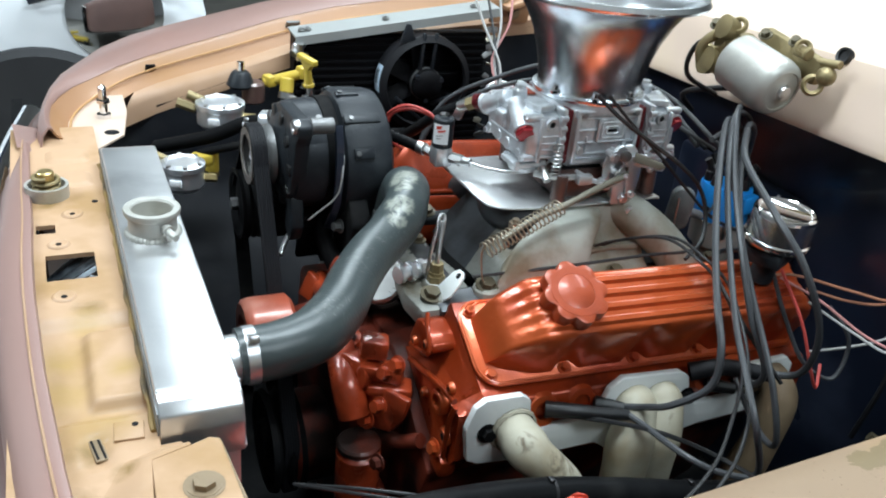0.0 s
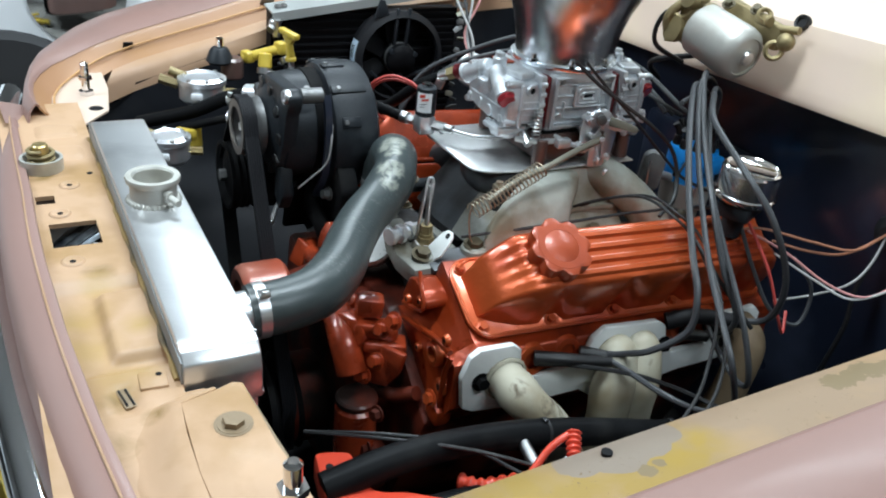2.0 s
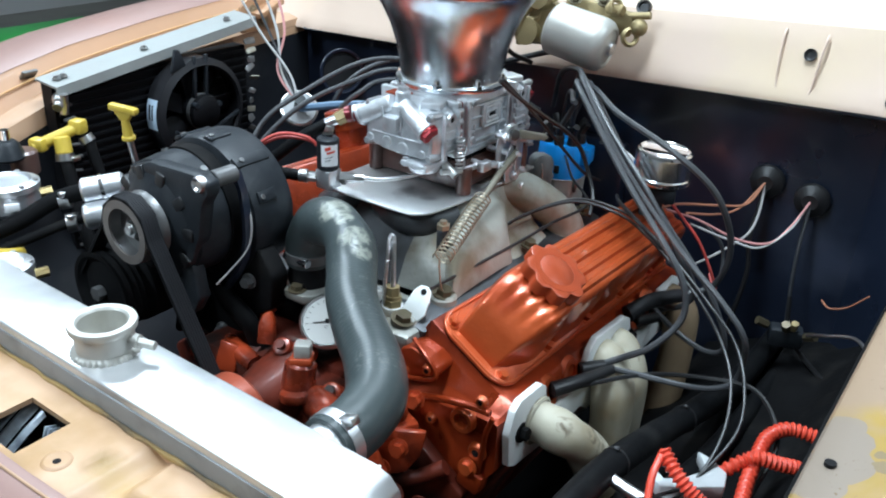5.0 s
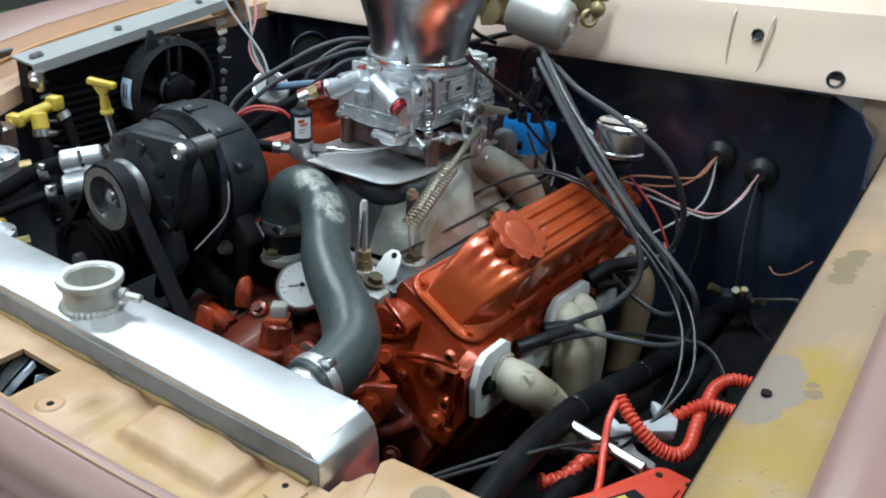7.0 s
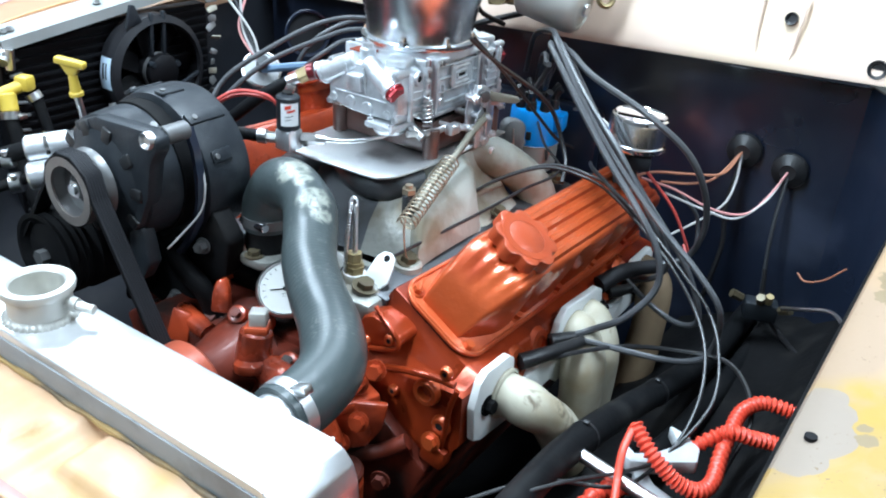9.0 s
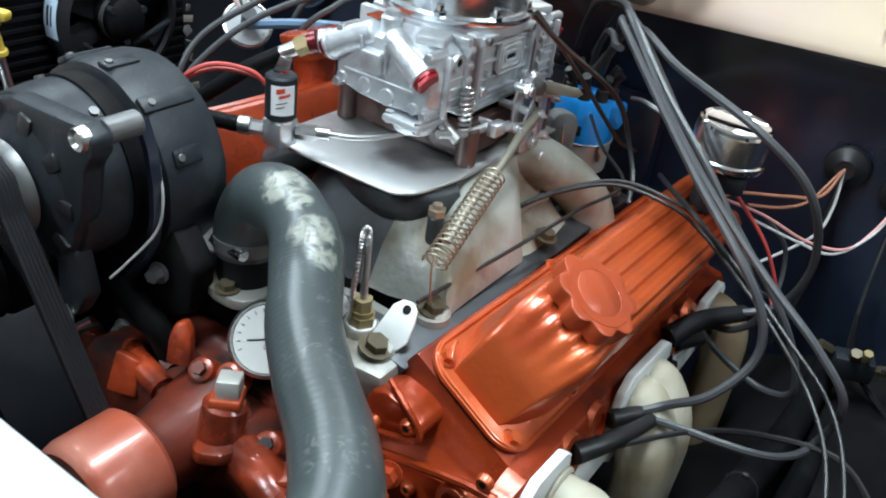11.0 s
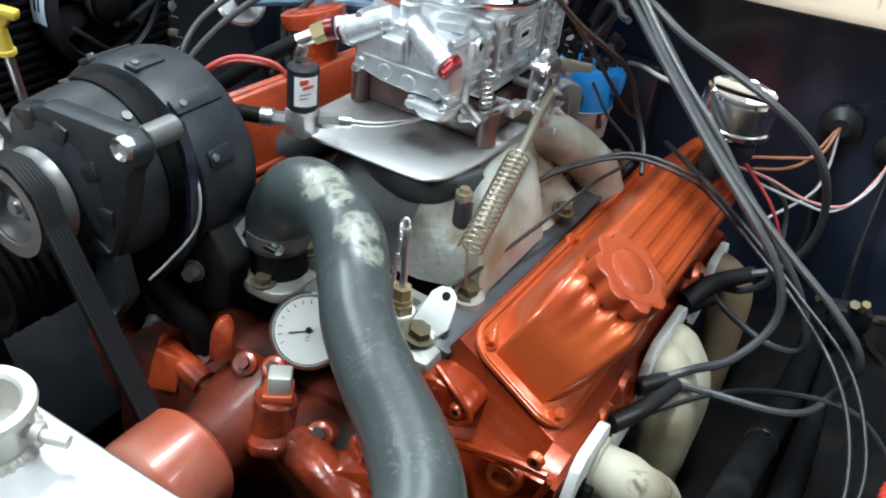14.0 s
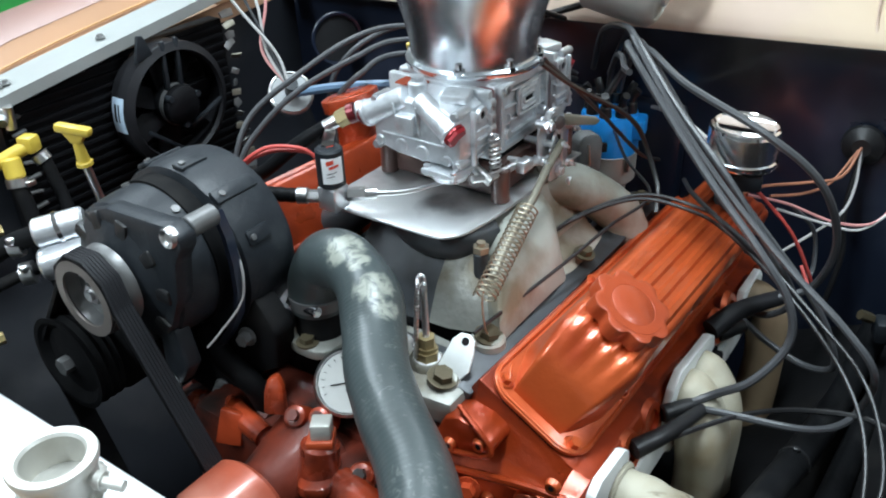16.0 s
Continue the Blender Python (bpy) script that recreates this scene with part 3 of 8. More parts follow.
def front_support():
    s = thing("radiator_support", (-0.05, 0, 0.4), "tan primed upper radiator support with slots and pads", "car body")
    z, th = 0.918, 0.006
    spans = [(-0.052, 0.012, (-0.086, -0.031)), (0.012, 0.073, None), (0.073, 0.097, (-0.095, -0.072)), (0.097, 0.46, None)]
    for y0, y1, hole in spans:
        for x0, x1 in [(-0.125, -0.002)] if hole is None else [(-0.125, hole[0]), (hole[1], -0.002)]:
            part("top_panel", Mesh().box(((x0 + x1) / 2, (y0 + y1) / 2, z - th / 2), (x1 - x0, y1 - y0, th)), TAN, s)

    # pressed length of the panel: a shallow trough with a raised block standing in it
    def ease(v, lo, hi):
        q = max(0.0, min(1.0, (v - lo) / (hi - lo)))
        return q * q * (3 - 2 * q)

    def pressed(x, y):
        trough = ease(y, -0.322, -0.306) * (1 - ease(y, -0.152, -0.128))
        block = ease(x, -0.060, -0.047) * ease(y, -0.300, -0.287) * (1 - ease(y, -0.170, -0.156))
        dent = 0.0016 * math.exp(-(((y + 0.113 + 0.1 * (x + 0.043)) / 0.0035) ** 2)) * ease(x, -0.064, -0.056) * (1 - ease(x, -0.03, -0.024))
        pocket = 0.006 * math.exp(-(((x + 0.053) / 0.010) ** 2)) * ease(y, -0.392, -0.375) * (1 - ease(y, -0.350, -0.335))
        wave = 0.0006 * math.sin(31 * x + 57 * y) * math.sin(83 * y)
        return z - 0.010 * trough * (1 - block) - dent - pocket + wave

    xs = [-0.125 + 0.123 * k / 40 for k in range(41)]
    ys = [-0.52 + 0.468 * k / 150 for k in range(151)]
    part("pressed_panel", Mesh().loft([[(x, y, pressed(x, y)) for x in xs] for y in ys], 0.004), TAN, s, "pressed panel with a shallow trough", 70)
    for y0, y1, x0, x1 in [(0.21, 0.27, -0.08, -0.015), (0.30, 0.36, -0.08, -0.015)]:
        rows = []
        for k, up in ((0.0, -0.001), (0.005, 0.0016), (0.010, 0.0040), (0.013, 0.0046)):
            rows.append([(x, y, z + up) for x, y in rounded(x0 + k, x1 - k, y0 + k, y1 - k, 0.014 - k * 0.6, 5)])
        pad = Mesh().loft(rows, closed=True)
        pad.bm.faces.new(list(pad.bm.verts)[-len(rows[0]):])
        part("pressed_pad", pad, TAN, s, "raised pressed pad", 60)
    rear = Mesh().box((-0.001, -0.03, z - 0.012), (0.005, 0.66, 0.024), 0.002)
    part("rear_flange", rear, TAN, s)
    rng = random.Random(3)
    strip = [(-0.005 + rng.uniform(-0.0012, 0.0012), y / 100, z + 0.0005 + rng.uniform(-0.001, 0.0012)) for y in range(-35, 30, 2)]
    part("sealing_strip", Mesh().tube(strip, lambda f: 0.0026 + 0.0007 * math.sin(f * 70), 8, 4), SEALANT, s, "torn gold-brown edge strip along the radiator")
    tab = part("raised_tab", Mesh().box((-0.026, -0.343, z - 0.0008), (0.026, 0.026, 0.006), 0.0014, (0, 0, -4)), TAN, s)
    part("tab_hole", Mesh().cyl((-0.020, -0.337, z + 0.001), (-0.020, -0.337, z + 0.0026), 0.003, n=12), INK, tab)
    clip = part("worn_slot", Mesh().box((-0.053, -0.358, z - 0.0055), (0.011, 0.030, 0.006), 0.001, (0, 0, 10)), BARE, s, "worn brown clip in a pocket")
    for k in (-1, 1):
        part("clip_bar", Mesh().box((-0.053 + 0.003 * k, -0.358, z - 0.0022), (0.0018, 0.026, 0.0012), 0, (0, 0, 10)), INK, clip)
    part("front_wall", Mesh().box((-0.02, -0.03, 0.65), (0.004, 0.95, 0.5)), DULLBLACK, s)
    for x, y in [(-0.070, 0.040), (-0.069, -0.090), (-0.05, 0.125)]:
        w = Mesh().lathe([(0.0035, 0.0), (0.007, 0.0006), (0.0105, 0.0018), (0.013, 0.0008), (0.0135, 0.0), (0.0035, -0.001), (0.0035, 0.0)], (x, y, z + 0.0005), n=24)
        ringed = part("rivet_ring", w, TAN, s)
        part("rivet_hole", Mesh().cyl((x, y, z + 0.0002), (x, y, z + 0.0009), 0.0036, n=14), INK, ringed, "dark hole")
    # corner plates that cover the ends beside the radiator
    c = Mesh().prism([(-0.014, -0.410), (0.020, -0.400), (0.036, -0.394), (0.045, -0.398), (0.050, -0.49), (0.056, -0.53), (0.06, -0.622), (-0.012, -0.622), (-0.018, -0.5)], 0.004, pose(0, 0, 0.936, 0, 0, 0), 0.0015)
    part("corner_plate", c, TAN, s, "tan corner plate with a bolt")
    c = Mesh().prism([(0.062, 0.665), (0.06, 0.56), (0.045, 0.445), (0.0, 0.385), (-0.04, 0.41), (-0.052, 0.47), (-0.035, 0.55), (0.008, 0.64)], 0.005, pose(0, 0, 0.905), 0.002)
    plate = part("corner_plate", c, CREAM, s, "pale corner plate with a hole")
    part("plate_hole", Mesh().lathe([(0, 0.0032), (0.011, 0.0032), (0.013, 0.002)], (0.026, 0.455, 0.905), n=18), INK, plate)
    b = Mesh().bolt((0.022, -0.453, 0.937), r=0.010, h=0.007)
    b.cyl((0.022, -0.453, 0.937), (0.022, -0.453, 0.9385), 0.017)
    part("bolt", b, BARE, s, "brown plated bolt and washer")
    high = [(-0.012, -0.622), (-0.016, -0.56), (-0.018, -0.50), (-0.017, -0.45), (-0.0135, -0.4102), (0.006, -0.4042), (0.020, -0.4000)]
    low = [(-0.075, -0.622), (-0.075, -0.56), (-0.072, -0.49), (-0.060, -0.415), (-0.036, -0.378), (-0.006, -0.368), (0.016, -0.368)]
    slope = []
    for (xa, ya), (xb, yb) in zip(high, low):
        slope.append([(xa + (xb - xa) * q, ya + (yb - ya) * q, 0.938 - 0.0215 * ease(q, 0.0, 1.0)) for q in (0, 0.12, 0.25, 0.4, 0.55, 0.7, 0.85, 1)])
    part("corner_slope", Mesh().loft(slope, 0.003), TAN, s, "", 70)
    part("corner_lip", Mesh().prism([(0.012, -0.4029), (0.020, -0.4005), (0.036, -0.3945), (0.036, -0.3925), (0.020, -0.3985), (0.012, -0.4009)], 0.020, pose(0, 0, 0.926), 0.0006), TAN, s)
    part("corner_leg", Mesh().prism([(0.043, -0.398), (0.0465, -0.398), (0.0575, -0.53), (0.054, -0.53)], 0.16, pose(0, 0, 0.854), 0.0006), BARE, s, "rusty brown leg under the corner plate")
    for x, y, r in ((-0.02, 0.16, 0.004),):
        part("rivet_hole", Mesh().cyl((x, y, z), (x, y, z + 0.0008), r, n=14), INK, s, "dark hole")
    hp = thing("hood_pin", (0.034, -0.578, 0.938), "chrome hood pin standing on the corner plate", "hood pin", "hood pins")
    part("stem", Mesh().cyl((0.034, -0.578, 0.937), (0.033, -0.580, 1.000), 0.0075, n=18, bev=0.003).cyl((0.034, -0.578, 0.9375), (0.034, -0.578, 0.945), 0.014, n=6).cyl((0.0335, -0.579, 0.968), (0.0335, -0.579, 0.975), 0.0125, n=6), CHROME, hp)
    hp = thing("hood_pin", (0.02, 0.53, 0.90), "chrome hood pin on the far corner plate", "hood pin", "hood pins")
    part("stem", Mesh().cyl((0.02, 0.53, 0.906), (0.02, 0.53, 0.965), 0.007, n=16, bev=0.003).cyl((0.02, 0.53, 0.908), (0.02, 0.53, 0.915), 0.013, n=6).cyl((0.02, 0.53, 0.935), (0.02, 0.53, 0.940), 0.012, n=6), CHROME, hp)
    lt = thing("hood_latch", (-0.078, 0.19, 0.92), "brown cup with a brass coil spring on the support", "latch")
    part("cup", Mesh().lathe([(0.024, 0.0), (0.028, 0.0), (0.028, 0.018), (0.024, 0.018), (0.024, 0.0)], (-0.078, 0.19, 0.918), n=32), MOTORGREY, lt)
    part("post", Mesh().cyl((-0.078, 0.19, 0.918), (-0.078, 0.19, 0.955), 0.011, n=18, bev=0.002), BRASS, lt)
    part("spring", Mesh().coil((-0.078, 0.19, 0.92), (-0.078, 0.19, 0.948), 0.016, 0.003, 3.5, 8, 18), BRONZE, lt)
    nose = []
    for y in [-0.86, -0.7, -0.55, -0.4, -0.25, -0.1, 0, 0.1, 0.2, 0.28, 0.34, 0.39, 0.43, 0.455]:
        k = 0.02 * min((y / 0.4) ** 2, 3.5)
        zz = 0.928 - 0.025 * max(0, y)
        e = max(0.0, (y - 0.28) / 0.18) ** 2 * 0.06
        nose.append([(-0.098 + k * (y < 0.2), y, zz - 0.004), (-0.10 + k * (y < 0.2), y, zz + 0.004), (-0.108 + k * (y < 0.2) + e * 0.1, y, zz + 0.006), (-0.132 + k + e * 0.6, y, zz - 0.002), (-0.142 + k + e * 0.8, y, zz - 0.014), (-0.145 + k + e, y, zz - 0.06)])
    n = thing("nose_panel", (-0.13, 0, 0.4), "dusty pink nose panel above a chrome grille", "car body")
    part("panel", Mesh().loft(nose, 0.003), PINK, n, "", 60)
    # Thin peach tube paints the highlight along the crease.
    part("crease_highlight", Mesh().tube([(r[2][0] - 0.002, r[2][1], r[2][2] - 0.0004) for r in nose], 0.0014, 8), LIP, n, "thin pale tube as the highlight on the panel's crease")
    trim = [(-0.160 + 0.02 * min((y / 0.4) ** 2, 3.5), y, 0.875 - 0.025 * max(0, y)) for y in [-0.7, -0.5, -0.3, -0.1, 0.1, 0.3, 0.5, 0.7]]
    part("chrome_trim", Mesh().tube(trim, 0.022, 12), CHROME, n, "chrome grille moulding")
    for k in range(5):
        part("grille_bar", Mesh().tube([(a - 0.0, b, c - 0.05 - 0.05 * k) for a, b, c in trim], 0.01, 8), CHROME, n)
    # Fins carry the chrome's reflections in their colour, as little light gets in.
    for y, w, tip in ((0.056, 0.016, 0.902), (0.038, 0.018, 0.906), (0.019, 0.017, 0.904), (0.004, 0.010, 0.900)):
        fin = [[(-0.028 - 0.075 * d, y - w / 2 + w * q + 0.010 * d, tip - 0.045 * d - 0.020 * d * d + 0.005 * math.sin(q * 3.1)) for q in (0, 0.15, 0.3, 0.5, 0.7, 0.85, 1)] for d in (0, 0.25, 0.5, 0.75, 1)]
        part("grille_fin", Mesh().loft(fin, 0.002), SLOTSHEEN, n, "fin behind the support with painted chrome reflections", 60)
    for y in (-0.018, -0.024, -0.030):
        part("grille_fin", Mesh().box((-0.036, y, 0.893), (0.012, 0.0025, 0.016), 0.0006, (0, 20, 0)), SLOTSHEEN, n)
    part("grille_back", Mesh().box((-0.12, 0, 0.65), (0.02, 1.5, 0.45)), DULLBLACK, n)
    return s


front_support()


def bay():
    a = Mesh().loft([[(x, -0.617, curve(x, NEAR_LIP) - 0.02), (x, -0.615, 0.86), (x, -0.60, 0.77), (x, -0.54, 0.70), (x, -0.42, 0.665), (x, -0.33, 0.62), (x, -0.3, 0.45)] for x in [-0.02, 0.15, 0.3, 0.5, 0.7, 0.82, 0.92, 1.03]], 0.004)
    structure("inner_fender_near", a, DULLBLACK, "dull black inner fender apron", "inner fender", 60)
    a = Mesh().loft([[(x, 0.65, curve(x, FAR_LIP) - 0.015), (x, 0.645, 0.8), (x, 0.59, 0.68), (x, 0.42, 0.62), (x, 0.36, 0.45)] for x in [-0.02, 0.15, 0.3, 0.5, 0.7, 0.998]], 0.004)
    structure("inner_fender_far", a, APRON, "black painted inner fender apron", "inner fender", 60)
    w = Mesh()
    w.loft([[(1.0, y, z) for z in (0.4, 0.7, 0.9, 1.02, 1.075)] for y in (-0.52, -0.3, -0.1, 0.1, 0.3, 0.5, 0.70)], 0.004)
    w.loft([[(1.0, -0.52, z) for z in (0.4, 0.7, 0.9, 1.076)], [(0.94, -0.575, z) for z in (0.4, 0.7, 0.9, 1.07)], [(0.90, -0.604, z) for z in (0.4, 0.7, 0.9, 1.048)], [(0.80, -0.6165, z) for z in (0.4, 0.7, 0.9, 1.008)]], 0.004)
    w.box((0.99, 0.02, 0.75), (0.03, 0.3, 0.4), 0.012)
    w.loft([[(1.0, y, 1.074), (0.958, y, 1.068 - 0.045 * (y + 0.1))] for y in (-0.52, -0.3, -0.1, 0.1, 0.3, 0.62)], 0.004)
    structure("firewall", w, BLACK, "glossy black painted firewall with dents", "firewall", 40)
    structure("bay_floor", Mesh().box((0.45, 0, 0.38), (1.2, 1.3, 0.02)), DULLBLACK, "dark underside below the engine", "car body")
    c = Mesh()
    ys = [-0.86, -0.72, -0.6, -0.45, -0.3, -0.15, 0, 0.15, 0.3, 0.45, 0.6, 0.72, 0.86]
    rows = []
    for y in ys:
        s = 1.065 - 0.045 * (y + 0.1)
        bow = 0.06 * (y / 0.7) ** 2
        rows.append([(0.962 + bow * 0.3, y, s), (0.946 + bow * 0.3, y, s + 0.004), (0.944 + bow * 0.4, y, s + 0.014), (0.952 + bow * 0.5, y, s + 0.03), (0.955 + bow, y, s + 0.085), (0.968 + bow, y, s + 0.115), (1.02 + bow, y, s + 0.13), (1.2 + bow, y, s + 0.16), (1.5, y, s + 0.2)])
    c.loft(rows, 0.004)
    c.loft([[(0.978 + 0.02 * (y / 0.7) ** 2, y, z) for z in (0.95, 1.0, 1.066 - 0.045 * (y + 0.1))] for y in (-0.86, -0.78, -0.7, -0.63, -0.565)], 0.004)
    structure("cowl", c, CREAM, "cream primed cowl panel below the windscreen", "cowl", 50)


bay()


# ---- engine ----
SLOPE = 0.05  # the engine sits lower at its back


def CV(u, v, n, side=-1):
    """A place on a valve cover: along the engine, outwards across the cover, and up from its flange."""
    y, z = -0.220 - 0.857 * v - 0.515 * n, 0.859 - 0.515 * v + 0.857 * n - SLOPE * (u - 0.38)
    return Vector((u, y, z)) if side < 0 else Vector((u + 0.012, -0.025 - y, z + 0.008))


def cover_frame(side):
    o, du, dv, dn = CV(0, 0, 0, side), CV(1, 0, 0, side) - CV(0, 0, 0, side), CV(0, 1, 0, side) - CV(0, 0, 0, side), CV(0, 0, 1, side) - CV(0, 0, 0, side)
    m = Matrix.Identity(4)
    for k, a in enumerate((du, dv, dn)):
        for j in range(3):
            m[j][k] = a[j]
    m.translation = o
    return m


def valve_cover(engine, side):
    m = cover_frame(side)
    # Both covers are one orange; the far one is coloured darker as shade.
    paint = ORANGE if side < 0 else SHADED_OILYORANGE
    end = 0.885
    flange = Mesh().prism(rounded(0.372, end, -0.0585, 0.0605, 0.031, 9), 0.005, m @ pose(0, 0, 0.0025), 0.0015)
    dome = Mesh()

    def section(u, h, inset=0.0, ribs=1.0, shut=0.0):
        a, b = -0.0435, 0.0425
        pts = [(-0.0505 + shut, 0.004), (-0.0485 + shut, h * 0.35), (-0.0465 + shut * 0.8, h * 0.7), (a - 0.0008 + shut * 0.6, h * 0.92), (a + 0.003 + shut * 0.5, h * 0.985), (a + 0.0065 + shut * 0.4, h)]
        for c in (-0.0275, -0.0092, 0.0092, 0.0272):
            c *= 1 - shut * 11
            pts += [(c - 0.0062, h), (c - 0.0028, h + 0.0040 * ribs), (c + 0.0028, h + 0.0040 * ribs), (c + 0.0062, h)]
        pts += [(b - 0.0065 - shut * 0.4, h), (b - 0.0028 - shut * 0.5, h * 0.985), (b + 0.0008 - inset * 0.3 - shut * 0.6, h * 0.92), (0.0470 - inset * 0.7 - shut * 0.8, h * 0.7), (0.0490 - inset - shut, h * 0.35), (0.0510 - inset - shut, 0.004)]
        return [CV(u, v, n, side) for v, n in pts]

    rows = [section(0.3875, 0.005, 0, 0, 0.023), section(0.3885, 0.009, 0, 0, 0.0215), section(0.3915, 0.018, 0, 0, 0.0195), section(0.4000, 0.0420, 0, 0, 0.0150), section(0.4040, 0.0505, 0, 0, 0.0130), section(0.4090, 0.0575, 0, 0.05, 0.0110), section(0.417, 0.0660, 0, 0.15, 0.0085), section(0.427, 0.0755, 0, 0.4, 0.0055), section(0.4345, 0.0815, 0, 0.75, 0.0030), section(0.442, 0.0852, 0, 0.95, 0.0012), section(0.454, 0.0868)]
    for k in range(4):
        u = 0.472 + 0.105 * k
        rows += [section(u, 0.087, 0), section(u + 0.010, 0.087, 0.011), section(u + 0.030, 0.087, 0.011), section(u + 0.04, 0.087, 0)]
    rows += [section(end - 0.040, 0.086), section(end - 0.028, 0.082, 0, 0.5), section(end - 0.020, 0.07, 0, 0), section(end - 0.013, 0.008, 0, 0, 0.006)]
    dome.loft(rows)
    ends = list(dome.bm.verts)
    dome.bm.faces.new(ends[: len(rows[0])])
    dome.bm.faces.new(ends[-len(rows[0]) :])
    cover = part("valve_cover", dome, paint, engine, "orange painted ribbed valve cover", 48)
    soft = cover.modifiers.new("soft", "BEVEL")
    soft.width, soft.segments, soft.limit_method, soft.angle_limit = 0.006, 3, "ANGLE", radians(65)
    part("cover_flange", flange, paint, cover)
    ring = rounded(0.3755, end - 0.0035, -0.055, 0.057, 0.0275, 9)
    part("rim_bead", Mesh().tube([CV(u, v, 0.0052, side) for u, v in ring + ring[:1]], 0.0020, 8, 1), paint, cover)
    part("gasket", Mesh().prism(rounded(0.374, end - 0.002, -0.0565, 0.0585, 0.030, 9), 0.005, m @ pose(0, 0, -0.0027)), DULLBLACK, cover)
    up = CV(0, 0, 1, side) - CV(0, 0, 0, side)
    for u, v in ((0.389, -0.0425), (0.3885, 0.0450), (0.492, 0.0490), (0.597, 0.0490), (0.702, 0.0490), (0.807, 0.0490), (0.862, -0.046), (0.60, -0.0535)):
        part("washer", Mesh().cyl(CV(u, v, 0.0045, side), CV(u, v, 0.0070, side), 0.0098, 0.0092, 20, 0.0008), paint, cover)
        part("bolt", Mesh().bolt(CV(u, v, 0.006, side), up, 0.0062, 0.0075, False), paint, cover)
    t_bar = Mesh().tube([CV(0.387, -0.0405, 0.013, side), CV(0.393, -0.0450, 0.016, side), CV(0.402, -0.0485, 0.016, side)], 0.0018, 8)
    part("hold_down_tab", t_bar, paint, cover)
    return cover


def v8_engine():
    e = thing("engine", (0.58, 0.01, 0.36), "orange painted V8 engine with cast aluminium intake manifold", "engine")
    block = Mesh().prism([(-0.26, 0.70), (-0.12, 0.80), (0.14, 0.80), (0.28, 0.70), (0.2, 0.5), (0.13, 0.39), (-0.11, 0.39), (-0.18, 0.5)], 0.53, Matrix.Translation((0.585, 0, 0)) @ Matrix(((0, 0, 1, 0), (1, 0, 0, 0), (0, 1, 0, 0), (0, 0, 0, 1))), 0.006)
    part("block", block, SHADEORANGE, e, "grimy orange block, darkened as if in shade")
    swap = Matrix(((0, 0, 1, 0), (1, 0, 0, 0), (0, 1, 0, 0), (0, 0, 0, 1)))
    lean = Matrix(((1, 0, 0, 0), (0, 1, 0, 0), (-SLOPE, 0, 1, SLOPE * 0.38), (0, 0, 0, 1)))
    for side in (-1, 1):
        poly = [(-0.160, 0.880), (-0.166, 0.8885), (-0.270, 0.8255), (-0.289, 0.822), (-0.294, 0.812), (-0.294, 0.745), (-0.262, 0.70), (-0.12, 0.80)]
        if side > 0:
            poly = [(-0.025 - y, z + 0.008) for y, z in poly]
        head = part("cylinder_head", Mesh().prism(poly, 0.51, lean @ Matrix.Translation((0.6285, 0, 0)) @ swap, 0.003), SHADED_OILYORANGE, e)
        nose = [[(0.3735, y, z) for y, z in poly]]
        for x, drop in ((0.3705, 0.012), (0.364, 0.030), (0.354, 0.058), (0.345, 0.078), (0.338, 0.085), (0.3365, 0.088)):
            nose.append([(x, (y + 0.2) * (1 - drop * 0.3) - 0.2 if side < 0 else (y - 0.175) * (1 - drop * 0.3) + 0.175, z - drop * max(0.0, min(1.0, (z - 0.815) / 0.07))) for y, z in poly])
        end = Mesh().loft(nose, closed=True)
        end.bm.faces.new(list(end.bm.verts)[-len(poly):])
        part("head_end", end, SHADED_OILYORANGE, head, "oily orange end of the head, darkened for shade", 30)
        valve_cover(e, side)
        if side < 0:
            front = Mesh()
            for y, z, r in ((-0.247, 0.803, 0.017),):
                front.lathe([(r * 0.55, -0.004), (r * 0.55, 0.002), (r * 0.6, 0.008), (r * 0.9, 0.008), (r, 0.004), (r, -0.004)], (0.335, y, z), (-1, 0, 0), 22)
            part("core_plug", front, ORANGE, head)
            for y, z, r in ((-0.192, 0.848, 0.0062), (-0.157, 0.832, 0.0058), (-0.270, 0.838, 0.0062), (-0.268, 0.765, 0.010), (-0.20, 0.782, 0.0055)):
                boss = part("threaded_boss", Mesh().lathe([(r * 0.5, 0.0), (r * 0.5, 0.006), (r * 0.95, 0.0065), (r * 1.25, 0.003), (r * 1.3, 0)], (0.336, y, z), (-1, 0, 0), 18), ORANGE, head)
                part("thread_hole", Mesh().lathe([(0, 0.0062), (r * 0.5, 0.0062), (r * 0.5, 0.003)], (0.336, y, z), (-1, 0, 0), 14), INK, boss)
            for x in (0.45, 0.505, 0.70, 0.745):
                part("plug_boss", Mesh().lathe([(0.012, 0), (0.012, 0.006), (0.02, 0.006), (0.024, 0)], (x, -0.292, 0.798), (0, -1, 0.25), 18), ORANGE, head)
            # raised pad with a swept rim on the end of the head, and the ledge across it
            pad = [(-0.150, 0.862), (-0.166, 0.868), (-0.190, 0.862), (-0.204, 0.854), (-0.2065, 0.845), (-0.196, 0.8365), (-0.175, 0.829), (-0.150, 0.821), (-0.132, 0.822)]
            part("head_pad", Mesh().prism(pad, 0.034, Matrix.Translation((0.3520, 0, 0)) @ swap, 0.0035), SHADED_OILYORANGE, head)
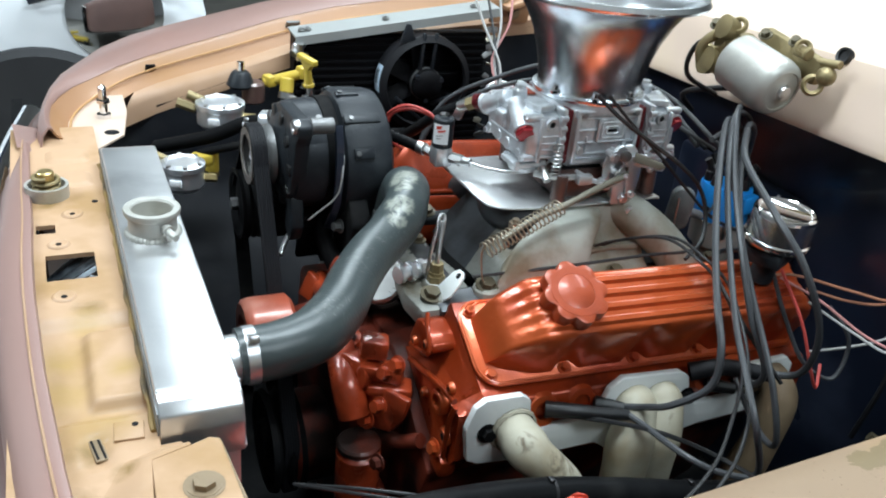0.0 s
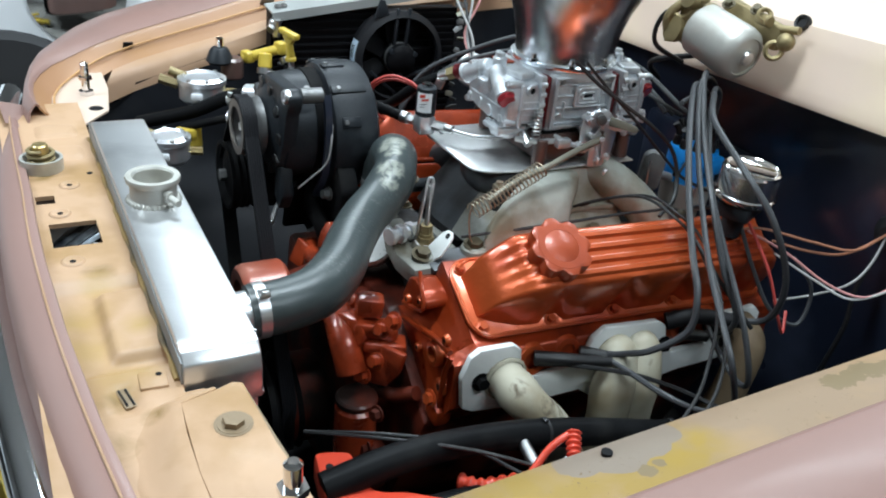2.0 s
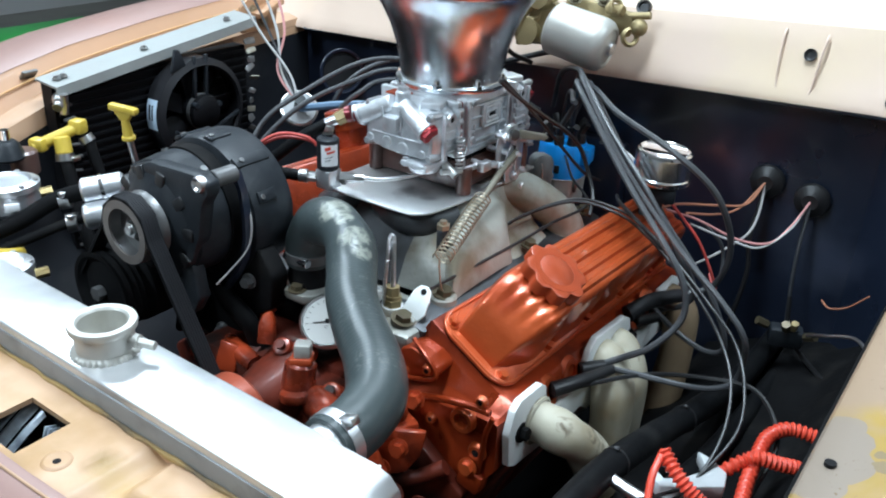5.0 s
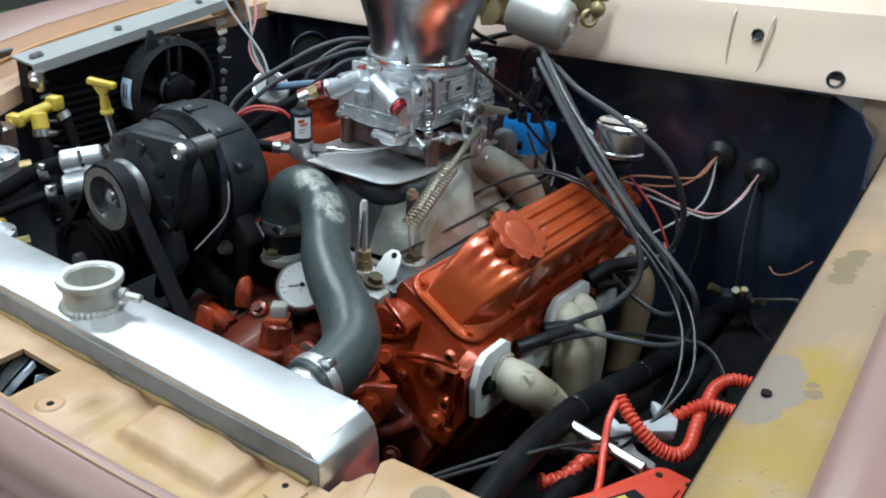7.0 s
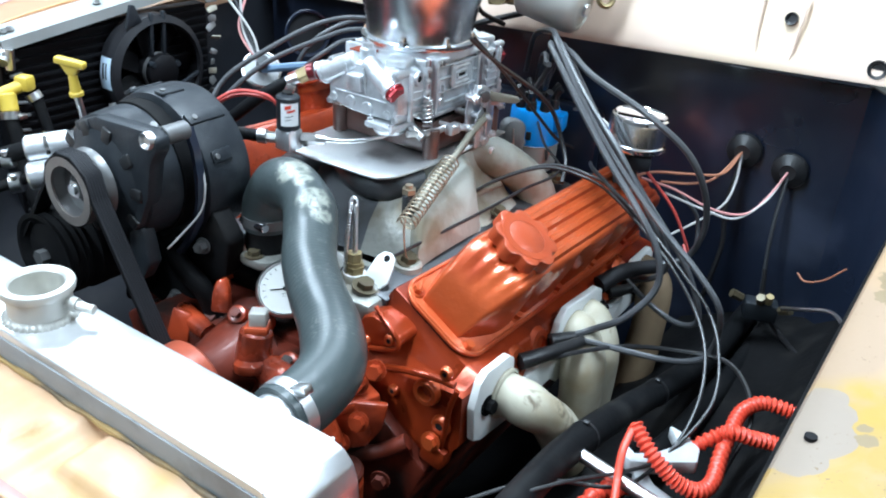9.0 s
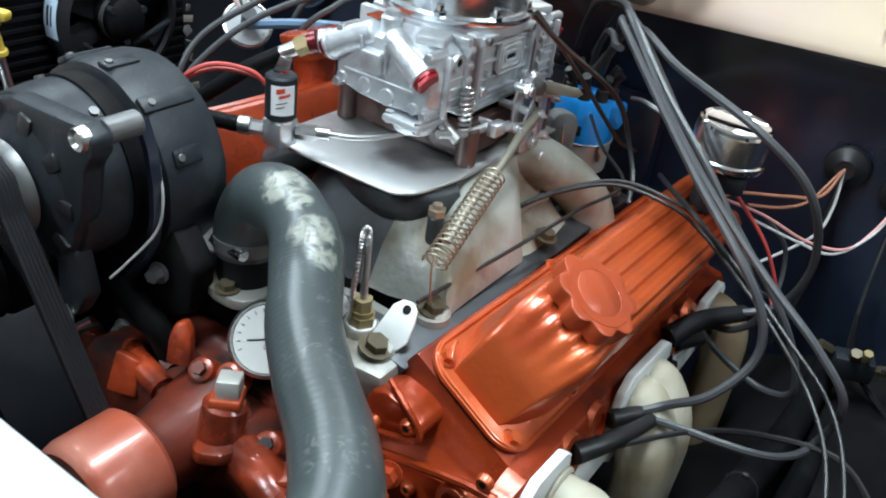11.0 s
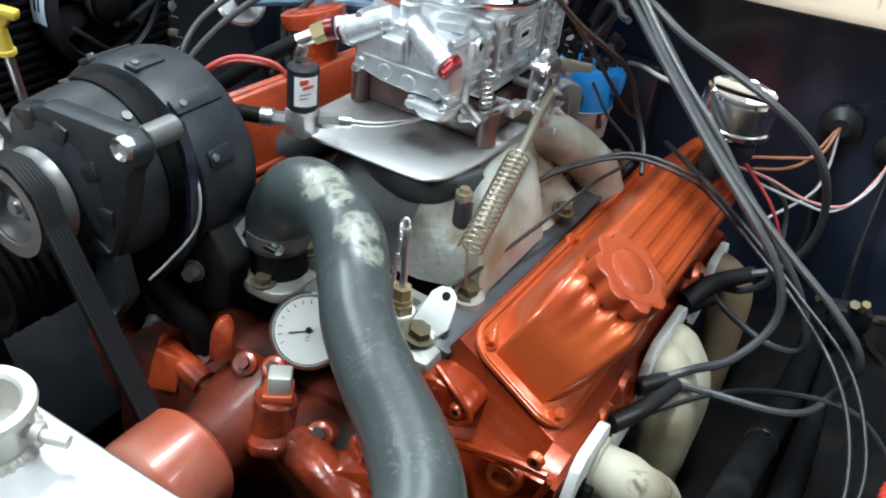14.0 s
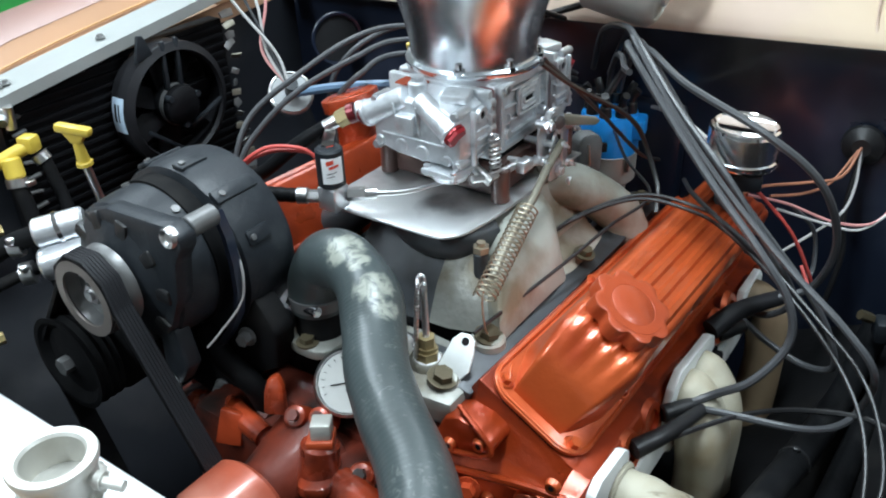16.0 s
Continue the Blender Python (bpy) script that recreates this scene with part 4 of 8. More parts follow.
            part("pad_rim", Mesh().tube([(0.345, -0.162, 0.874), (0.338, -0.180, 0.868), (0.3335, -0.196, 0.860), (0.3320, -0.2045, 0.852), (0.330, -0.2055, 0.845), (0.331, -0.196, 0.838), (0.332, -0.172, 0.829), (0.333, -0.145, 0.821)], 0.0030, 8), SHADED_OILYORANGE, head)
            part("ledge", Mesh().tube([(0.333, -0.283, 0.828), (0.331, -0.255, 0.8275), (0.330, -0.225, 0.822), (0.331, -0.19, 0.812), (0.332, -0.15, 0.800)], 0.0042, 8), SHADED_OILYORANGE, head)
            part("ledge", Mesh().tube([(0.334, -0.286, 0.822), (0.331, -0.280, 0.80), (0.331, -0.277, 0.775), (0.334, -0.270, 0.73)], 0.0036, 8), SHADED_OILYORANGE, head)
            low = part("corner_block", Mesh().box((0.338, -0.262, 0.722), (0.024, 0.034, 0.030), 0.006, (12, 0, 0)), SHADED_OILYORANGE, head)
            part("block_bolt", Mesh().bolt((0.325, -0.262, 0.745), (-1, -0.1, 0.15), 0.0085, 0.008), ORANGE, low)
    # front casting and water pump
    # Shade at the engine's lower front is put into the dark orange.
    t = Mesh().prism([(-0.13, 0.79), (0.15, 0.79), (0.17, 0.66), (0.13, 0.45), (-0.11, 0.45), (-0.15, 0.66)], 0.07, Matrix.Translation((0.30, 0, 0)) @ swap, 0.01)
    timing = part("timing_cover", t, SHADEORANGE, e, "grimy timing cover with shade painted in")
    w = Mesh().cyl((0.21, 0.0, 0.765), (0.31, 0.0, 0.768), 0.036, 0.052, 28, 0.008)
    pump = part("water_pump", w, SHADEORANGE, e, "grimy orange cast water pump, darkened for shade")
    part("pump_neck", Mesh().cyl((0.252, -0.052, 0.785), (0.263, -0.053, 0.838), 0.0215, 0.0195, 24, 0.003), DULLORANGE, pump)
    part("neck_flange", Mesh().prism(rounded(-0.034, 0.034, -0.017, 0.017, 0.012), 0.012, pose(0.256, -0.053, 0.800, 0, 10, 30), 0.003), DULLORANGE, pump)
    part("neck_collar", Mesh().box((0.264, -0.0535, 0.841), (0.030, 0.027, 0.010), 0.003, (0, 8, 35)), CAP_ORANGE, pump, "pale orange square collar")
    part("square_plug", Mesh().box((0.266, -0.054, 0.854), (0.022, 0.020, 0.017), 0.002, (0, 8, 35)), MOTORGREY, pump, "bare square-headed plug")
    part("pump_elbow", Mesh().tube([(0.262, -0.075, 0.79), (0.252, -0.115, 0.792), (0.248, -0.15, 0.775), (0.252, -0.17, 0.74)], 0.021, 16), DULLORANGE, pump)
    part("pump_arm", Mesh().tube([(0.275, 0.045, 0.785), (0.282, 0.09, 0.79), (0.30, 0.125, 0.775), (0.306, 0.19, 0.74)], 0.013, 12), DULLORANGE, pump)
    part("ear", Mesh().prism([(-0.012, -0.02), (0.012, -0.02), (0.010, 0.012), (0.004, 0.024), (-0.006, 0.02), (-0.011, 0.006)], 0.016, pose(0.289, 0.033, 0.838, 70, 0, -60), 0.004), DULLORANGE, pump)
    part("ear", Mesh().prism([(-0.016, -0.02), (0.016, -0.02), (0.016, 0.018), (-0.010, 0.022)], 0.012, pose(0.266, 0.088, 0.785, 70, 0, -70), 0.003), DULLORANGE, pump)
    part("ear", Mesh().prism(rounded(-0.017, 0.017, -0.02, 0.02, 0.012), 0.016, pose(0.306, 0.193, 0.735, 75, 0, -70), 0.004), DULLORANGE, pump)
    for x, y, z, r in ((0.298, 0.066, 0.79, 0.014), (0.285, 0.062, 0.752, 0.014), (0.272, -0.092, 0.806, 0.013), (0.262, -0.125, 0.80, 0.012), (0.285, 0.005, 0.826, 0.012), (0.29, -0.025, 0.835, 0.011)):
        p, d = V(x, y, z), V(-0.6, -0.25, 0.75)
        # Bosses further across get the darker orange as painted shade.
        boss = part("bolt_boss", Mesh().lathe([(r * 1.25, -0.035), (r * 1.05, -0.005), (r * 0.95, -0.001), (r * 0.8, 0), (0, 0)], p, d, 18), DULLORANGE if y < 0.03 else SHADEORANGE, pump)
        part("bolt", Mesh().bolt(p, d, r * 0.55, 0.007, False), SHADEORANGE, boss)
    brk = part("pump_bracket", Mesh().prism(rounded(-0.026, 0.030, -0.021, 0.021, 0.019, 6), 0.030, pose(0.262, -0.139, 0.790, 82, 0, -62), 0.004), DULLORANGE, e, "orange cast arm with a round end")
    part("arm_web", Mesh().box((0.287, -0.160, 0.797), (0.060, 0.030, 0.022), 0.007, (0, 8, -22)), DULLORANGE, brk)
    part("arm_web", Mesh().box((0.298, -0.168, 0.775), (0.060, 0.034, 0.016), 0.006, (0, 4, -22)), DULLORANGE, brk)
    part("box_lug", Mesh().box((0.281, -0.150, 0.829), (0.036, 0.030, 0.028), 0.006, (0, 6, -20)), DULLORANGE, brk)
    part("lug_web", Mesh().box((0.278, -0.138, 0.811), (0.026, 0.022, 0.030), 0.005, (0, 6, -20)), DULLORANGE, brk)
    part("apron_plate", Mesh().prism([(-0.034, 0.03), (0.036, 0.03), (0.030, -0.004), (0.012, -0.03), (-0.016, -0.034), (-0.030, -0.006)], 0.012, pose(0.290, -0.182, 0.752, 84, 0, -58), 0.005), DULLORANGE, brk)
    part("slotted_bolt", Mesh().lathe([(0.0, 0.003), (0.0130, 0.003), (0.0165, 0.001), (0.0165, -0.003)], (0.2452, -0.1315, 0.7925), (-0.83, -0.42, 0.25), 24), ZINC, brk, "bare bolt head on the casting")
    for turn in (20, 95):
        part("bolt_slot", Mesh().box((0.2424, -0.1330, 0.7934), (0.0012, 0.0028, 0.015), 0, (turn, 14, 27)), INK, brk)
    for x, y, z in ((0.286, -0.186, 0.812), (0.276, -0.196, 0.770), (0.268, -0.176, 0.735), (0.292, -0.205, 0.835)):
        part("bolt", Mesh().bolt((x, y, z), (-0.9, -0.35, 0.3), 0.0085, 0.012), DULLORANGE, brk)
    rib = part("front_rib", Mesh().tube([(0.318, -0.235, 0.735), (0.30, -0.20, 0.712), (0.285, -0.15, 0.70), (0.28, -0.09, 0.705)], 0.010, 10), SHADEORANGE, e)
    d = Mesh().lathe([(0.0, 0), (0.02, 0), (0.03, 0.012), (0.045, 0.012), (0.05, 0.008), (0.052, 0), (0.052, -0.05), (0.046, -0.056), (0.0, -0.056)], (0.158, 0.0, 0.772), (-1, 0, 0), 36)
    part("pump_pulley", d, PULLEY_ORANGE, e, "dusty orange pump pulley drum")
    c = Mesh().lathe([(0.0, 0), (0.03, 0), (0.035, -0.01), (0.07, -0.01), (0.075, -0.004), (0.078, -0.012), (0.066, -0.022), (0.078, -0.032), (0.066, -0.042), (0.078, -0.052), (0.0, -0.06)], (0.17, 0.0, 0.58), (-1, 0, 0), 40)
    part("crank_pulley", c, DULLBLACK, e, "dark grooved crank pulley")
    part("balancer", Mesh().cyl((0.20, 0.0, 0.58), (0.27, 0.0, 0.58), 0.07, bev=0.006, n=36), SHADEORANGE, e)
    fp = part("fuel_pump", Mesh().cyl((0.255, -0.185, 0.60), (0.255, -0.185, 0.70), 0.029, n=28, bev=0.006), DULLORANGE, e, "dull orange fuel pump")
    part("pump_foot", Mesh().box((0.27, -0.18, 0.60), (0.05, 0.09, 0.07), 0.012), SHADEORANGE, fp)
    part("pump_cap", Mesh().cyl((0.255, -0.185, 0.70), (0.255, -0.185, 0.712), 0.029, n=24, bev=0.003), SHADEORANGE, fp)
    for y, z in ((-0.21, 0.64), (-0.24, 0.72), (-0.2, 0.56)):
        part("bolt", Mesh().bolt((0.262, y, z), (-1, -0.3, 0.1), 0.008, 0.010), SHADEORANGE, fp)
    return e


engine = v8_engine()


def intake():
    m = thing("intake_manifold", (0.6, 0.01, 0.84), "weathered cast aluminium intake manifold with curved runners", "intake manifold")
    swap = Matrix.Translation((0.60, 0, 0)) @ Matrix(((0, 0, 1, 0), (1, 0, 0, 0), (0, 1, 0, 0), (0, 0, 0, 1)))
    for side in (-1, 1):
        # The rail's dark colour paints the shaded gap beside the cover.
        rail = [(-0.1625, 0.873), (-0.135, 0.815), (-0.10, 0.815), (-0.098, 0.862), (-0.122, 0.880)]
        part("head_rail", Mesh().prism([(y if side < 0 else 0.02 - y, z) for y, z in rail], 0.47, swap, 0.004), SHADECAST, m, "oily sealing rail, dark with painted shade")
    # Black plate that stands in for the shade down in the valley.
    part("valley_pan", Mesh().box((0.60, 0.01, 0.81), (0.47, 0.24, 0.03), 0.01), DULLBLACK, m, "valley pan painted dark as shade")
    part("front_crossover", Mesh().box((0.40, 0.01, 0.845), (0.05, 0.25, 0.06), 0.014), SHADECAST, m, "oily crossover, dark with painted shade")
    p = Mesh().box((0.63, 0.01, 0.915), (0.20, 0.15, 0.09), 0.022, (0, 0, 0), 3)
    part("plenum", p, SHADECAST, m)
    for side in (-1, 1):
        for (x0, x1) in ((0.62, 0.535), (0.67, 0.665), (0.705, 0.785)):
            if side < 0:
                continue
            pts = [(x0, 0.01 + side * 0.05, 0.935), ((x0 * 0.6 + x1 * 0.4), 0.01 + side * 0.09, 0.932), ((x0 * 0.25 + x1 * 0.75), 0.01 + side * 0.125, 0.912), (x1, 0.01 + side * 0.155, 0.882), (x1, 0.01 + side * 0.165, 0.868)]
            part("runner", Mesh().tube(pts, lambda f: 0.031 - 0.004 * math.sin(f * 3.1), 16), SHADECAST, m, "oily far runner, dark with painted shade")
    # broad twin runner in front, single bent runner behind
    def section(c, w, h, lean, n=20):
        out = []
        for k in range(n):
            a = math.tau * k / n
            q, r = math.cos(a), math.sin(a)
            q, r = math.copysign(abs(q) ** 0.55, q), math.copysign(abs(r) ** 0.7, r)
            out.append((c[0] + w * q + lean * r, c[1] - 0.35 * h * r, c[2] + h * r))
        return out

    front = [((0.615, -0.035, 0.936), 0.05, 0.026, 0.0), ((0.590, -0.075, 0.934), 0.054, 0.027, 0.004), ((0.560, -0.102, 0.926), 0.062, 0.028, 0.008), ((0.535, -0.122, 0.908), 0.068, 0.026, 0.006), ((0.524, -0.136, 0.885), 0.072, 0.022, 0.0), ((0.523, -0.142, 0.865), 0.074, 0.015, 0.0)]
    wall = [[(0.47, -0.135, 0.865), (0.488, -0.125, 0.90), (0.515, -0.10, 0.935)], [(0.46, -0.10, 0.865), (0.475, -0.095, 0.90), (0.505, -0.085, 0.935)], [(0.452, -0.075, 0.865), (0.474, -0.07, 0.90), (0.510, -0.065, 0.938)], [(0.45, -0.05, 0.865), (0.475, -0.045, 0.90), (0.517, -0.04, 0.94)], [(0.445, 0.0, 0.865), (0.475, 0.0, 0.90), (0.53, 0.0, 0.94)], [(0.45, 0.07, 0.865), (0.475, 0.07, 0.90), (0.515, 0.07, 0.94)]]
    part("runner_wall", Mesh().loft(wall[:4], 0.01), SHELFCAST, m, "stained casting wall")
    # Same wall further back, coloured dark for the shade of sheet and hose.
    part("runner_wall", Mesh().loft(wall[3:], 0.01), SHADECAST, m, "oily casting wall, dark with painted shade")
    part("wall_swell", Mesh().tube([(0.545, 0.06, 0.942), (0.515, 0.02, 0.940), (0.502, -0.02, 0.938), (0.512, -0.055, 0.940), (0.545, -0.075, 0.944)], 0.020, 16), SHADECAST, m, "oily swell under the sheet, dark with painted shade")
    part("runner", Mesh().loft([section(*q) for q in front], closed=True), CAST, m, "broad twin cast runner")
    rear = [(0.665, -0.045, 0.945), (0.685, -0.085, 0.946), (0.715, -0.115, 0.925), (0.742, -0.138, 0.893), (0.75, -0.147, 0.865)]
    part("runner", Mesh().tube(rear, lambda f: 0.031 - 0.003 * math.sin(f * 3.1), 20), CAST, m)
    part("plenum_wall", Mesh().loft([[(x, -0.150, 0.868 + k), (x, -0.118, 0.893), (x, -0.096, 0.925), (x, -0.084, 0.960)] for x, k in ((0.575, 0.0), (0.61, 0.004), (0.65, 0.004), (0.70, 0.0))], 0.012), CAST, m, "cast wall between the runners")
    part("wall_ledge", Mesh().tube([(0.585, -0.112, 0.905), (0.64, -0.110, 0.907), (0.69, -0.112, 0.905)], 0.005, 8), CAST, m)
    part("runner_cap", Mesh().box((0.672, -0.078, 0.972), (0.03, 0.035, 0.022), 0.008, (10, 0, 20)), CAST, m)
    post = part("stud_post", Mesh().cyl((0.50, -0.092, 0.89), (0.497, -0.090, 0.945), 0.012, 0.0085, 20, 0.002), SHADECAST, m)
    part("stud_nut", Mesh().cyl((0.497, -0.090, 0.945), (0.497, -0.090, 0.952), 0.0095, n=6).cyl((0.497, -0.090, 0.952), (0.497, -0.090, 0.957), 0.005, n=12), SPRING, post)
    f = Mesh().cyl((0.372, 0.036, 0.855), (0.373, 0.039, 0.905), 0.030, 0.0265, 24, 0.004)
    housing = part("thermostat_housing", f, DULLBLACK, m, "black water outlet")
    part("outlet_flange", Mesh().prism(rounded(-0.044, 0.044, -0.032, 0.032, 0.024), 0.012, pose(0.375, 0.03, 0.868), 0.003), SHELFCAST, housing)
    for dx in (-0.034, 0.034):
        part("outlet_bolt", Mesh().bolt((0.375 + dx, 0.03, 0.874), r=0.0085, h=0.008), PLATEDBOLT, housing)
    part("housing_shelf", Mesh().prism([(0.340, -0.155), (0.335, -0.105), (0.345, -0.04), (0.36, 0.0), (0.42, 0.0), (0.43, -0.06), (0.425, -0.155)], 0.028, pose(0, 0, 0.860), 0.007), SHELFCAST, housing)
    part("sender_boss", Mesh().cyl((0.382, -0.098, 0.86), (0.382, -0.098, 0.881), 0.022, 0.018, 20, 0.003), SHELFCAST, housing)
    part("bolt_boss", Mesh().cyl((0.372, -0.126, 0.855), (0.366, -0.129, 0.880), 0.019, 0.017, 20, 0.003), SHELFCAST, housing)
    part("rail_boss", Mesh().cyl((0.440, -0.134, 0.86), (0.440, -0.135, 0.886), 0.020, 0.018, 20, 0.003), CAST, housing)
    tilt = Matrix(((0, 0.62, -0.785, 0.378), (-1, 0, 0, -0.132), (0, 0.785, 0.62, 0.882), (0, 0, 0, 1)))
    leaf = [(-0.017, 0.0), (-0.005, -0.010), (0.012, -0.006), (0.018, 0.004), (0.0165, 0.022), (0.013, 0.034), (0.006, 0.039), (-0.004, 0.038), (-0.011, 0.030)]
    tab = part("bracket_tab", Mesh().prism(leaf, 0.003, tilt, 0.001), FLANGE, m, "pale bracket tab with a hole")
    part("tab_hole", Mesh().cyl(tilt @ V(0.004, 0.031, 0.0014), tilt @ V(0.004, 0.031, 0.0021), 0.0042, n=14), INK, tab)
    for p, r in (((0.364, -0.129, 0.880), 0.011), ((0.440, -0.135, 0.886), 0.011), ((0.45, 0.10, 0.885), 0.01), ((0.635, -0.146, 0.888), 0.009), ((0.80, -0.146, 0.888), 0.009)):
        part("bolt", Mesh().bolt(p, (0, -0.25, 1), r, 0.009), PLATEDBOLT, m, "olive brown plated bolt")
    return m


intake()


def temperature_parts():
    s = thing("temperature_sender", (0.382, -0.098, 0.875), "brass temperature sender with a coiled steel tube", "sensor")
    b = Mesh().cyl((0.382, -0.098, 0.880), (0.382, -0.098, 0.891), 0.0125, n=6)
    b.cyl((0.382, -0.098, 0.891), (0.382, -0.098, 0.896), 0.010, n=16)
    b.cyl((0.382, -0.098, 0.896), (0.382, -0.098, 0.908), 0.009, n=6)
    part("hex_body", b, BRONZE, s)
    part("thread_tape", Mesh().lathe([(0.0105, 0.0), (0.0135, 0.0), (0.0135, 0.0025), (0.0105, 0.0025), (0.0105, 0.0)], (0.382, -0.098, 0.879), (0, 0, 1), 24), LABEL, s, "white thread tape")
    part("capillary", Mesh().tube([(0.382, -0.098, 0.905), (0.385, -0.096, 0.935), (0.388, -0.094, 0.965), (0.387, -0.0925, 0.974), (0.3825, -0.0915, 0.973), (0.379, -0.0915, 0.95), (0.374, -0.092, 0.92), (0.371, -0.092, 0.885)], lambda f: 0.0024 + 0.0005 * math.sin(f * 330), 8, 36), STEEL, s)
    part("capillary_coil", Mesh().coil((0.382, -0.098, 0.908), (0.384, -0.096, 0.968), 0.0028, 0.0008, 34), STEEL, s)
    g = thing("dial_gauge", (0.33, -0.03, 0.84), "white faced dial thermometer in a steel bezel", "gauge")
    ax = Vector((-0.61, -0.36, 0.70)).normalized()
    part("case", Mesh().lathe([(0.0, -0.016), (0.029, -0.016), (0.035, -0.007), (0.0365, 0.004), (0.0335, 0.007), (0.0315, 0.003), (0.0, 0.003)], (0.333, -0.032, 0.853), ax, 40), STEEL, g)
    a, b, d = side_axes(ax)
    o = V(0.333, -0.032, 0.853) + d * 0.0045
    part("face", Mesh().lathe([(0, 0), (0.0312, 0), (0.0312, 0.0006), (0, 0.0006)], o - d * 0.0008, ax, 36), DIAL, g, "white dial face")
    needle = Mesh().tube([o - a * 0.004 + d * 0.0012, o + a * 0.018 + b * 0.004 + d * 0.0012], 0.0006, 6, smooth=False)
    needle.cyl(o, o + d * 0.002, 0.003, n=14)
    for k in range(15):
        an = radians(-30 + k * 17)
        q = a * math.cos(an) - b * math.sin(an)
        needle.tube([o + q * 0.0245 + d * 0.0004, o + q * 0.028 + d * 0.0004], 0.0004, 4, smooth=False)
    part("needle", needle, INK, g)
    for txt, off, size in (("C", -0.010, 0.006), ):
        cu = bpy.data.curves.new("letter", "FONT")
        cu.body, cu.size, cu.align_x = txt, size, "CENTER"
        me = bpy.data.objects.new("letter", cu)
        scene.collection.objects.link(me)
        cu.materials.append(INK)
        up = (Vector((0.35, 0.15, 1)) - d * Vector((0.35, 0.15, 1)).dot(d)).normalized()
        rt = up.cross(d)
        mm = Matrix.Identity(4)
        for c, vec in enumerate((rt, up, d)):
            for j in range(3):
                mm[j][c] = vec[j]
        mm.translation = o + up * off + d * 0.0006
        me.matrix_world = mm
        me.parent = g
        me.matrix_parent_inverse = Matrix.Translation(-HOME[g])
    return s


temperature_parts()


def water_union():
    t = thing("pipe_union", (0.36, -0.09, 0.875), "bright zinc pipe union beside the temperature sender", "pipe fitting")
    p, q = V(0.333, -0.083, 0.888), V(0.388, -0.066, 0.886)
    for a, b, r, n in ((0.0, 0.14, 0.0125, 20), (0.14, 0.30, 0.0085, 18), (0.30, 0.46, 0.0140, 6), (0.46, 0.60, 0.0095, 18), (0.60, 0.80, 0.0135, 6), (0.80, 1.0, 0.010, 18)):
        part("nut" if n == 6 else "sleeve", Mesh().cyl(p.lerp(q, a), p.lerp(q, b), r, n=n, bev=0.001), ZINC, t)


water_union()


def oil_cap(c, up, label, name="oil_filler_cap"):
    t = thing(name, c, label, "oil cap")
    r = 0.0400
    paint = CAP_ORANGE if name == "oil_filler_cap" else DULLORANGE

    def lobes(f):
        k = 1.0 if name == "oil_filler_cap" else 0.2
        return 1 + k * (0.085 * math.cos(f * math.tau * 8) - 0.02 * math.cos(f * math.tau * 16))

    part("grip", Mesh().lathe([(r * 0.62, -0.003), (r * 0.95, 0.0), (r, 0.0015), (r * 1.0, 0.0170), (r * 0.988, 0.0184), (r * 0.955, 0.0190), (r * 0.80, 0.0192)], c, up, 128, lobes), paint, t, "scalloped flat orange grip", 40)
    part("top_disc", Mesh().lathe([(r * 0.84, 0.0186), (r * 0.83, 0.0196), (r * 0.60, 0.0197), (r * 0.59, 0.0193), (r * 0.575, 0.0197), (0.0, 0.0198)], c, up, 48), paint, t)
    part("neck", Mesh().lathe([(r * 0.72, -0.014), (r * 0.72, 0.002)], c, up, 28), ORANGE, t)
    return t


NUP = CV(0, 0, 1) - CV(0, 0, 0)
oil_cap(CV(0.484, -0.005, 0.0895), NUP, "orange scalloped oil filler cap on the valve cover")


def breather():
    c, up = Vector((0.785, -0.268, 0.977)), Vector((0.0, -0.05, 1))
    t = thing("breather_cap", c, "chrome push-in breather on the rear of the valve cover", "breather")
    shell = part("shell", Mesh().lathe([(0.0, 0.045), (0.030, 0.046), (0.036, 0.0475), (0.0395, 0.046), (0.0405, 0.042), (0.0405, 0.014), (0.041, 0.012)], c, up, 48), POLISHED, t)
    part("rim", Mesh().lathe([(0.040, 0.013), (0.0435, 0.0115), (0.0445, 0.008), (0.0435, 0.0045), (0.03, 0.002), (0.02, 0)], c, up, 48), CHROME, shell, "bright rolled rim")
    part("top_bead", Mesh().lathe([(0.033, 0.0465), (0.0365, 0.049), (0.0395, 0.0475), (0.0405, 0.044)], c, up, 48), CHROME, shell)
    part("base_nut", Mesh().box((0.782, -0.268, 0.966), (0.07, 0.05, 0.022), 0.004, (0, 0, 25)), SATIN, t, "black clamp block under the breather")
    part("stem", Mesh().cyl((0.785, -0.26, 0.92), (0.785, -0.268, 0.978), 0.016), SATIN, t)


breather()


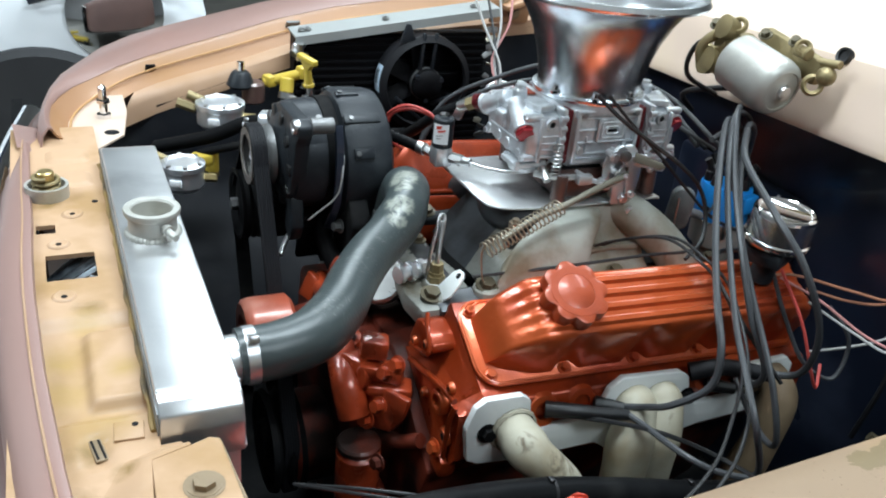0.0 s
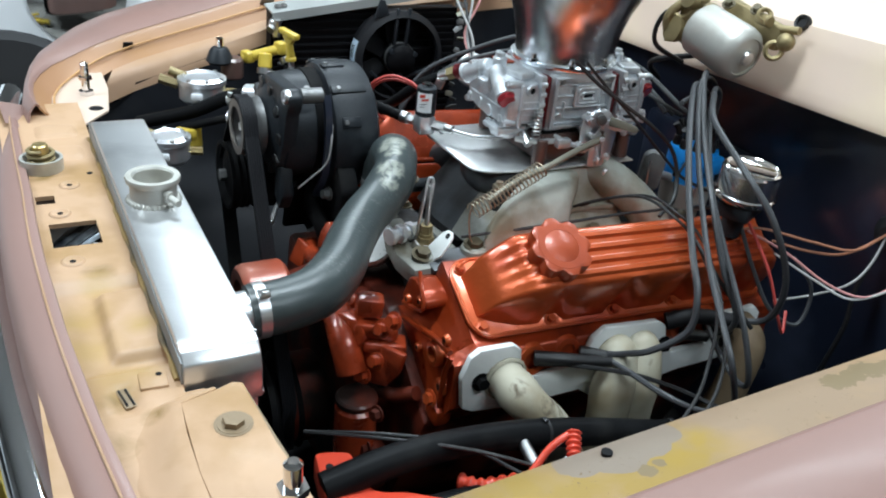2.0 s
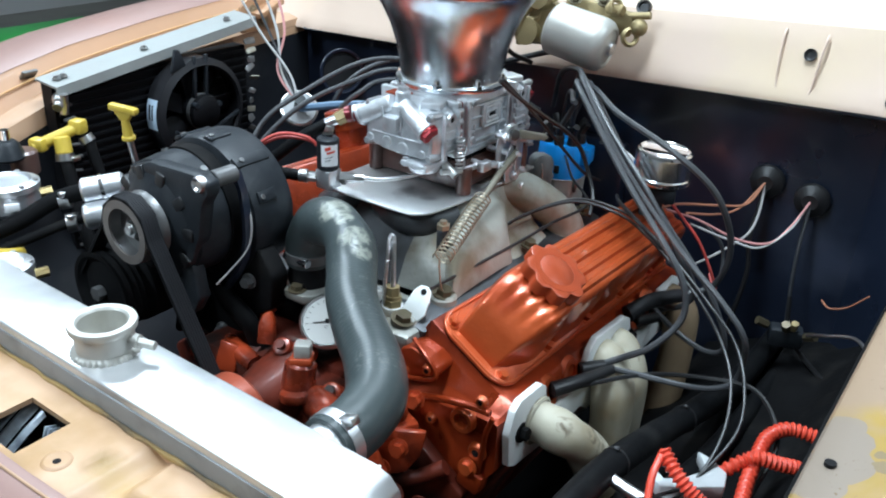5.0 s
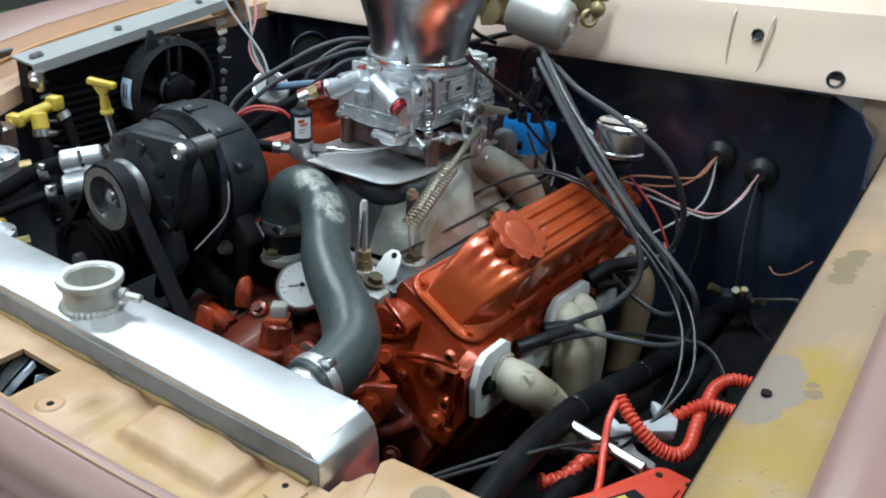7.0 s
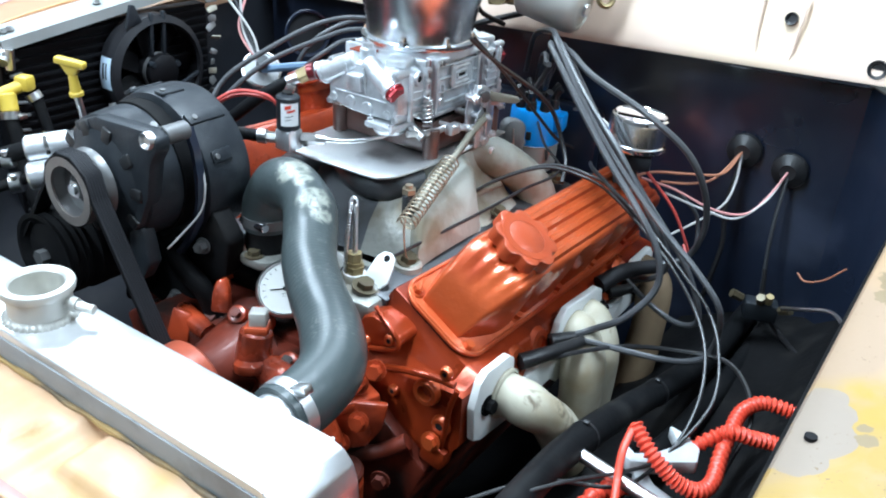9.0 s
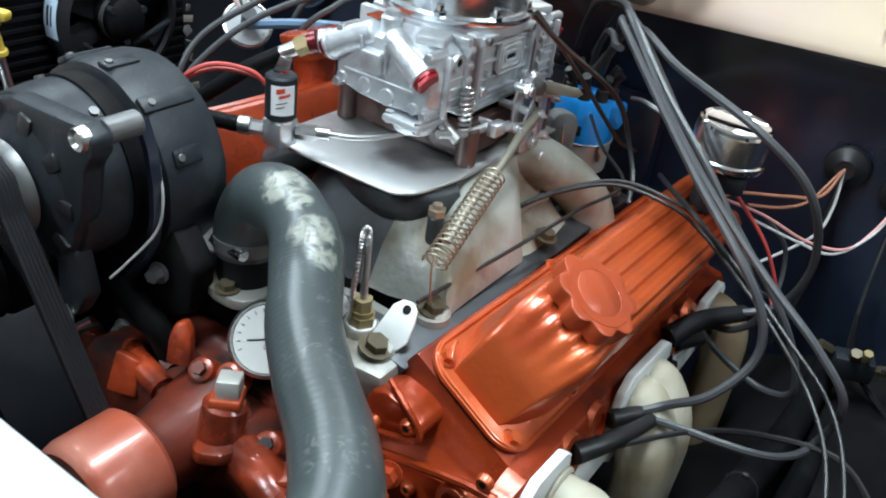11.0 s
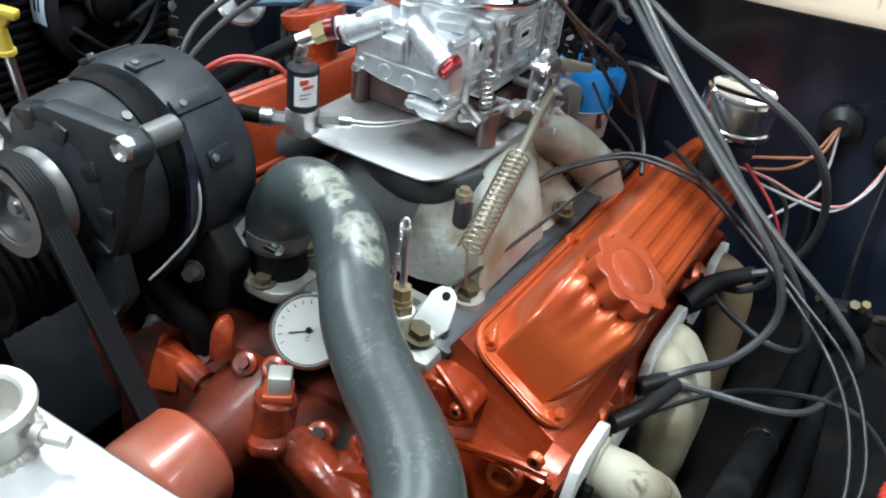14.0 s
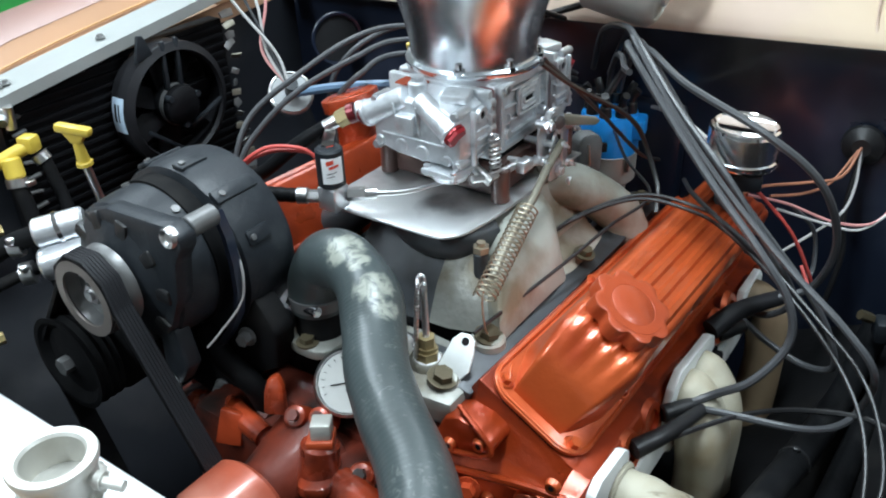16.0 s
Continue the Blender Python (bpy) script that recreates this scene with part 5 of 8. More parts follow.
def header():
    t = thing("exhaust_header", (0.58, -0.36, 0.55), "beige ceramic coated exhaust header with pale flange", "exhaust header")
    m = Matrix.Translation((0, -0.300, 0)) @ Matrix(((1, 0, 0, 0), (0, 0, -1, 0), (0, 1, 0, 0), (0, 0, 0, 1)))
    outline = [(0.362, 0.745), (0.347, 0.753), (0.341, 0.80), (0.351, 0.829), (0.364, 0.838), (0.412, 0.836), (0.424, 0.827), (0.428, 0.80), (0.432, 0.785), (0.446, 0.779), (0.518, 0.779), (0.530, 0.792), (0.538, 0.818), (0.556, 0.832), (0.646, 0.824), (0.662, 0.814), (0.670, 0.787), (0.684, 0.765), (0.750, 0.765), (0.760, 0.785), (0.772, 0.812), (0.832, 0.813), (0.845, 0.80), (0.846, 0.752), (0.83, 0.733), (0.70, 0.729), (0.66, 0.722), (0.55, 0.722), (0.53, 0.737), (0.43, 0.737), (0.40, 0.740)]
    flange = part("flange", Mesh().prism(outline, 0.010, m, 0.0018), FLANGE, t, "pale grey laser-cut flange")
    for x, z in ((0.369, 0.791), (0.664, 0.783), (0.788, 0.764)):
        part("bolt", Mesh().bolt((x, -0.305, z), (0, -1, 0.1), 0.0088, 0.010), DULLBLACK, flange, "black bolt")
    paths = [
        [(0.405, -0.298, 0.788), (0.406, -0.322, 0.787), (0.413, -0.342, 0.778), (0.436, -0.355, 0.754), (0.464, -0.360, 0.712), (0.52, -0.355, 0.62), (0.65, -0.345, 0.5)],
        [(0.578, -0.298, 0.786), (0.575, -0.314, 0.787), (0.566, -0.330, 0.772), (0.560, -0.337, 0.725), (0.572, -0.336, 0.62), (0.68, -0.335, 0.5)],
        [(0.620, -0.298, 0.784), (0.618, -0.314, 0.784), (0.610, -0.330, 0.767), (0.602, -0.337, 0.715), (0.618, -0.335, 0.62), (0.71, -0.335, 0.5)],
        [(0.806, -0.298, 0.780), (0.809, -0.314, 0.780), (0.808, -0.328, 0.760), (0.792, -0.336, 0.70), (0.762, -0.334, 0.60), (0.74, -0.335, 0.5)],
    ]
    for k, p in enumerate(paths):
        r = (0.0262, 0.0285, 0.0280, 0.0265)[k]
        part("primary_tube", Mesh().tube(p, lambda f: r + 0.0014 * math.sin(f * 17 + p[0][0] * 9) + 0.003 * max(0.0, 1 - f * 7), 24, 8), BROWNED if k == 3 else CERAMIC, t)
    part("flange_weld", Mesh().lathe([(0.0265, 0.0), (0.031, 0.0), (0.0305, 0.003), (0.0275, 0.0048), (0.0265, 0.0)], (0.405, -0.3052, 0.788), (0, -1, 0), 44, lambda f: 1 + 0.02 * math.cos(f * math.tau * 26)), CERAMIC, flange)
    part("collector", Mesh().cyl((0.70, -0.335, 0.52), (0.73, -0.32, 0.41), 0.055, 0.045, 24), BROWNED, t)


header()


# ---- radiator and hose ----
def radiator():
    t = thing("radiator", (0.037, -0.03, 0.40), "brushed aluminium radiator with welded tank and open filler neck", "radiator")
    poly = [(-0.331, 0.950), (-0.346, 0.946), (-0.356, 0.936), (-0.361, 0.92), (-0.363, 0.888), (0.302, 0.888), (0.30, 0.92), (0.295, 0.936), (0.286, 0.946), (0.272, 0.950)]
    swap = Matrix(((0, 0, 1, 0), (1, 0, 0, 0), (0, 1, 0, 0), (0, 0, 0, 1)))
    tank = part("top_tank", Mesh().prism(poly, 0.076, Matrix.Translation((0.037, 0, 0)) @ swap, 0.002), BRUSHED, t, "", 50)
    part("tank_front", Mesh().box((-0.002, -0.03, 0.917), (0.002, 0.655, 0.05), 0.0008), DULLALLOY, tank, "dull grey front face of the tank")
    for x in (0.0, 0.0745):
        weld = Mesh()
        pts = []
        for k in range(26):
            pts.append((x + 0.0004 * (k % 2), -0.334 - 0.0285 * (1 - math.cos(k / 25 * 1.5)), 0.9492 - 0.058 * math.sin(k / 25 * 1.5)))
        weld.tube(pts, lambda f: 0.0016 + 0.0007 * math.sin(f * 160), 6, smooth=False)
        part("weld_bead", weld, ZINC, tank)
    part("core", Mesh().box((0.037, -0.03, 0.655), (0.056, 0.62, 0.46)), DULLBLACK, t, "dark finned core")
    for y in (-0.352, 0.292):
        part("side_plate", Mesh().box((0.037, y, 0.66), (0.066, 0.02, 0.47), 0.002), BRUSHED, t)
    n = Mesh().lathe([(0.0235, -0.003), (0.0235, 0.031), (0.0255, 0.0335), (0.0325, 0.0335), (0.0335, 0.031), (0.0325, 0.0265), (0.0285, 0.024), (0.0285, 0.002), (0.0305, -0.001)], (0.037, -0.014, 0.95), n=44)
    n.bm.faces.ensure_lookup_table()
    neck = part("filler_neck", n, MOTORGREY, tank, "cast aluminium filler neck without a cap")
    part("neck_floor", Mesh().lathe([(0.0, 0), (0.024, 0), (0.024, 0.002), (0.012, 0.003), (0.0, 0.003)], (0.037, -0.014, 0.951), n=30), DULLBLACK, tank)
    w = Mesh().lathe([(0.029, 0.0055), (0.0315, 0.004), (0.0335, 0.001), (0.0335, 0.0)], (0.037, -0.014, 0.95), (0, 0, 1), 136, lambda f: 1 + 0.028 * math.cos(f * math.tau * 34))
    part("weld_ring", w, MOTORGREY, tank)
    part("overflow_pipe", Mesh().tube([(0.047, -0.04, 0.967), (0.053, -0.056, 0.966), (0.057, -0.066, 0.965)], 0.0045, 12).cyl((0.049, -0.045, 0.967), (0.051, -0.050, 0.9665), 0.007), MOTORGREY, tank)
    part("outlet", Mesh().cyl((0.072, -0.262, 0.922), (0.112, -0.262, 0.924), 0.0245, n=28), BRUSHED, tank)


radiator()


def top_hose():
    t = thing("radiator_hose", (0.25, -0.12, 0.88), "grey-black moulded rubber top hose with scuffed bends", "hose")
    pts = [(0.088, -0.262, 0.923), (0.13, -0.262, 0.925), (0.172, -0.248, 0.927), (0.210, -0.212, 0.931), (0.243, -0.165, 0.938), (0.278, -0.122, 0.945), (0.312, -0.092, 0.953), (0.343, -0.062, 0.968), (0.365, -0.02, 0.974), (0.375, 0.020, 0.963), (0.375, 0.040, 0.932), (0.3735, 0.040, 0.900)]

    def width(f):
        bends = 0.0020 * math.exp(-(((f - 0.78) / 0.05) ** 2)) + 0.0014 * math.exp(-(((f - 0.60) / 0.05) ** 2)) - 0.0010 * math.exp(-(((f - 0.685) / 0.03) ** 2)) + 0.0016 * math.exp(-(((f - 0.22) / 0.08) ** 2))
        return 0.0298 + bends + (0.000035 * math.sin(f * 691) if 0.2 < f < 0.62 else 0.0)

    part("hose_body", Mesh().tube(pts, width, 36, 80), HOSE, t)
    band = part("clamp", Mesh().lathe([(0.0302, 0), (0.0318, 0), (0.0318, 0.012), (0.0302, 0.012)], (0.3738, 0.040, 0.906), (0.05, 0, 1), 30), PULLEYGREY, t, "dark steel hose clamp")
    part("clamp_screw", Mesh().cyl((0.350, 0.048, 0.913), (0.349, 0.016, 0.913), 0.0062, n=14, bev=0.001).cyl((0.350, 0.048, 0.913), (0.352, 0.057, 0.913), 0.0078, n=6), CHROME, band, "bright worm screw")
    band = part("clamp", Mesh().lathe([(0.030, 0), (0.0312, 0), (0.0312, 0.012), (0.030, 0.012)], (0.094, -0.262, 0.923), (1, 0, 0.03), 30), BRUSHED, t)
    part("clamp_screw", Mesh().box((0.100, -0.275, 0.952), (0.011, 0.024, 0.009), 0.002, (-25, 0, 0)), STEEL, band)


top_hose()


# ---- induction ----
def velocity_stack():
    t = thing("velocity_stack", (0.645, 0.012, 1.10), "polished aluminium bell-mouth velocity stack on the carburettor", "velocity stack")
    prof = [(0.0665, 0.0), (0.079, 0.0), (0.080, 0.002), (0.080, 0.006), (0.0735, 0.0075), (0.0735, 0.012), (0.0755, 0.03), (0.081, 0.055), (0.090, 0.082), (0.103, 0.108), (0.118, 0.128), (0.131, 0.138), (0.139, 0.140), (0.143, 0.136), (0.145, 0.140), (0.141, 0.146), (0.130, 0.1445), (0.115, 0.1345), (0.099, 0.114), (0.086, 0.086), (0.076, 0.058), (0.070, 0.03), (0.0665, 0.0)]
    part("bell", Mesh().lathe(prof, (0.645, 0.012, 1.10), n=72), POLISHED, t, "", 50)
    for a in (20, 110, 200, 290, 245, 335):
        p = V(0.645 + 0.074 * math.cos(radians(a)), 0.012 + 0.074 * math.sin(radians(a)), 1.105)
        part("stud", Mesh().cyl(p, p + V(0, 0, 0.012), 0.004, n=12).cyl(p, p + V(0, 0, 0.005), 0.007, n=6), CHROME, t)


velocity_stack()


def carburettor():
    t = thing("carburettor", (0.635, 0.015, 1.005), "bright zinc four-barrel carburettor with dark red metering blocks", "carburettor")
    body = Mesh().box((0.642, 0.015, 1.052), (0.11, 0.135, 0.088), 0.006)
    body.lathe([(0.066, 0.0), (0.078, 0.0), (0.078, 0.010), (0.066, 0.010), (0.066, 0.0)], (0.645, 0.013, 1.09), n=44)
    main = part("main_body", body, BOWL, t, "grey cast main body with ribs")
    for z in (1.030, 1.046, 1.064, 1.081):
        part("rib", Mesh().box((0.642, -0.0545, z), (0.094, 0.005, 0.0026), 0.0009), BOWL, main)
    for x in (0.5925, 0.6915):
        part("frame_post", Mesh().box((x, -0.0555, 1.055), (0.006, 0.009, 0.074), 0.0015), BOWL, main)
    for z in (1.0195, 1.0905):
        part("frame_rail", Mesh().box((0.642, -0.0555, z), (0.105, 0.009, 0.0055), 0.0015), BOWL, main)
    for x in (0.612, 0.672):
        part("rib", Mesh().box((x, -0.0545, 1.042), (0.0026, 0.005, 0.026), 0.0008), BOWL, main)
    upright = Matrix(((1, 0, 0, 0), (0, 0, -1, 0), (0, 1, 0, 0), (0, 0, 0, 1)))
    for k, (w, h) in enumerate(((0.046, 0.032), (0.035, 0.022), (0.022, 0.010))):
        ring = rounded(-w / 2, w / 2, -h / 2, h / 2, 0.004, 4)
        loop = [Matrix.Translation((0.650, -0.0585, 1.064)) @ upright @ V(x, y, 0.0) for x, y in ring + ring[:1]]
        part("plate_rim", Mesh().tube(loop, 0.0016, 6, 1), BOWL, main)
    part("plate_pad", Mesh().box((0.650, -0.0555, 1.064), (0.044, 0.005, 0.030), 0.002), BOWL, main)
    for x in (0.60, 0.685):
        part("vacuum_boss", Mesh().cyl((x, -0.05, 1.036), (x, -0.063, 1.036), 0.006, n=16, bev=0.001), ZINC, main)
        part("body_screw", Mesh().cyl((x, -0.05, 1.088), (x, -0.062, 1.088), 0.0042, n=8), STEEL, main)
    part("data_plate", Mesh().box((0.650, -0.0592, 1.064), (0.014, 0.001, 0.004)), INK, main)
    for x in (0.582, 0.702):
        part("metering_block", Mesh().box((x, 0.012, 1.054), (0.012, 0.126, 0.078), 0.003), REDGASKET, t, "dark red metering block")
    for x, d in ((0.545, 1), (0.739, -1)):
        def at(a, y, z):
            """A place on a bowl: a is how far out from the metering block."""
            return V(x + (0.031 - a) * d, y, z)

        ring = [(-0.052, 1.026), (-0.040, 1.020), (0.0, 1.018), (0.035, 1.020), (0.060, 1.026), (0.070, 1.036), (0.072, 1.066), (0.062, 1.082), (0.044, 1.091), (0.0, 1.093), (-0.034, 1.091), (-0.050, 1.083), (-0.056, 1.066), (-0.056, 1.036)]
        yc, zc = 0.010, 1.056
        rows = []
        for a, k in ((0.0, 1.0), (0.034, 1.0), (0.040, 0.985), (0.050, 0.94), (0.0555, 0.90), (0.058, 0.84), (0.0585, 0.4)):
            rows.append([at(a, yc + (y - yc) * k, zc + (z - zc) * k) for y, z in ring])
        shell = Mesh().loft(rows, closed=True)
        shell.bm.faces.new(list(shell.bm.verts)[-len(ring):])
        bowl = part("float_bowl", shell, BOWL, t, "satin zinc float bowl", 26)
        part("bowl_flange", Mesh().box(at(0.006, 0.010, 1.057), (0.010, 0.136, 0.080), 0.003), BOWL, bowl)
        # slanting passages that meet at the top and end in plugs
        for y0, y1 in ((0.006, -0.043), (0.022, 0.074)):
            p, q = at(0.050, y0, 1.090), at(0.057, y1, 1.063)
            u = (q - p).normalized()
            part("passage", Mesh().cyl(p, q, 0.0120, 0.0145, 22, 0.002), BOWL, bowl, "slanting cast passage")
            part("passage_collar", Mesh().cyl(q - u * 0.004, q, 0.0158, n=22, bev=0.001), BOWL, bowl)
            if y1 < 0:
                part("sight_plug", Mesh().cyl(q, q + u * 0.008, 0.0128, n=6, bev=0.001).cyl(q, q + u * 0.003, 0.0134, n=22), RED, bowl, "red sight plug")
            else:
                part("sight_plug", Mesh().cyl(q, q + u * 0.006, 0.0118, n=22), REDGASKET, bowl, "red sight plug")
        part("front_pad", Mesh().box(at(0.0600, 0.016, 1.064), (0.014, 0.024, 0.022), 0.003, (0, -8 * d, 0)), BOWL, bowl, "bright square pad")
        for yy in (0.001, 0.031):
            part("web", Mesh().box(at(0.0585, yy, 1.068), (0.008, 0.0028, 0.036), 0.0009, (0, -8 * d, 0)), BOWL, bowl)
        for yy, zz, r in ((0.026, 1.036, 0.0085), (-0.002, 1.032, 0.0095), (-0.034, 1.030, 0.0065), (0.056, 1.036, 0.0065)):
            part("round_boss", Mesh().cyl(at(0.052, yy, zz), at(0.0605, yy, zz), r, r * 0.94, 20, 0.0012), BOWL, bowl)
        part("web", Mesh().box(at(0.0575, 0.010, 1.046), (0.006, 0.085, 0.0026), 0.0009), BOWL, bowl)
        for yy, zz in ((-0.047, 1.084), (0.058, 1.084), (-0.048, 1.027), (0.060, 1.030)):
            part("screw", Mesh().cyl(at(0.036, yy, zz), at(0.0595, yy, zz), 0.0055, n=14).cyl(at(0.0595, yy, zz), at(0.063, yy, zz), 0.0044, n=6), ZINC, bowl)
        part("needle_seat", Mesh().cyl(at(0.040, 0.014, 1.085), at(0.040, 0.014, 1.106), 0.0105, n=20, bev=0.002).cyl(at(0.040, 0.014, 1.106), at(0.040, 0.014, 1.111), 0.0075, n=6), BOWL, bowl)
        part("vent_block", Mesh().box(at(0.030, -0.030, 1.094), (0.030, 0.030, 0.010), 0.003, (0, 0, 18 * d)), BOWL, bowl)
        part("cap_label", Mesh().box(at(0.018, 0.036, 1.0945), (0.026, 0.032, 0.002)), CAP_ORANGE, bowl, "small orange sticker")
        # outer side: plug, ribs and lugs
        part("side_ring", Mesh().lathe([(0.0045, 0.0), (0.0045, 0.004), (0.0085, 0.0045), (0.0095, 0.0)], at(0.024, -0.055, 1.076), (0, -1, 0), 22), BOWL, bowl)
        part("side_hole", Mesh().cyl(at(0.024, -0.0555, 1.076), at(0.024, -0.0575, 1.076), 0.0045, n=16), INK, bowl, "dark threaded hole")
        for k in range(4):
            part("side_rib", Mesh().box(at(0.026, -0.0565, 1.030 + 0.0095 * k), (0.034, 0.003, 0.0026), 0.0008), BOWL, bowl)
        for a in (0.0085, 0.040):
            part("side_post", Mesh().box(at(a, -0.0575, 1.054), (0.0045, 0.006, 0.062), 0.0012), BOWL, bowl)
        for k in range(5):
            part("edge_lug", Mesh().cyl(at(0.002, -0.058, 1.026 + 0.0145 * k), at(0.012, -0.058, 1.026 + 0.0145 * k), 0.0042, n=12), BOWL, bowl)
        part("pump_cover", Mesh().box(at(0.044, -0.028, 1.0155), (0.050, 0.046, 0.008), 0.003), BOWL, bowl)
        part("pump_diaphragm", Mesh().lathe([(0.020, 0.0), (0.0225, 0.002), (0.0195, 0.008), (0.007, 0.010), (0.0, 0.010)], at(0.044, -0.028, 1.012), (0, 0, -1), 26), BOWL, bowl)
        for a, yy in ((0.062, -0.010), (0.064, -0.046), (0.024, -0.047)):
            part("cover_screw", Mesh().cyl(at(a, yy, 1.010), at(a, yy, 1.022), 0.0042, n=10), ZINC, bowl)
    base = Mesh().box((0.642, 0.015, 1.006), (0.125, 0.14, 0.010), 0.003)
    part("base_plate", base, DULLBLACK, t, "dark base plate")
    lk = Mesh()
    lk.cyl((0.645, -0.058, 1.014), (0.645, -0.095, 1.014), 0.0045, n=12)
    lk.prism([(-0.015, -0.02), (0.012, -0.025), (0.02, 0.0), (0.012, 0.03), (-0.01, 0.035), (-0.018, 0.01)], 0.003, pose(0.645, -0.083, 1.014, 90, 0, 0), 0.0008)
    lk.prism([(-0.01, -0.04), (0.008, -0.042), (0.012, 0.0), (0.0, 0.02), (-0.012, 0.0)], 0.003, pose(0.655, -0.091, 1.006, 90, 0, 0), 0.0008)
    for x, z in ((0.635, 1.04), (0.66, 1.03), (0.662, 0.975), (0.63, 0.998)):
        lk.cyl((x, -0.078, z), (x, -0.1, z), 0.005, n=12)
        lk.cyl((x, -0.093, z), (x, -0.097, z), 0.008, n=6)
    lk.lathe([(0.005, 0), (0.010, 0.0), (0.0115, 0.004), (0.010, 0.008), (0.005, 0.008)], (0.648, -0.085, 1.042), (0, -1, 0), 24)
    lk.tube([(0.60, -0.06, 1.006), (0.615, -0.088, 1.002), (0.64, -0.094, 1.0)], 0.004, 8)
    lk.tube([(0.66, -0.09, 1.03), (0.70, -0.092, 1.022), (0.735, -0.075, 1.008)], 0.006, 8)
    lk.box((0.60, -0.083, 1.004), (0.022, 0.012, 0.014), 0.002)
    lk.lathe([(0.006, 0.0), (0.0125, 0.001), (0.0140, 0.003), (0.0115, 0.005), (0.0135, 0.008), (0.006, 0.010)], (0.668, -0.078, 1.036), (-0.3, -1, 0), 26)
    for x, y, z, r in ((0.690, -0.088, 1.030, 0.0065), (0.700, -0.093, 1.016, 0.0050), (0.640, -0.098, 1.000, 0.0055), (0.618, -0.096, 1.004, 0.0048), (0.668, -0.103, 0.985, 0.0052), (0.655, -0.102, 1.012, 0.0046)):
        lk.lathe([(r * 0.45, 0.0), (r, 0.0005), (r * 1.05, 0.002), (r * 0.8, 0.0045), (r * 0.45, 0.004), (r * 0.45, 0.0)], (x, y, z), (-0.45, -1, 0.15), 16)
        lk.cyl((x, y, z), (x - 0.005, y - 0.010, z + 0.001), r * 0.42, n=10)
    lk.prism([(-0.010, 0.03), (0.012, 0.032), (0.014, 0.0), (0.008, -0.05), (-0.004, -0.055), (-0.010, -0.01)], 0.0025, pose(0.672, -0.094, 1.008, 90, 0, 10), 0.0008)
    lk.cyl((0.672, -0.092, 0.958), (0.672, -0.106, 0.958), 0.006, n=14, bev=0.001)
    part("lever_blade", Mesh().prism([(-0.005, -0.007), (0.034, -0.005), (0.040, 0.0), (0.034, 0.005), (-0.005, 0.007)], 0.003, pose(0.672, -0.098, 1.036, 70, 8, -45), 0.001), ROD, t, "dull beige lever blade")
    part("lever_disc", Mesh().lathe([(0.0, 0.004), (0.004, 0.004), (0.004, 0.001), (0.007, 0.0), (0.008, 0.003), (0.008, 0.006), (0.006, 0.007), (0.0, 0.007)], (0.652, -0.094, 1.040), (-0.3, -1, 0.1), 26), PULLEYGREY, t, "worn steel lever disc")
    part("throttle_linkage", lk, ZINC, t, "zinc throttle levers and pivots")
    part("pump_spring", Mesh().coil((0.562, -0.068, 1.008), (0.562, -0.066, 1.05), 0.006, 0.0014, 8), STEEL, t)
    part("pump_arm", Mesh().tube([(0.535, -0.055, 1.006), (0.56, -0.068, 1.004), (0.60, -0.075, 1.004)], 0.0045, 8).cyl((0.55, -0.07, 1.0), (0.55, -0.05, 1.012), 0.006), STEEL, t)
    inl = Mesh().cyl((0.530, 0.068, 1.066), (0.516, 0.088, 1.063), 0.0125, 0.0115, 20, 0.002)
    part("fuel_inlet", inl, BOWL, t)
    part("inlet_collar", Mesh().cyl((0.516, 0.088, 1.063), (0.512, 0.095, 1.060), 0.0115, n=20), REDGASKET, t, "red anodised collar")
    part("inlet_nut", Mesh().cyl((0.512, 0.095, 1.060), (0.505, 0.106, 1.053), 0.0105, n=6), BRONZE, t)
    part("inlet_barb", Mesh().cyl((0.505, 0.106, 1.053), (0.495, 0.122, 1.043), 0.0078, n=16), STEEL, t)
    part("inlet_clip", Mesh().box((0.494, 0.113, 1.036), (0.010, 0.013, 0.016), 0.002, (20, 0, 40)), STEEL, t)
    part("inlet_hose", Mesh().tube([(0.497, 0.119, 1.045), (0.475, 0.15, 1.022), (0.46, 0.20, 0.98), (0.47, 0.26, 0.95)], 0.0085, 12), HOSEBLACK, t)
    return t


carburettor()


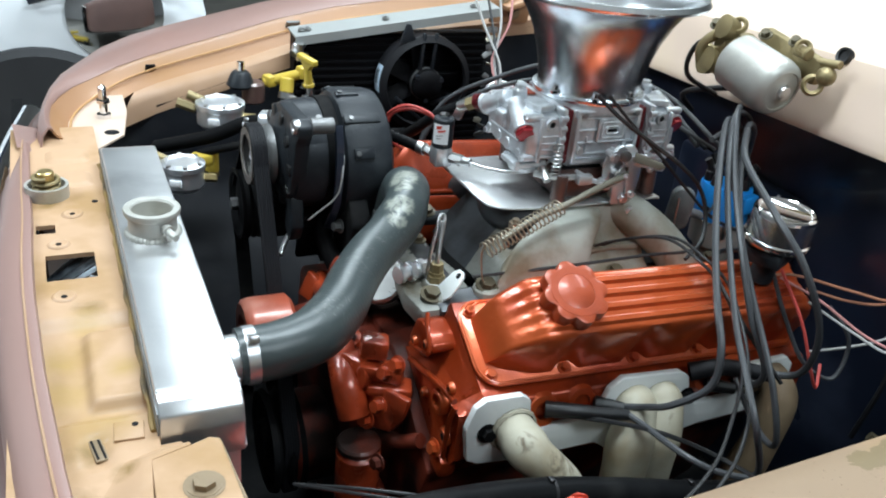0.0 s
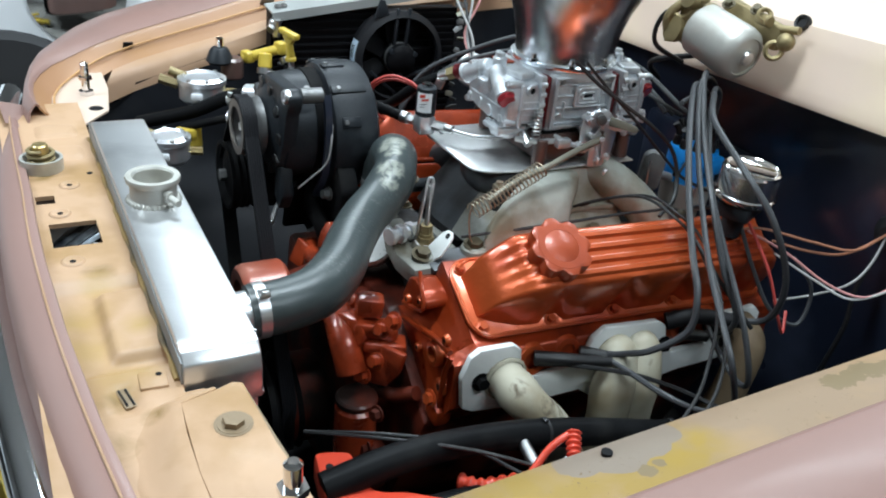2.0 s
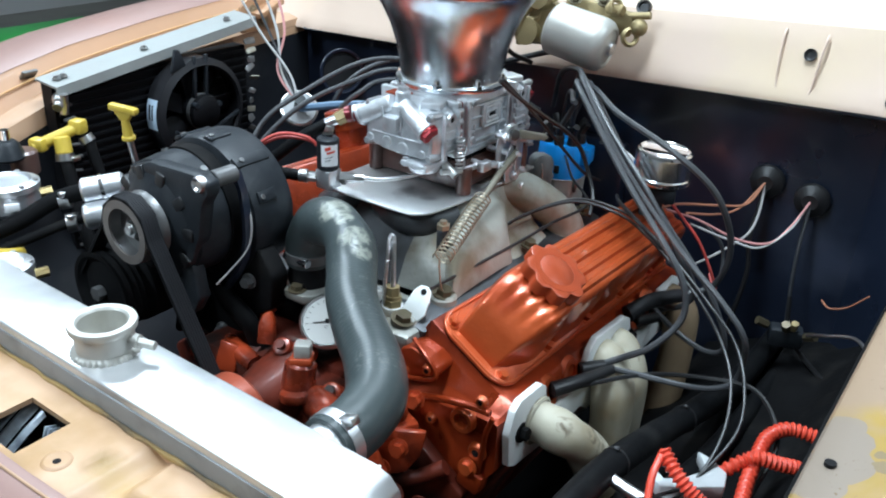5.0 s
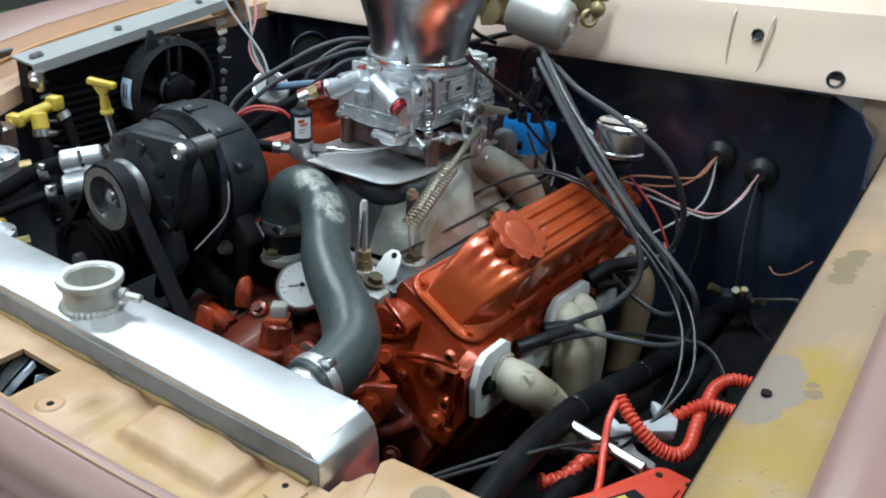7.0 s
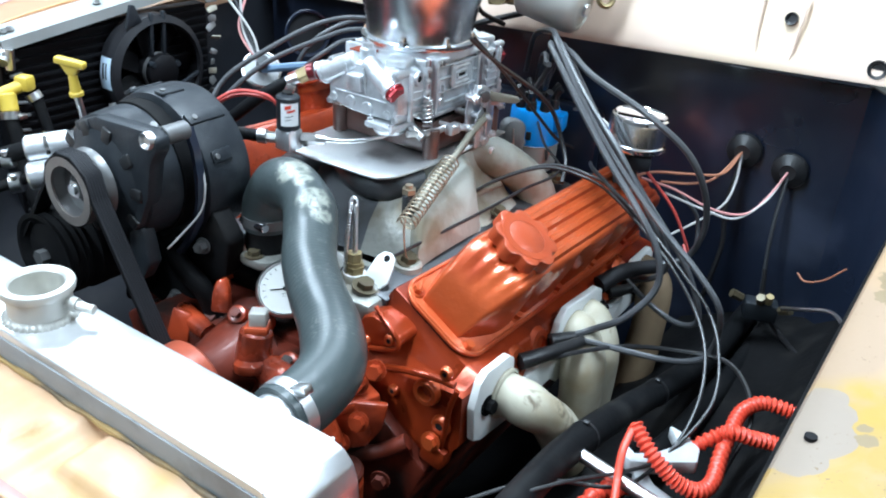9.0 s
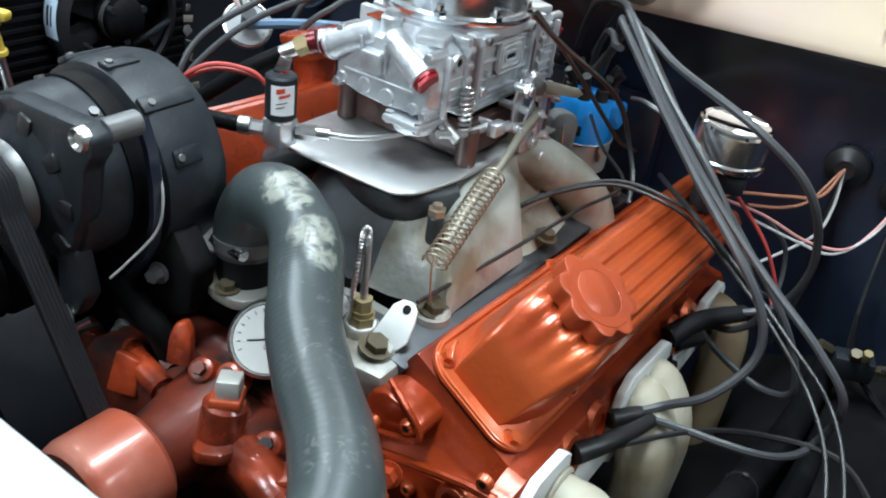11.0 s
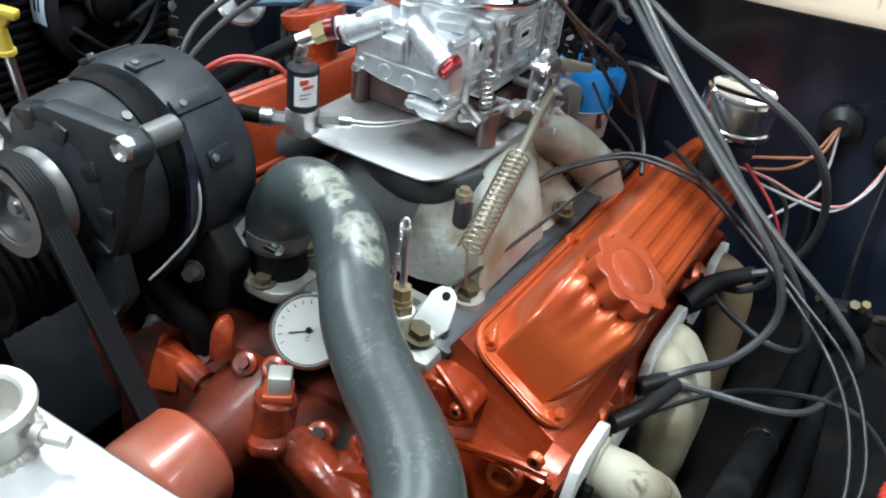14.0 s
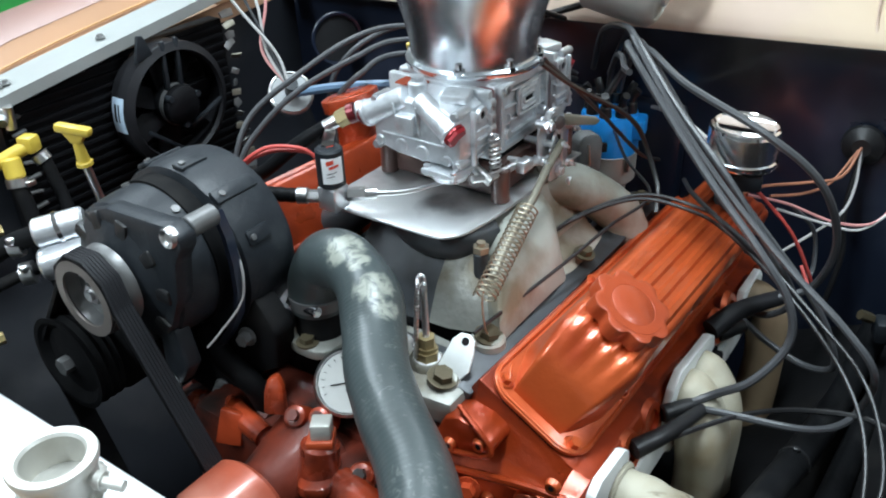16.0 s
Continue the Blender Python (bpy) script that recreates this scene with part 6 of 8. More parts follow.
def spacer():
    t = thing("carburettor_spacer", (0.645, 0.012, 0.962), "brown phenolic spacer block under the carburettor", "spacer")
    part("block", Mesh().box((0.648, 0.012, 0.988), (0.15, 0.155, 0.040), 0.006), BROWN, t)
    for x, y in ((0.572, -0.068), (0.572, 0.09), (0.722, -0.068), (0.722, 0.09)):
        part("corner_sleeve", Mesh().cyl((x, y, 0.967), (x, y, 1.007), 0.011, n=20, bev=0.001), BROWN, t)
    p = thing("heat_shield", (0.52, 0.02, 0.96), "plain mill aluminium sheet under the spacer", "metal plate")
    part("sheet", Mesh().prism([(0.735, 0.105), (0.490, 0.108), (0.470, 0.102), (0.4655, 0.088), (0.467, -0.045), (0.475, -0.064), (0.50, -0.076), (0.575, -0.084), (0.735, -0.085)], 0.003, pose(0, 0, 0.9655), 0.0008), PLATE, p)
    part("corner_hole", Mesh().cyl((0.488, 0.080, 0.9668), (0.488, 0.080, 0.9676), 0.0035, n=14), INK, p, "small dark hole")
    part("rolled_edge", Mesh().tube([(0.735, -0.085, 0.9655), (0.575, -0.084, 0.9655), (0.50, -0.076, 0.9655), (0.475, -0.064, 0.9655), (0.467, -0.045, 0.9655), (0.4655, 0.02, 0.9655), (0.4655, 0.088, 0.9655), (0.472, 0.102, 0.9655), (0.490, 0.108, 0.9655)], 0.0019, 8), PLATE, p, "bright rolled edge")


spacer()


def nitrous_solenoid():
    c = V(0.455, 0.078, 1.0)
    t = thing("solenoid_valve", c - V(0, 0, 0.02), "black solenoid valve with a white label and braided lines", "solenoid valve")
    part("coil_can", Mesh().cyl(c, c + V(0, 0, 0.045), 0.0155, n=28, bev=0.002), SATIN, t, "black can")
    part("top_nut", Mesh().cyl(c + V(0, 0, 0.045), c + V(0, 0, 0.05), 0.008, n=6), CHROME, t)
    lab = Mesh()
    a0 = radians(188)
    rows = [[c + V(0.0158 * math.cos(a0 + k * 0.17), 0.0158 * math.sin(a0 + k * 0.17), z) for k in range(10)] for z in (0.008, 0.038)]
    lab.loft(rows, 0.0003)
    part("label", lab, LABEL, t, "white label")
    for z, k0, k1, h, ink in ((0.0285, 2, 6, 0.0050, REDPLASTIC), (0.0235, 3, 8, 0.0030, REDPLASTIC), (0.0180, 2, 7, 0.0008, INK), (0.0140, 2, 6, 0.0008, INK)):
        rows = [[c + V(0.0162 * math.cos(a0 + k * 0.17), 0.0162 * math.sin(a0 + k * 0.17), zz + 0.0006 * k) for k in range(k0, k1)] for zz in (z, z + h)]
        part("label_bar", Mesh().loft(rows, 0.0002), ink, t)
    part("valve_body", Mesh().box(c - V(0, 0, 0.014), (0.026, 0.026, 0.028), 0.003).cyl(c - V(0, 0, 0.003), c + V(0, 0, 0.001), 0.0135), ZINC, t)
    f = Mesh()
    f.cyl(c + V(-0.010, 0.012, -0.013), c + V(-0.016, 0.024, -0.013), 0.0075, n=6)
    f.cyl(c + V(-0.016, 0.024, -0.013), c + V(-0.022, 0.034, -0.013), 0.0095, n=20)
    f.cyl(c + V(0.010, -0.012, -0.013), c + V(0.022, -0.028, -0.013), 0.008, n=6)
    f.cyl(c + V(0.022, -0.028, -0.013), c + V(0.03, -0.038, -0.013), 0.0065, n=16)
    part("fitting", f, STEEL, t)
    part("hard_line", Mesh().tube([c + V(0.028, -0.036, -0.013), c + V(0.05, -0.06, -0.015), c + V(0.085, -0.085, -0.012), c + V(0.115, -0.10, 0.0), c + V(0.13, -0.10, 0.015)], 0.0032, 10), STEEL, t)
    part("feed_hose", Mesh().tube([c + V(-0.021, 0.032, -0.013), c + V(-0.045, 0.075, -0.010), c + V(-0.06, 0.12, -0.016), c + V(-0.04, 0.20, -0.05), c + V(0.05, 0.27, -0.08)], lambda f: 0.0082 + 0.0003 * math.sin(f * 900), 14, 40), HOSEBLACK, t, "ribbed black braided hose")
    for k in (0.0, 0.006):
        part("red_lead", Mesh().tube([c + V(0.0, 0.015, 0.025), c + V(-0.005 - k, 0.03, 0.035 + k), c + V(-0.03 - k, 0.06, 0.038 + k), c + V(-0.05 - k, 0.085, 0.02), c + V(-0.045, 0.10, -0.02), c + V(0.0, 0.13, -0.06)], 0.0024, 8), REDWIRE, t)


nitrous_solenoid()


def distributor():
    c = V(0.893, -0.052, 0.893)
    t = thing("distributor", c - V(0, 0, 0.06), "bright blue distributor cap on a grey housing", "distributor")
    part("housing", Mesh().lathe([(0.025, -0.08), (0.03, -0.04), (0.041, -0.03), (0.042, 0.010), (0.044, 0.012), (0.038, 0.014)], c, n=36), MOTORGREY, t)
    part("clip", Mesh().box(c + V(-0.020, -0.040, 0.002), (0.008, 0.005, 0.022), 0.0015, (0, 0, 25)), STEEL, t)
    cap = Mesh().lathe([(0.042, 0.0), (0.0425, 0.002), (0.0415, 0.030), (0.0405, 0.052), (0.038, 0.057), (0.020, 0.059), (0.0, 0.059)], c + V(0, 0, 0.012), (0, 0, 1), 64, lambda f: 1 - 0.022 * max(0.0, math.cos(f * math.tau * 8)) ** 24)
    shell = part("cap", cap, BLUE, t, "bright blue plastic cap")
    part("coil_cover", Mesh().box(c + V(0.006, -0.036, 0.050), (0.036, 0.030, 0.030), 0.005, (0, 0, 12)), BLUE, shell)
    part("cap_notch", Mesh().box(c + V(-0.040, -0.012, 0.030), (0.006, 0.009, 0.014), 0.002, (0, 0, 16)), INK, shell)
    body = part("vacuum_can", Mesh().prism(rounded(-0.018, 0.018, -0.032, 0.032, 0.015, 6), 0.030, pose(0.800, -0.062, 0.932, 82, 6, -40), 0.005), WORNALLOY, t, "dull grey vacuum canister")
    part("can_clip", Mesh().tube([(0.783, -0.074, 0.955), (0.781, -0.077, 0.932), (0.783, -0.076, 0.912)], 0.0016, 8), STEEL, body)
    part("vacuum_arm", Mesh().tube([(0.81, -0.060, 0.925), (0.84, -0.056, 0.915), (0.865, -0.052, 0.905)], 0.007, 10), DULLALLOY, t)
    for k in range(8):
        a = math.tau * k / 8 + 0.2
        d = V(math.cos(a), math.sin(a), 0)
        p = c + d * 0.029 + V(0, 0, 0.069)
        boot = Mesh().cyl(p, p + V(0, 0, 0.016), 0.0088, 0.0078, 14, 0.001).tube([p + V(0, 0, 0.014), p + V(0, 0, 0.024) + d * 0.002, p + V(0, 0, 0.034) + d * 0.009], 0.0058, 10)
        part("boot", boot, WIRE_BLACK, t, "black wire boot")


distributor()


# ---- accessories ----
def alternator():
    c = V(0.222, 0.168, 0.968)
    t = thing("alternator", c - V(0, 0, 0.09), "satin black high-output alternator with a ribbed pulley", "alternator")
    X = (1, 0, 0)
    part("front_housing", Mesh().lathe([(0.0, 0.0), (0.03, 0.0), (0.05, 0.008), (0.066, 0.014), (0.077, 0.024), (0.080, 0.05), (0.080, 0.078), (0.0, 0.078)], c, X, 56), SATIN, t)
    part("stator_ring", Mesh().lathe([(0.077, 0.0), (0.0825, 0.001), (0.0825, 0.022), (0.077, 0.024)], c + V(0.066, 0, 0), X, 56), DULLBLACK, t)
    part("rear_housing", Mesh().lathe([(0.086, 0.0), (0.096, 0.003), (0.0990, 0.012), (0.0990, 0.056), (0.0955, 0.068), (0.086, 0.074), (0.0, 0.076)], c + V(0.086, -0.005, -0.006), X, 72, lambda f: 1 - 0.010 * max(0.0, math.cos(f * math.tau * 6)) ** 6), SATIN, t)
    drum = c + V(0.086, -0.005, -0.006)
    for a, x, w in ((62, 0.028, 0.050), (96, 0.022, 0.034), (128, 0.030, 0.054), (158, 0.026, 0.030), (28, 0.028, 0.046)):
        d = V(0, math.cos(radians(a)), math.sin(radians(a)))
        part("drum_lug", Mesh().box(drum + d * 0.0985 + V(x, 0, 0), (w, 0.016, 0.006), 0.0022, (a - 90, 0, 0)), SATIN, t)
        part("drum_screw", Mesh().cyl(drum + d * 0.100 + V(x - w * 0.3, 0, 0), drum + d * 0.1035 + V(x - w * 0.3, 0, 0), 0.0036, n=12, bev=0.0005), PULLEYGREY, t)
    for k in range(10):
        a = math.tau * k / 10
        d = V(0, math.cos(a), math.sin(a))
        vents = Mesh().box(c + d * 0.058 + V(0.0158, 0, 0), (0.012, 0.016, 0.03), 0.003, (math.degrees(a) - 90, 0, 0))
        part("vent_slot", vents, WIRE_BLACK, t, "dark cooling slot")
    ear = Mesh()
    face = Matrix(((0, 0, 1, 0), (-1, 0, 0, 0), (0, 1, 0, 0), (0, 0, 0, 1)))
    ear.prism([(-0.045, 0.062), (0.0, 0.079), (0.06, 0.082), (0.09, 0.084), (0.105, 0.076), (0.104, 0.062), (0.092, 0.045), (0.082, 0.0), (0.06, -0.045), (0.035, -0.05), (0.045, 0.0), (0.03, 0.035), (0.0, 0.048), (-0.03, 0.045)], 0.022, Matrix.Translation(c + V(0.024, 0, 0)) @ face, 0.004)
    ear.prism([(0.035, -0.05), (0.06, -0.045), (0.07, -0.09), (0.05, -0.12), (0.03, -0.1)], 0.02, Matrix.Translation(c + V(0.026, 0, 0)) @ face, 0.004)
    part("mount_ear", ear, SATIN, t)
    part("mount_bolt", Mesh().lathe([(0.005, 0), (0.0055, 0.001), (0.009, 0.003), (0.0105, 0), (0.0105, -0.006)], c + V(0.012, -0.092, 0.0735), (-1, 0, 0), 22), STEEL, t, "pale bushing of the mount")
    part("spacer_sleeve", Mesh().cyl(c + V(0.034, -0.092, 0.0735), c + V(0.066, -0.092, 0.0735), 0.011, n=22, bev=0.001), PULLEYGREY, t, "worn steel spacer sleeve")
    part("pulley", Mesh().lathe([(0.012, -0.004), (0.017, -0.012), (0.03, -0.012), (0.034, -0.024), (0.041, -0.026), (0.043, -0.022), (0.040, -0.02), (0.043, -0.016), (0.040, -0.012), (0.043, -0.008), (0.040, -0.004), (0.043, 0.0), (0.044, 0.006), (0.0, 0.01)], c + V(-0.004, 0, 0), X, 48), PULLEYGREY, t, "worn ribbed steel pulley")
    part("pulley_face", Mesh().lathe([(0.030, 0.0), (0.0405, 0.0), (0.0415, -0.002), (0.0305, -0.002), (0.030, 0.0)], c + V(-0.0315, 0, 0), X, 48), WORNRIM, t, "worn pale rim of the pulley")
    part("shaft_nut", Mesh().cyl(c + V(-0.004, 0, 0), c + V(-0.024, 0, 0), 0.011, n=6).cyl(c + V(-0.02, 0, 0), c + V(-0.028, 0, 0), 0.006, n=14), STEEL, t)
    for p in ((0.06, -0.042, 0.066), (0.10, -0.038, 0.078), (0.14, -0.045, 0.072), (0.06, 0.03, 0.073)):
        part("screw", Mesh().cyl(c + V(*p), c + V(p[0], p[1] * 1.05, p[2] * 1.05), 0.0045, n=10), PULLEYGREY, t)
    br = Mesh()
    br.loft([[c + V(x, y * k, z * k) for x, k in ((0.070, 1.0), (0.071, 1.05), (0.081, 1.055), (0.083, 1.0))] for y, z in ((-0.083, 0.068), (-0.092, 0.045), (-0.096, 0.015), (-0.095, -0.015), (-0.088, -0.045), (-0.072, -0.072), (-0.05, -0.10))], 0.002)
    part("bracket", br, BLACK, t, "gloss black strap round the housing")
    part("lead", Mesh().tube([c + V(0.082, -0.096, 0.03), c + V(0.078, -0.104, 0.0), c + V(0.072, -0.10, -0.03), c + V(0.05, -0.085, -0.06), c + V(0.04, -0.075, -0.075)], 0.0013, 6), WHITEWIRE, t, "thin pale lead")
    low = part("lower_bracket", Mesh().prism([(-0.03, -0.05), (0.06, -0.06), (0.098, -0.035), (0.125, -0.07), (0.118, -0.12), (0.07, -0.15), (0.03, -0.22), (-0.06, -0.2), (-0.07, -0.1)], 0.03, Matrix.Translation(c + V(0.105, 0, 0)) @ face, 0.006), DULLBLACK, t, "black cast mounting bracket")
    part("bracket_arm", Mesh().tube([c + V(0.085, -0.02, -0.10), c + V(0.07, -0.055, -0.115), c + V(0.075, -0.09, -0.14), c + V(0.085, -0.10, -0.18)], 0.013, 12), DULLBLACK, low)
    part("bracket_rib", Mesh().box(c + V(0.075, 0.02, -0.14), (0.05, 0.012, 0.11), 0.005, (15, 0, 0)), DULLBLACK, low)
    for p in ((0.085, -0.085, -0.085), (0.085, -0.04, -0.125), (0.085, 0.03, -0.10), (0.088, -0.02, -0.185)):
        part("bolt", Mesh().bolt(c + V(*p), (-1, -0.2, 0.1), 0.0075, 0.012), PULLEYGREY, low)
    part("support_tube", Mesh().tube([c + V(0.06, 0.0, -0.10), c + V(0.02, -0.04, -0.115), c + V(0.0, -0.07, -0.13)], 0.004, 8), STEEL, low)
    return c


ALT = alternator()


def belt_drive():
    i = thing("idler_pulley", (0.2, 0.235, 0.80), "black grooved accessory pulley", "pulley")
    part("wheel", Mesh().lathe([(0.0, -0.004), (0.012, -0.01), (0.04, -0.004), (0.05, -0.012), (0.056, -0.012), (0.053, -0.006), (0.056, 0.0), (0.053, 0.005), (0.056, 0.01), (0.053, 0.014), (0.056, 0.018), (0.0, 0.02)], (0.198, 0.235, 0.862), (1, 0, 0), 44), DULLBLACK, i)
    part("hub_bolt", Mesh().cyl((0.19, 0.235, 0.862), (0.178, 0.235, 0.862), 0.01, n=6), PULLEYGREY, i)
    part("compressor_body", Mesh().cyl((0.22, 0.235, 0.862), (0.36, 0.235, 0.862), 0.058, n=32, bev=0.01), DULLBLACK, i, "gloss black body")
    b = Mesh()
    x0, w = 0.200, 0.011
    cy, cz = ALT.y, ALT.z
    a = [(cy - 0.045, cz + 0.0), (cy - 0.036, cz + 0.028), (cy - 0.012, cz + 0.044), (cy + 0.015, cz + 0.043), (cy + 0.038, cz + 0.024), (cy + 0.046, cz)]
    loop = a + [(0.292, 0.862), (0.28, 0.82), (0.2, 0.62), (0.04, 0.50), (-0.06, 0.53), (-0.07, 0.62)]
    rows = [[(x0 - w, y, z) for y, z in loop], [(x0 + w, y, z) for y, z in loop]]
    b.loft([list(r) for r in zip(*rows)] + [[rows[0][0], rows[1][0]]], 0.004)
    belt = thing("serpentine_belt", (x0, 0.1, 0.5), "black ribbed rubber drive belt", "belt")
    part("belt_back", b, DULLBLACK, belt)
    for k in range(6):
        x = x0 - w + 0.0026 + k * 0.0034
        part("rib", Mesh().tube([(x, y, z) for y, z in loop + loop[:1]], 0.0024, 6, smooth=False), MATTBLACK, belt)


belt_drive()


def condenser():
    t = thing("oil_cooler", (0.57, 0.56, 0.62), "black finned cooler under an aluminium angle", "cooler")
    part("core", Mesh().box((0.58, 0.625, 0.83), (0.41, 0.03, 0.40)), FINBLACK, t)
    for k in range(26):
        part("fin_tube", Mesh().box((0.58, 0.607, 0.65 + 0.0148 * k), (0.40, 0.006, 0.005)), FINBLACK, t)
    rng = random.Random(4)
    for k in range(16):
        part("fin_end", Mesh().box((0.392 + rng.uniform(-0.004, 0.006), 0.602, 0.655 + 0.0225 * k), (0.020, 0.008, 0.004), 0.001, (rng.uniform(-14, 14), rng.uniform(-12, 12), 0)), PULLEYGREY, t, "worn end of a cooler fin")
    part("top_angle", Mesh().loft([[(x, 0.588, 1.012 + 0.13 * (x - 0.37)), (x, 0.589, 1.029 + 0.13 * (x - 0.37)), (x, 0.65, 1.033 + 0.13 * (x - 0.37))] for x in (0.372, 0.5, 0.65, 0.80)], 0.004), DULLPLATE, t, "bare aluminium angle")
    for x in (0.39, 0.402, 0.56, 0.75):
        part("screw", Mesh().bolt((x, 0.615, 1.033 + 0.13 * (x - 0.37)), r=0.005, h=0.005), STEEL, t)
    part("end_fitting", Mesh().ball((0.378, 0.595, 1.008), 0.012).cyl((0.366, 0.585, 0.998), (0.39, 0.605, 1.013), 0.008).cyl((0.38, 0.585, 1.018), (0.38, 0.59, 0.985), 0.007), STEEL, t)
    f = thing("cooling_fan", (0.57, 0.5, 0.83), "black electric fan with a round shroud on the cooler", "fan")
    c, ax = V(0.636, 0.60, 0.938), (0, -1, 0)
    part("shroud", Mesh().lathe([(0.09, 0.0), (0.098, 0.0), (0.098, 0.035), (0.086, 0.042), (0.083, 0.036), (0.088, 0.03), (0.09, 0.0)], c, ax, 56), MATTBLACK, f)
    for dx, lean, zz in ((-0.013, 4, 0.066), (0.013, 4, 0.066), (-0.035, 130, -0.05), (0.05, -110, -0.03)):
        part("strut", Mesh().box(c + V(dx, -0.036, zz), (0.007, 0.008, 0.075), 0.002, (0, lean, 0)), SATIN, f)
    for k in range(7):
        a = math.tau * k / 7
        part("blade", Mesh().box(c + V(math.cos(a) * 0.058, -0.012, math.sin(a) * 0.058), (0.055, 0.003, 0.036), 0.001, (25, -math.degrees(a), 0)), FINBLACK, f)
    part("motor", Mesh().lathe([(0.0, 0.055), (0.022, 0.055), (0.031, 0.048), (0.032, 0.0), (0.0, 0.0)], c, ax, 36), FINBLACK, f)
    part("motor_ring", Mesh().lathe([(0.0325, 0.0), (0.0335, 0.0), (0.0335, 0.008), (0.0325, 0.008), (0.0325, 0.0)], c + V(0, -0.03, 0), ax, 30), PULLEYGREY, f)
    for k in range(3):
        a = math.tau * k / 3 + 0.4
        part("motor_lug", Mesh().cyl(c + V(0.03 * math.cos(a), -0.04, 0.03 * math.sin(a)), c + V(0.03 * math.cos(a), -0.053, 0.03 * math.sin(a)), 0.005, n=10), SATIN, f)
    part("hanger", Mesh().prism([(-0.018, -0.02), (0.016, -0.012), (0.004, 0.018), (-0.006, 0.02)], 0.006, pose(c.x - 0.045, 0.565, c.z + 0.102, 90, 0, 0), 0.002), SATIN, f)
    lab = [[c + V(0.0985 * math.cos(a), -0.004 - yy, 0.0985 * math.sin(a)) for a in [radians(158 + k * 4) for k in range(9)]] for yy in (0.0, 0.026)]
    part("label", Mesh().loft(lab, 0.0004), LABELBLUE, f, "pale blue paper label")
    for y0, y1 in ((0.006, 0.010), (0.014, 0.017)):
        bar = [[c + V(0.0992 * math.cos(a), -0.004 - yy, 0.0992 * math.sin(a)) for a in [radians(164 + k * 4) for k in range(5)]] for yy in (y0, y1)]
        part("label_bar", Mesh().loft(bar, 0.0002), INK, f)


condenser()


def wiper_motor():
    c = V(0.88, -0.072, 1.138)
    t = thing("wiper_motor", c - V(0, 0, 0.04), "dull silver wiper motor on a gold plated bracket", "wiper motor")
    ax = V(0.05, -0.97, -0.18)
    part("can", Mesh().lathe([(0.0, -0.055), (0.036, -0.055), (0.041, -0.05), (0.042, 0.028), (0.040, 0.038), (0.034, 0.045), (0.029, 0.0465), (0.028, 0.0445), (0.016, 0.0455), (0.013, 0.048), (0.0, 0.048)], c, ax, 48), MOTORGREY, t)
    part("end_boss", Mesh().lathe([(0, 0.054), (0.01, 0.053), (0.012, 0.046), (0.012, 0.04)], c, ax, 22), STEEL, t)
    g = Mesh().box(c + V(0.01, 0.075, 0.012), (0.06, 0.05, 0.07), 0.014, (0, 10, 15))
    g.box(c + V(0.05, 0.0, 0.03), (0.02, 0.12, 0.04), 0.008, (10, 0, 4))
    g.cyl(c + V(0.035, -0.02, 0.045), c + V(0.03, -0.05, 0.045), 0.009, n=14, bev=0.002)
    g.cyl(c + V(0.05, -0.05, 0.035), c + V(0.055, -0.085, 0.04), 0.006, n=12)
    g.ball(c + V(0.05, -0.07, 0.02), 0.014)
    g.lathe([(0.010, 0), (0.020, 0), (0.022, 0.012), (0.010, 0.014)], c + V(-0.02, 0.085, 0.0), (-1, 0.1, 0.2), 20)
    g.lathe([(0.008, 0), (0.016, 0), (0.018, 0.02), (0.008, 0.022)], c + V(-0.005, 0.07, 0.05), (-1, 0.1, 0.3), 20)
    g.tube([c + V(-0.02, 0.10, -0.02), c + V(-0.03, 0.10, 0.02), c + V(0.0, 0.075, 0.06)], 0.008, 10)
    part("gear_case", g, BRONZE, t, "gold plated gear case and bracket")
    for p, d, r in (((-0.015, 0.085, 0.03), (-0.8, -0.3, 0.4), 0.017), ((-0.005, 0.06, 0.058), (-0.7, -0.4, 0.5), 0.013), ((0.03, -0.035, 0.05), (-0.5, -0.6, 0.5), 0.012), ((0.04, -0.06, 0.005), (-0.6, -0.7, 0.2), 0.015)):
        part("pivot_ring", Mesh().lathe([(r * 0.55, 0), (r, 0), (r * 1.05, 0.004), (r * 0.8, 0.008), (r * 0.55, 0.006), (r * 0.55, 0)], c + V(*p), d, 24), BRONZE, t)
    for p in ((0.02, 0.03, 0.052), (0.04, -0.01, 0.052), (-0.012, 0.10, 0.05)):
        part("bolt", Mesh().bolt(c + V(*p), (-0.5, -0.2, 0.8), 0.007, 0.009), PLATEDBOLT, t)
    part("feed_lead", Mesh().tube([c + V(0.0, 0.07, 0.04), c + V(-0.03, 0.11, 0.02), c + V(-0.03, 0.12, -0.03), c + V(0.02, 0.10, -0.06)], 0.004, 8), WIRE_BLACK, t)


wiper_motor()


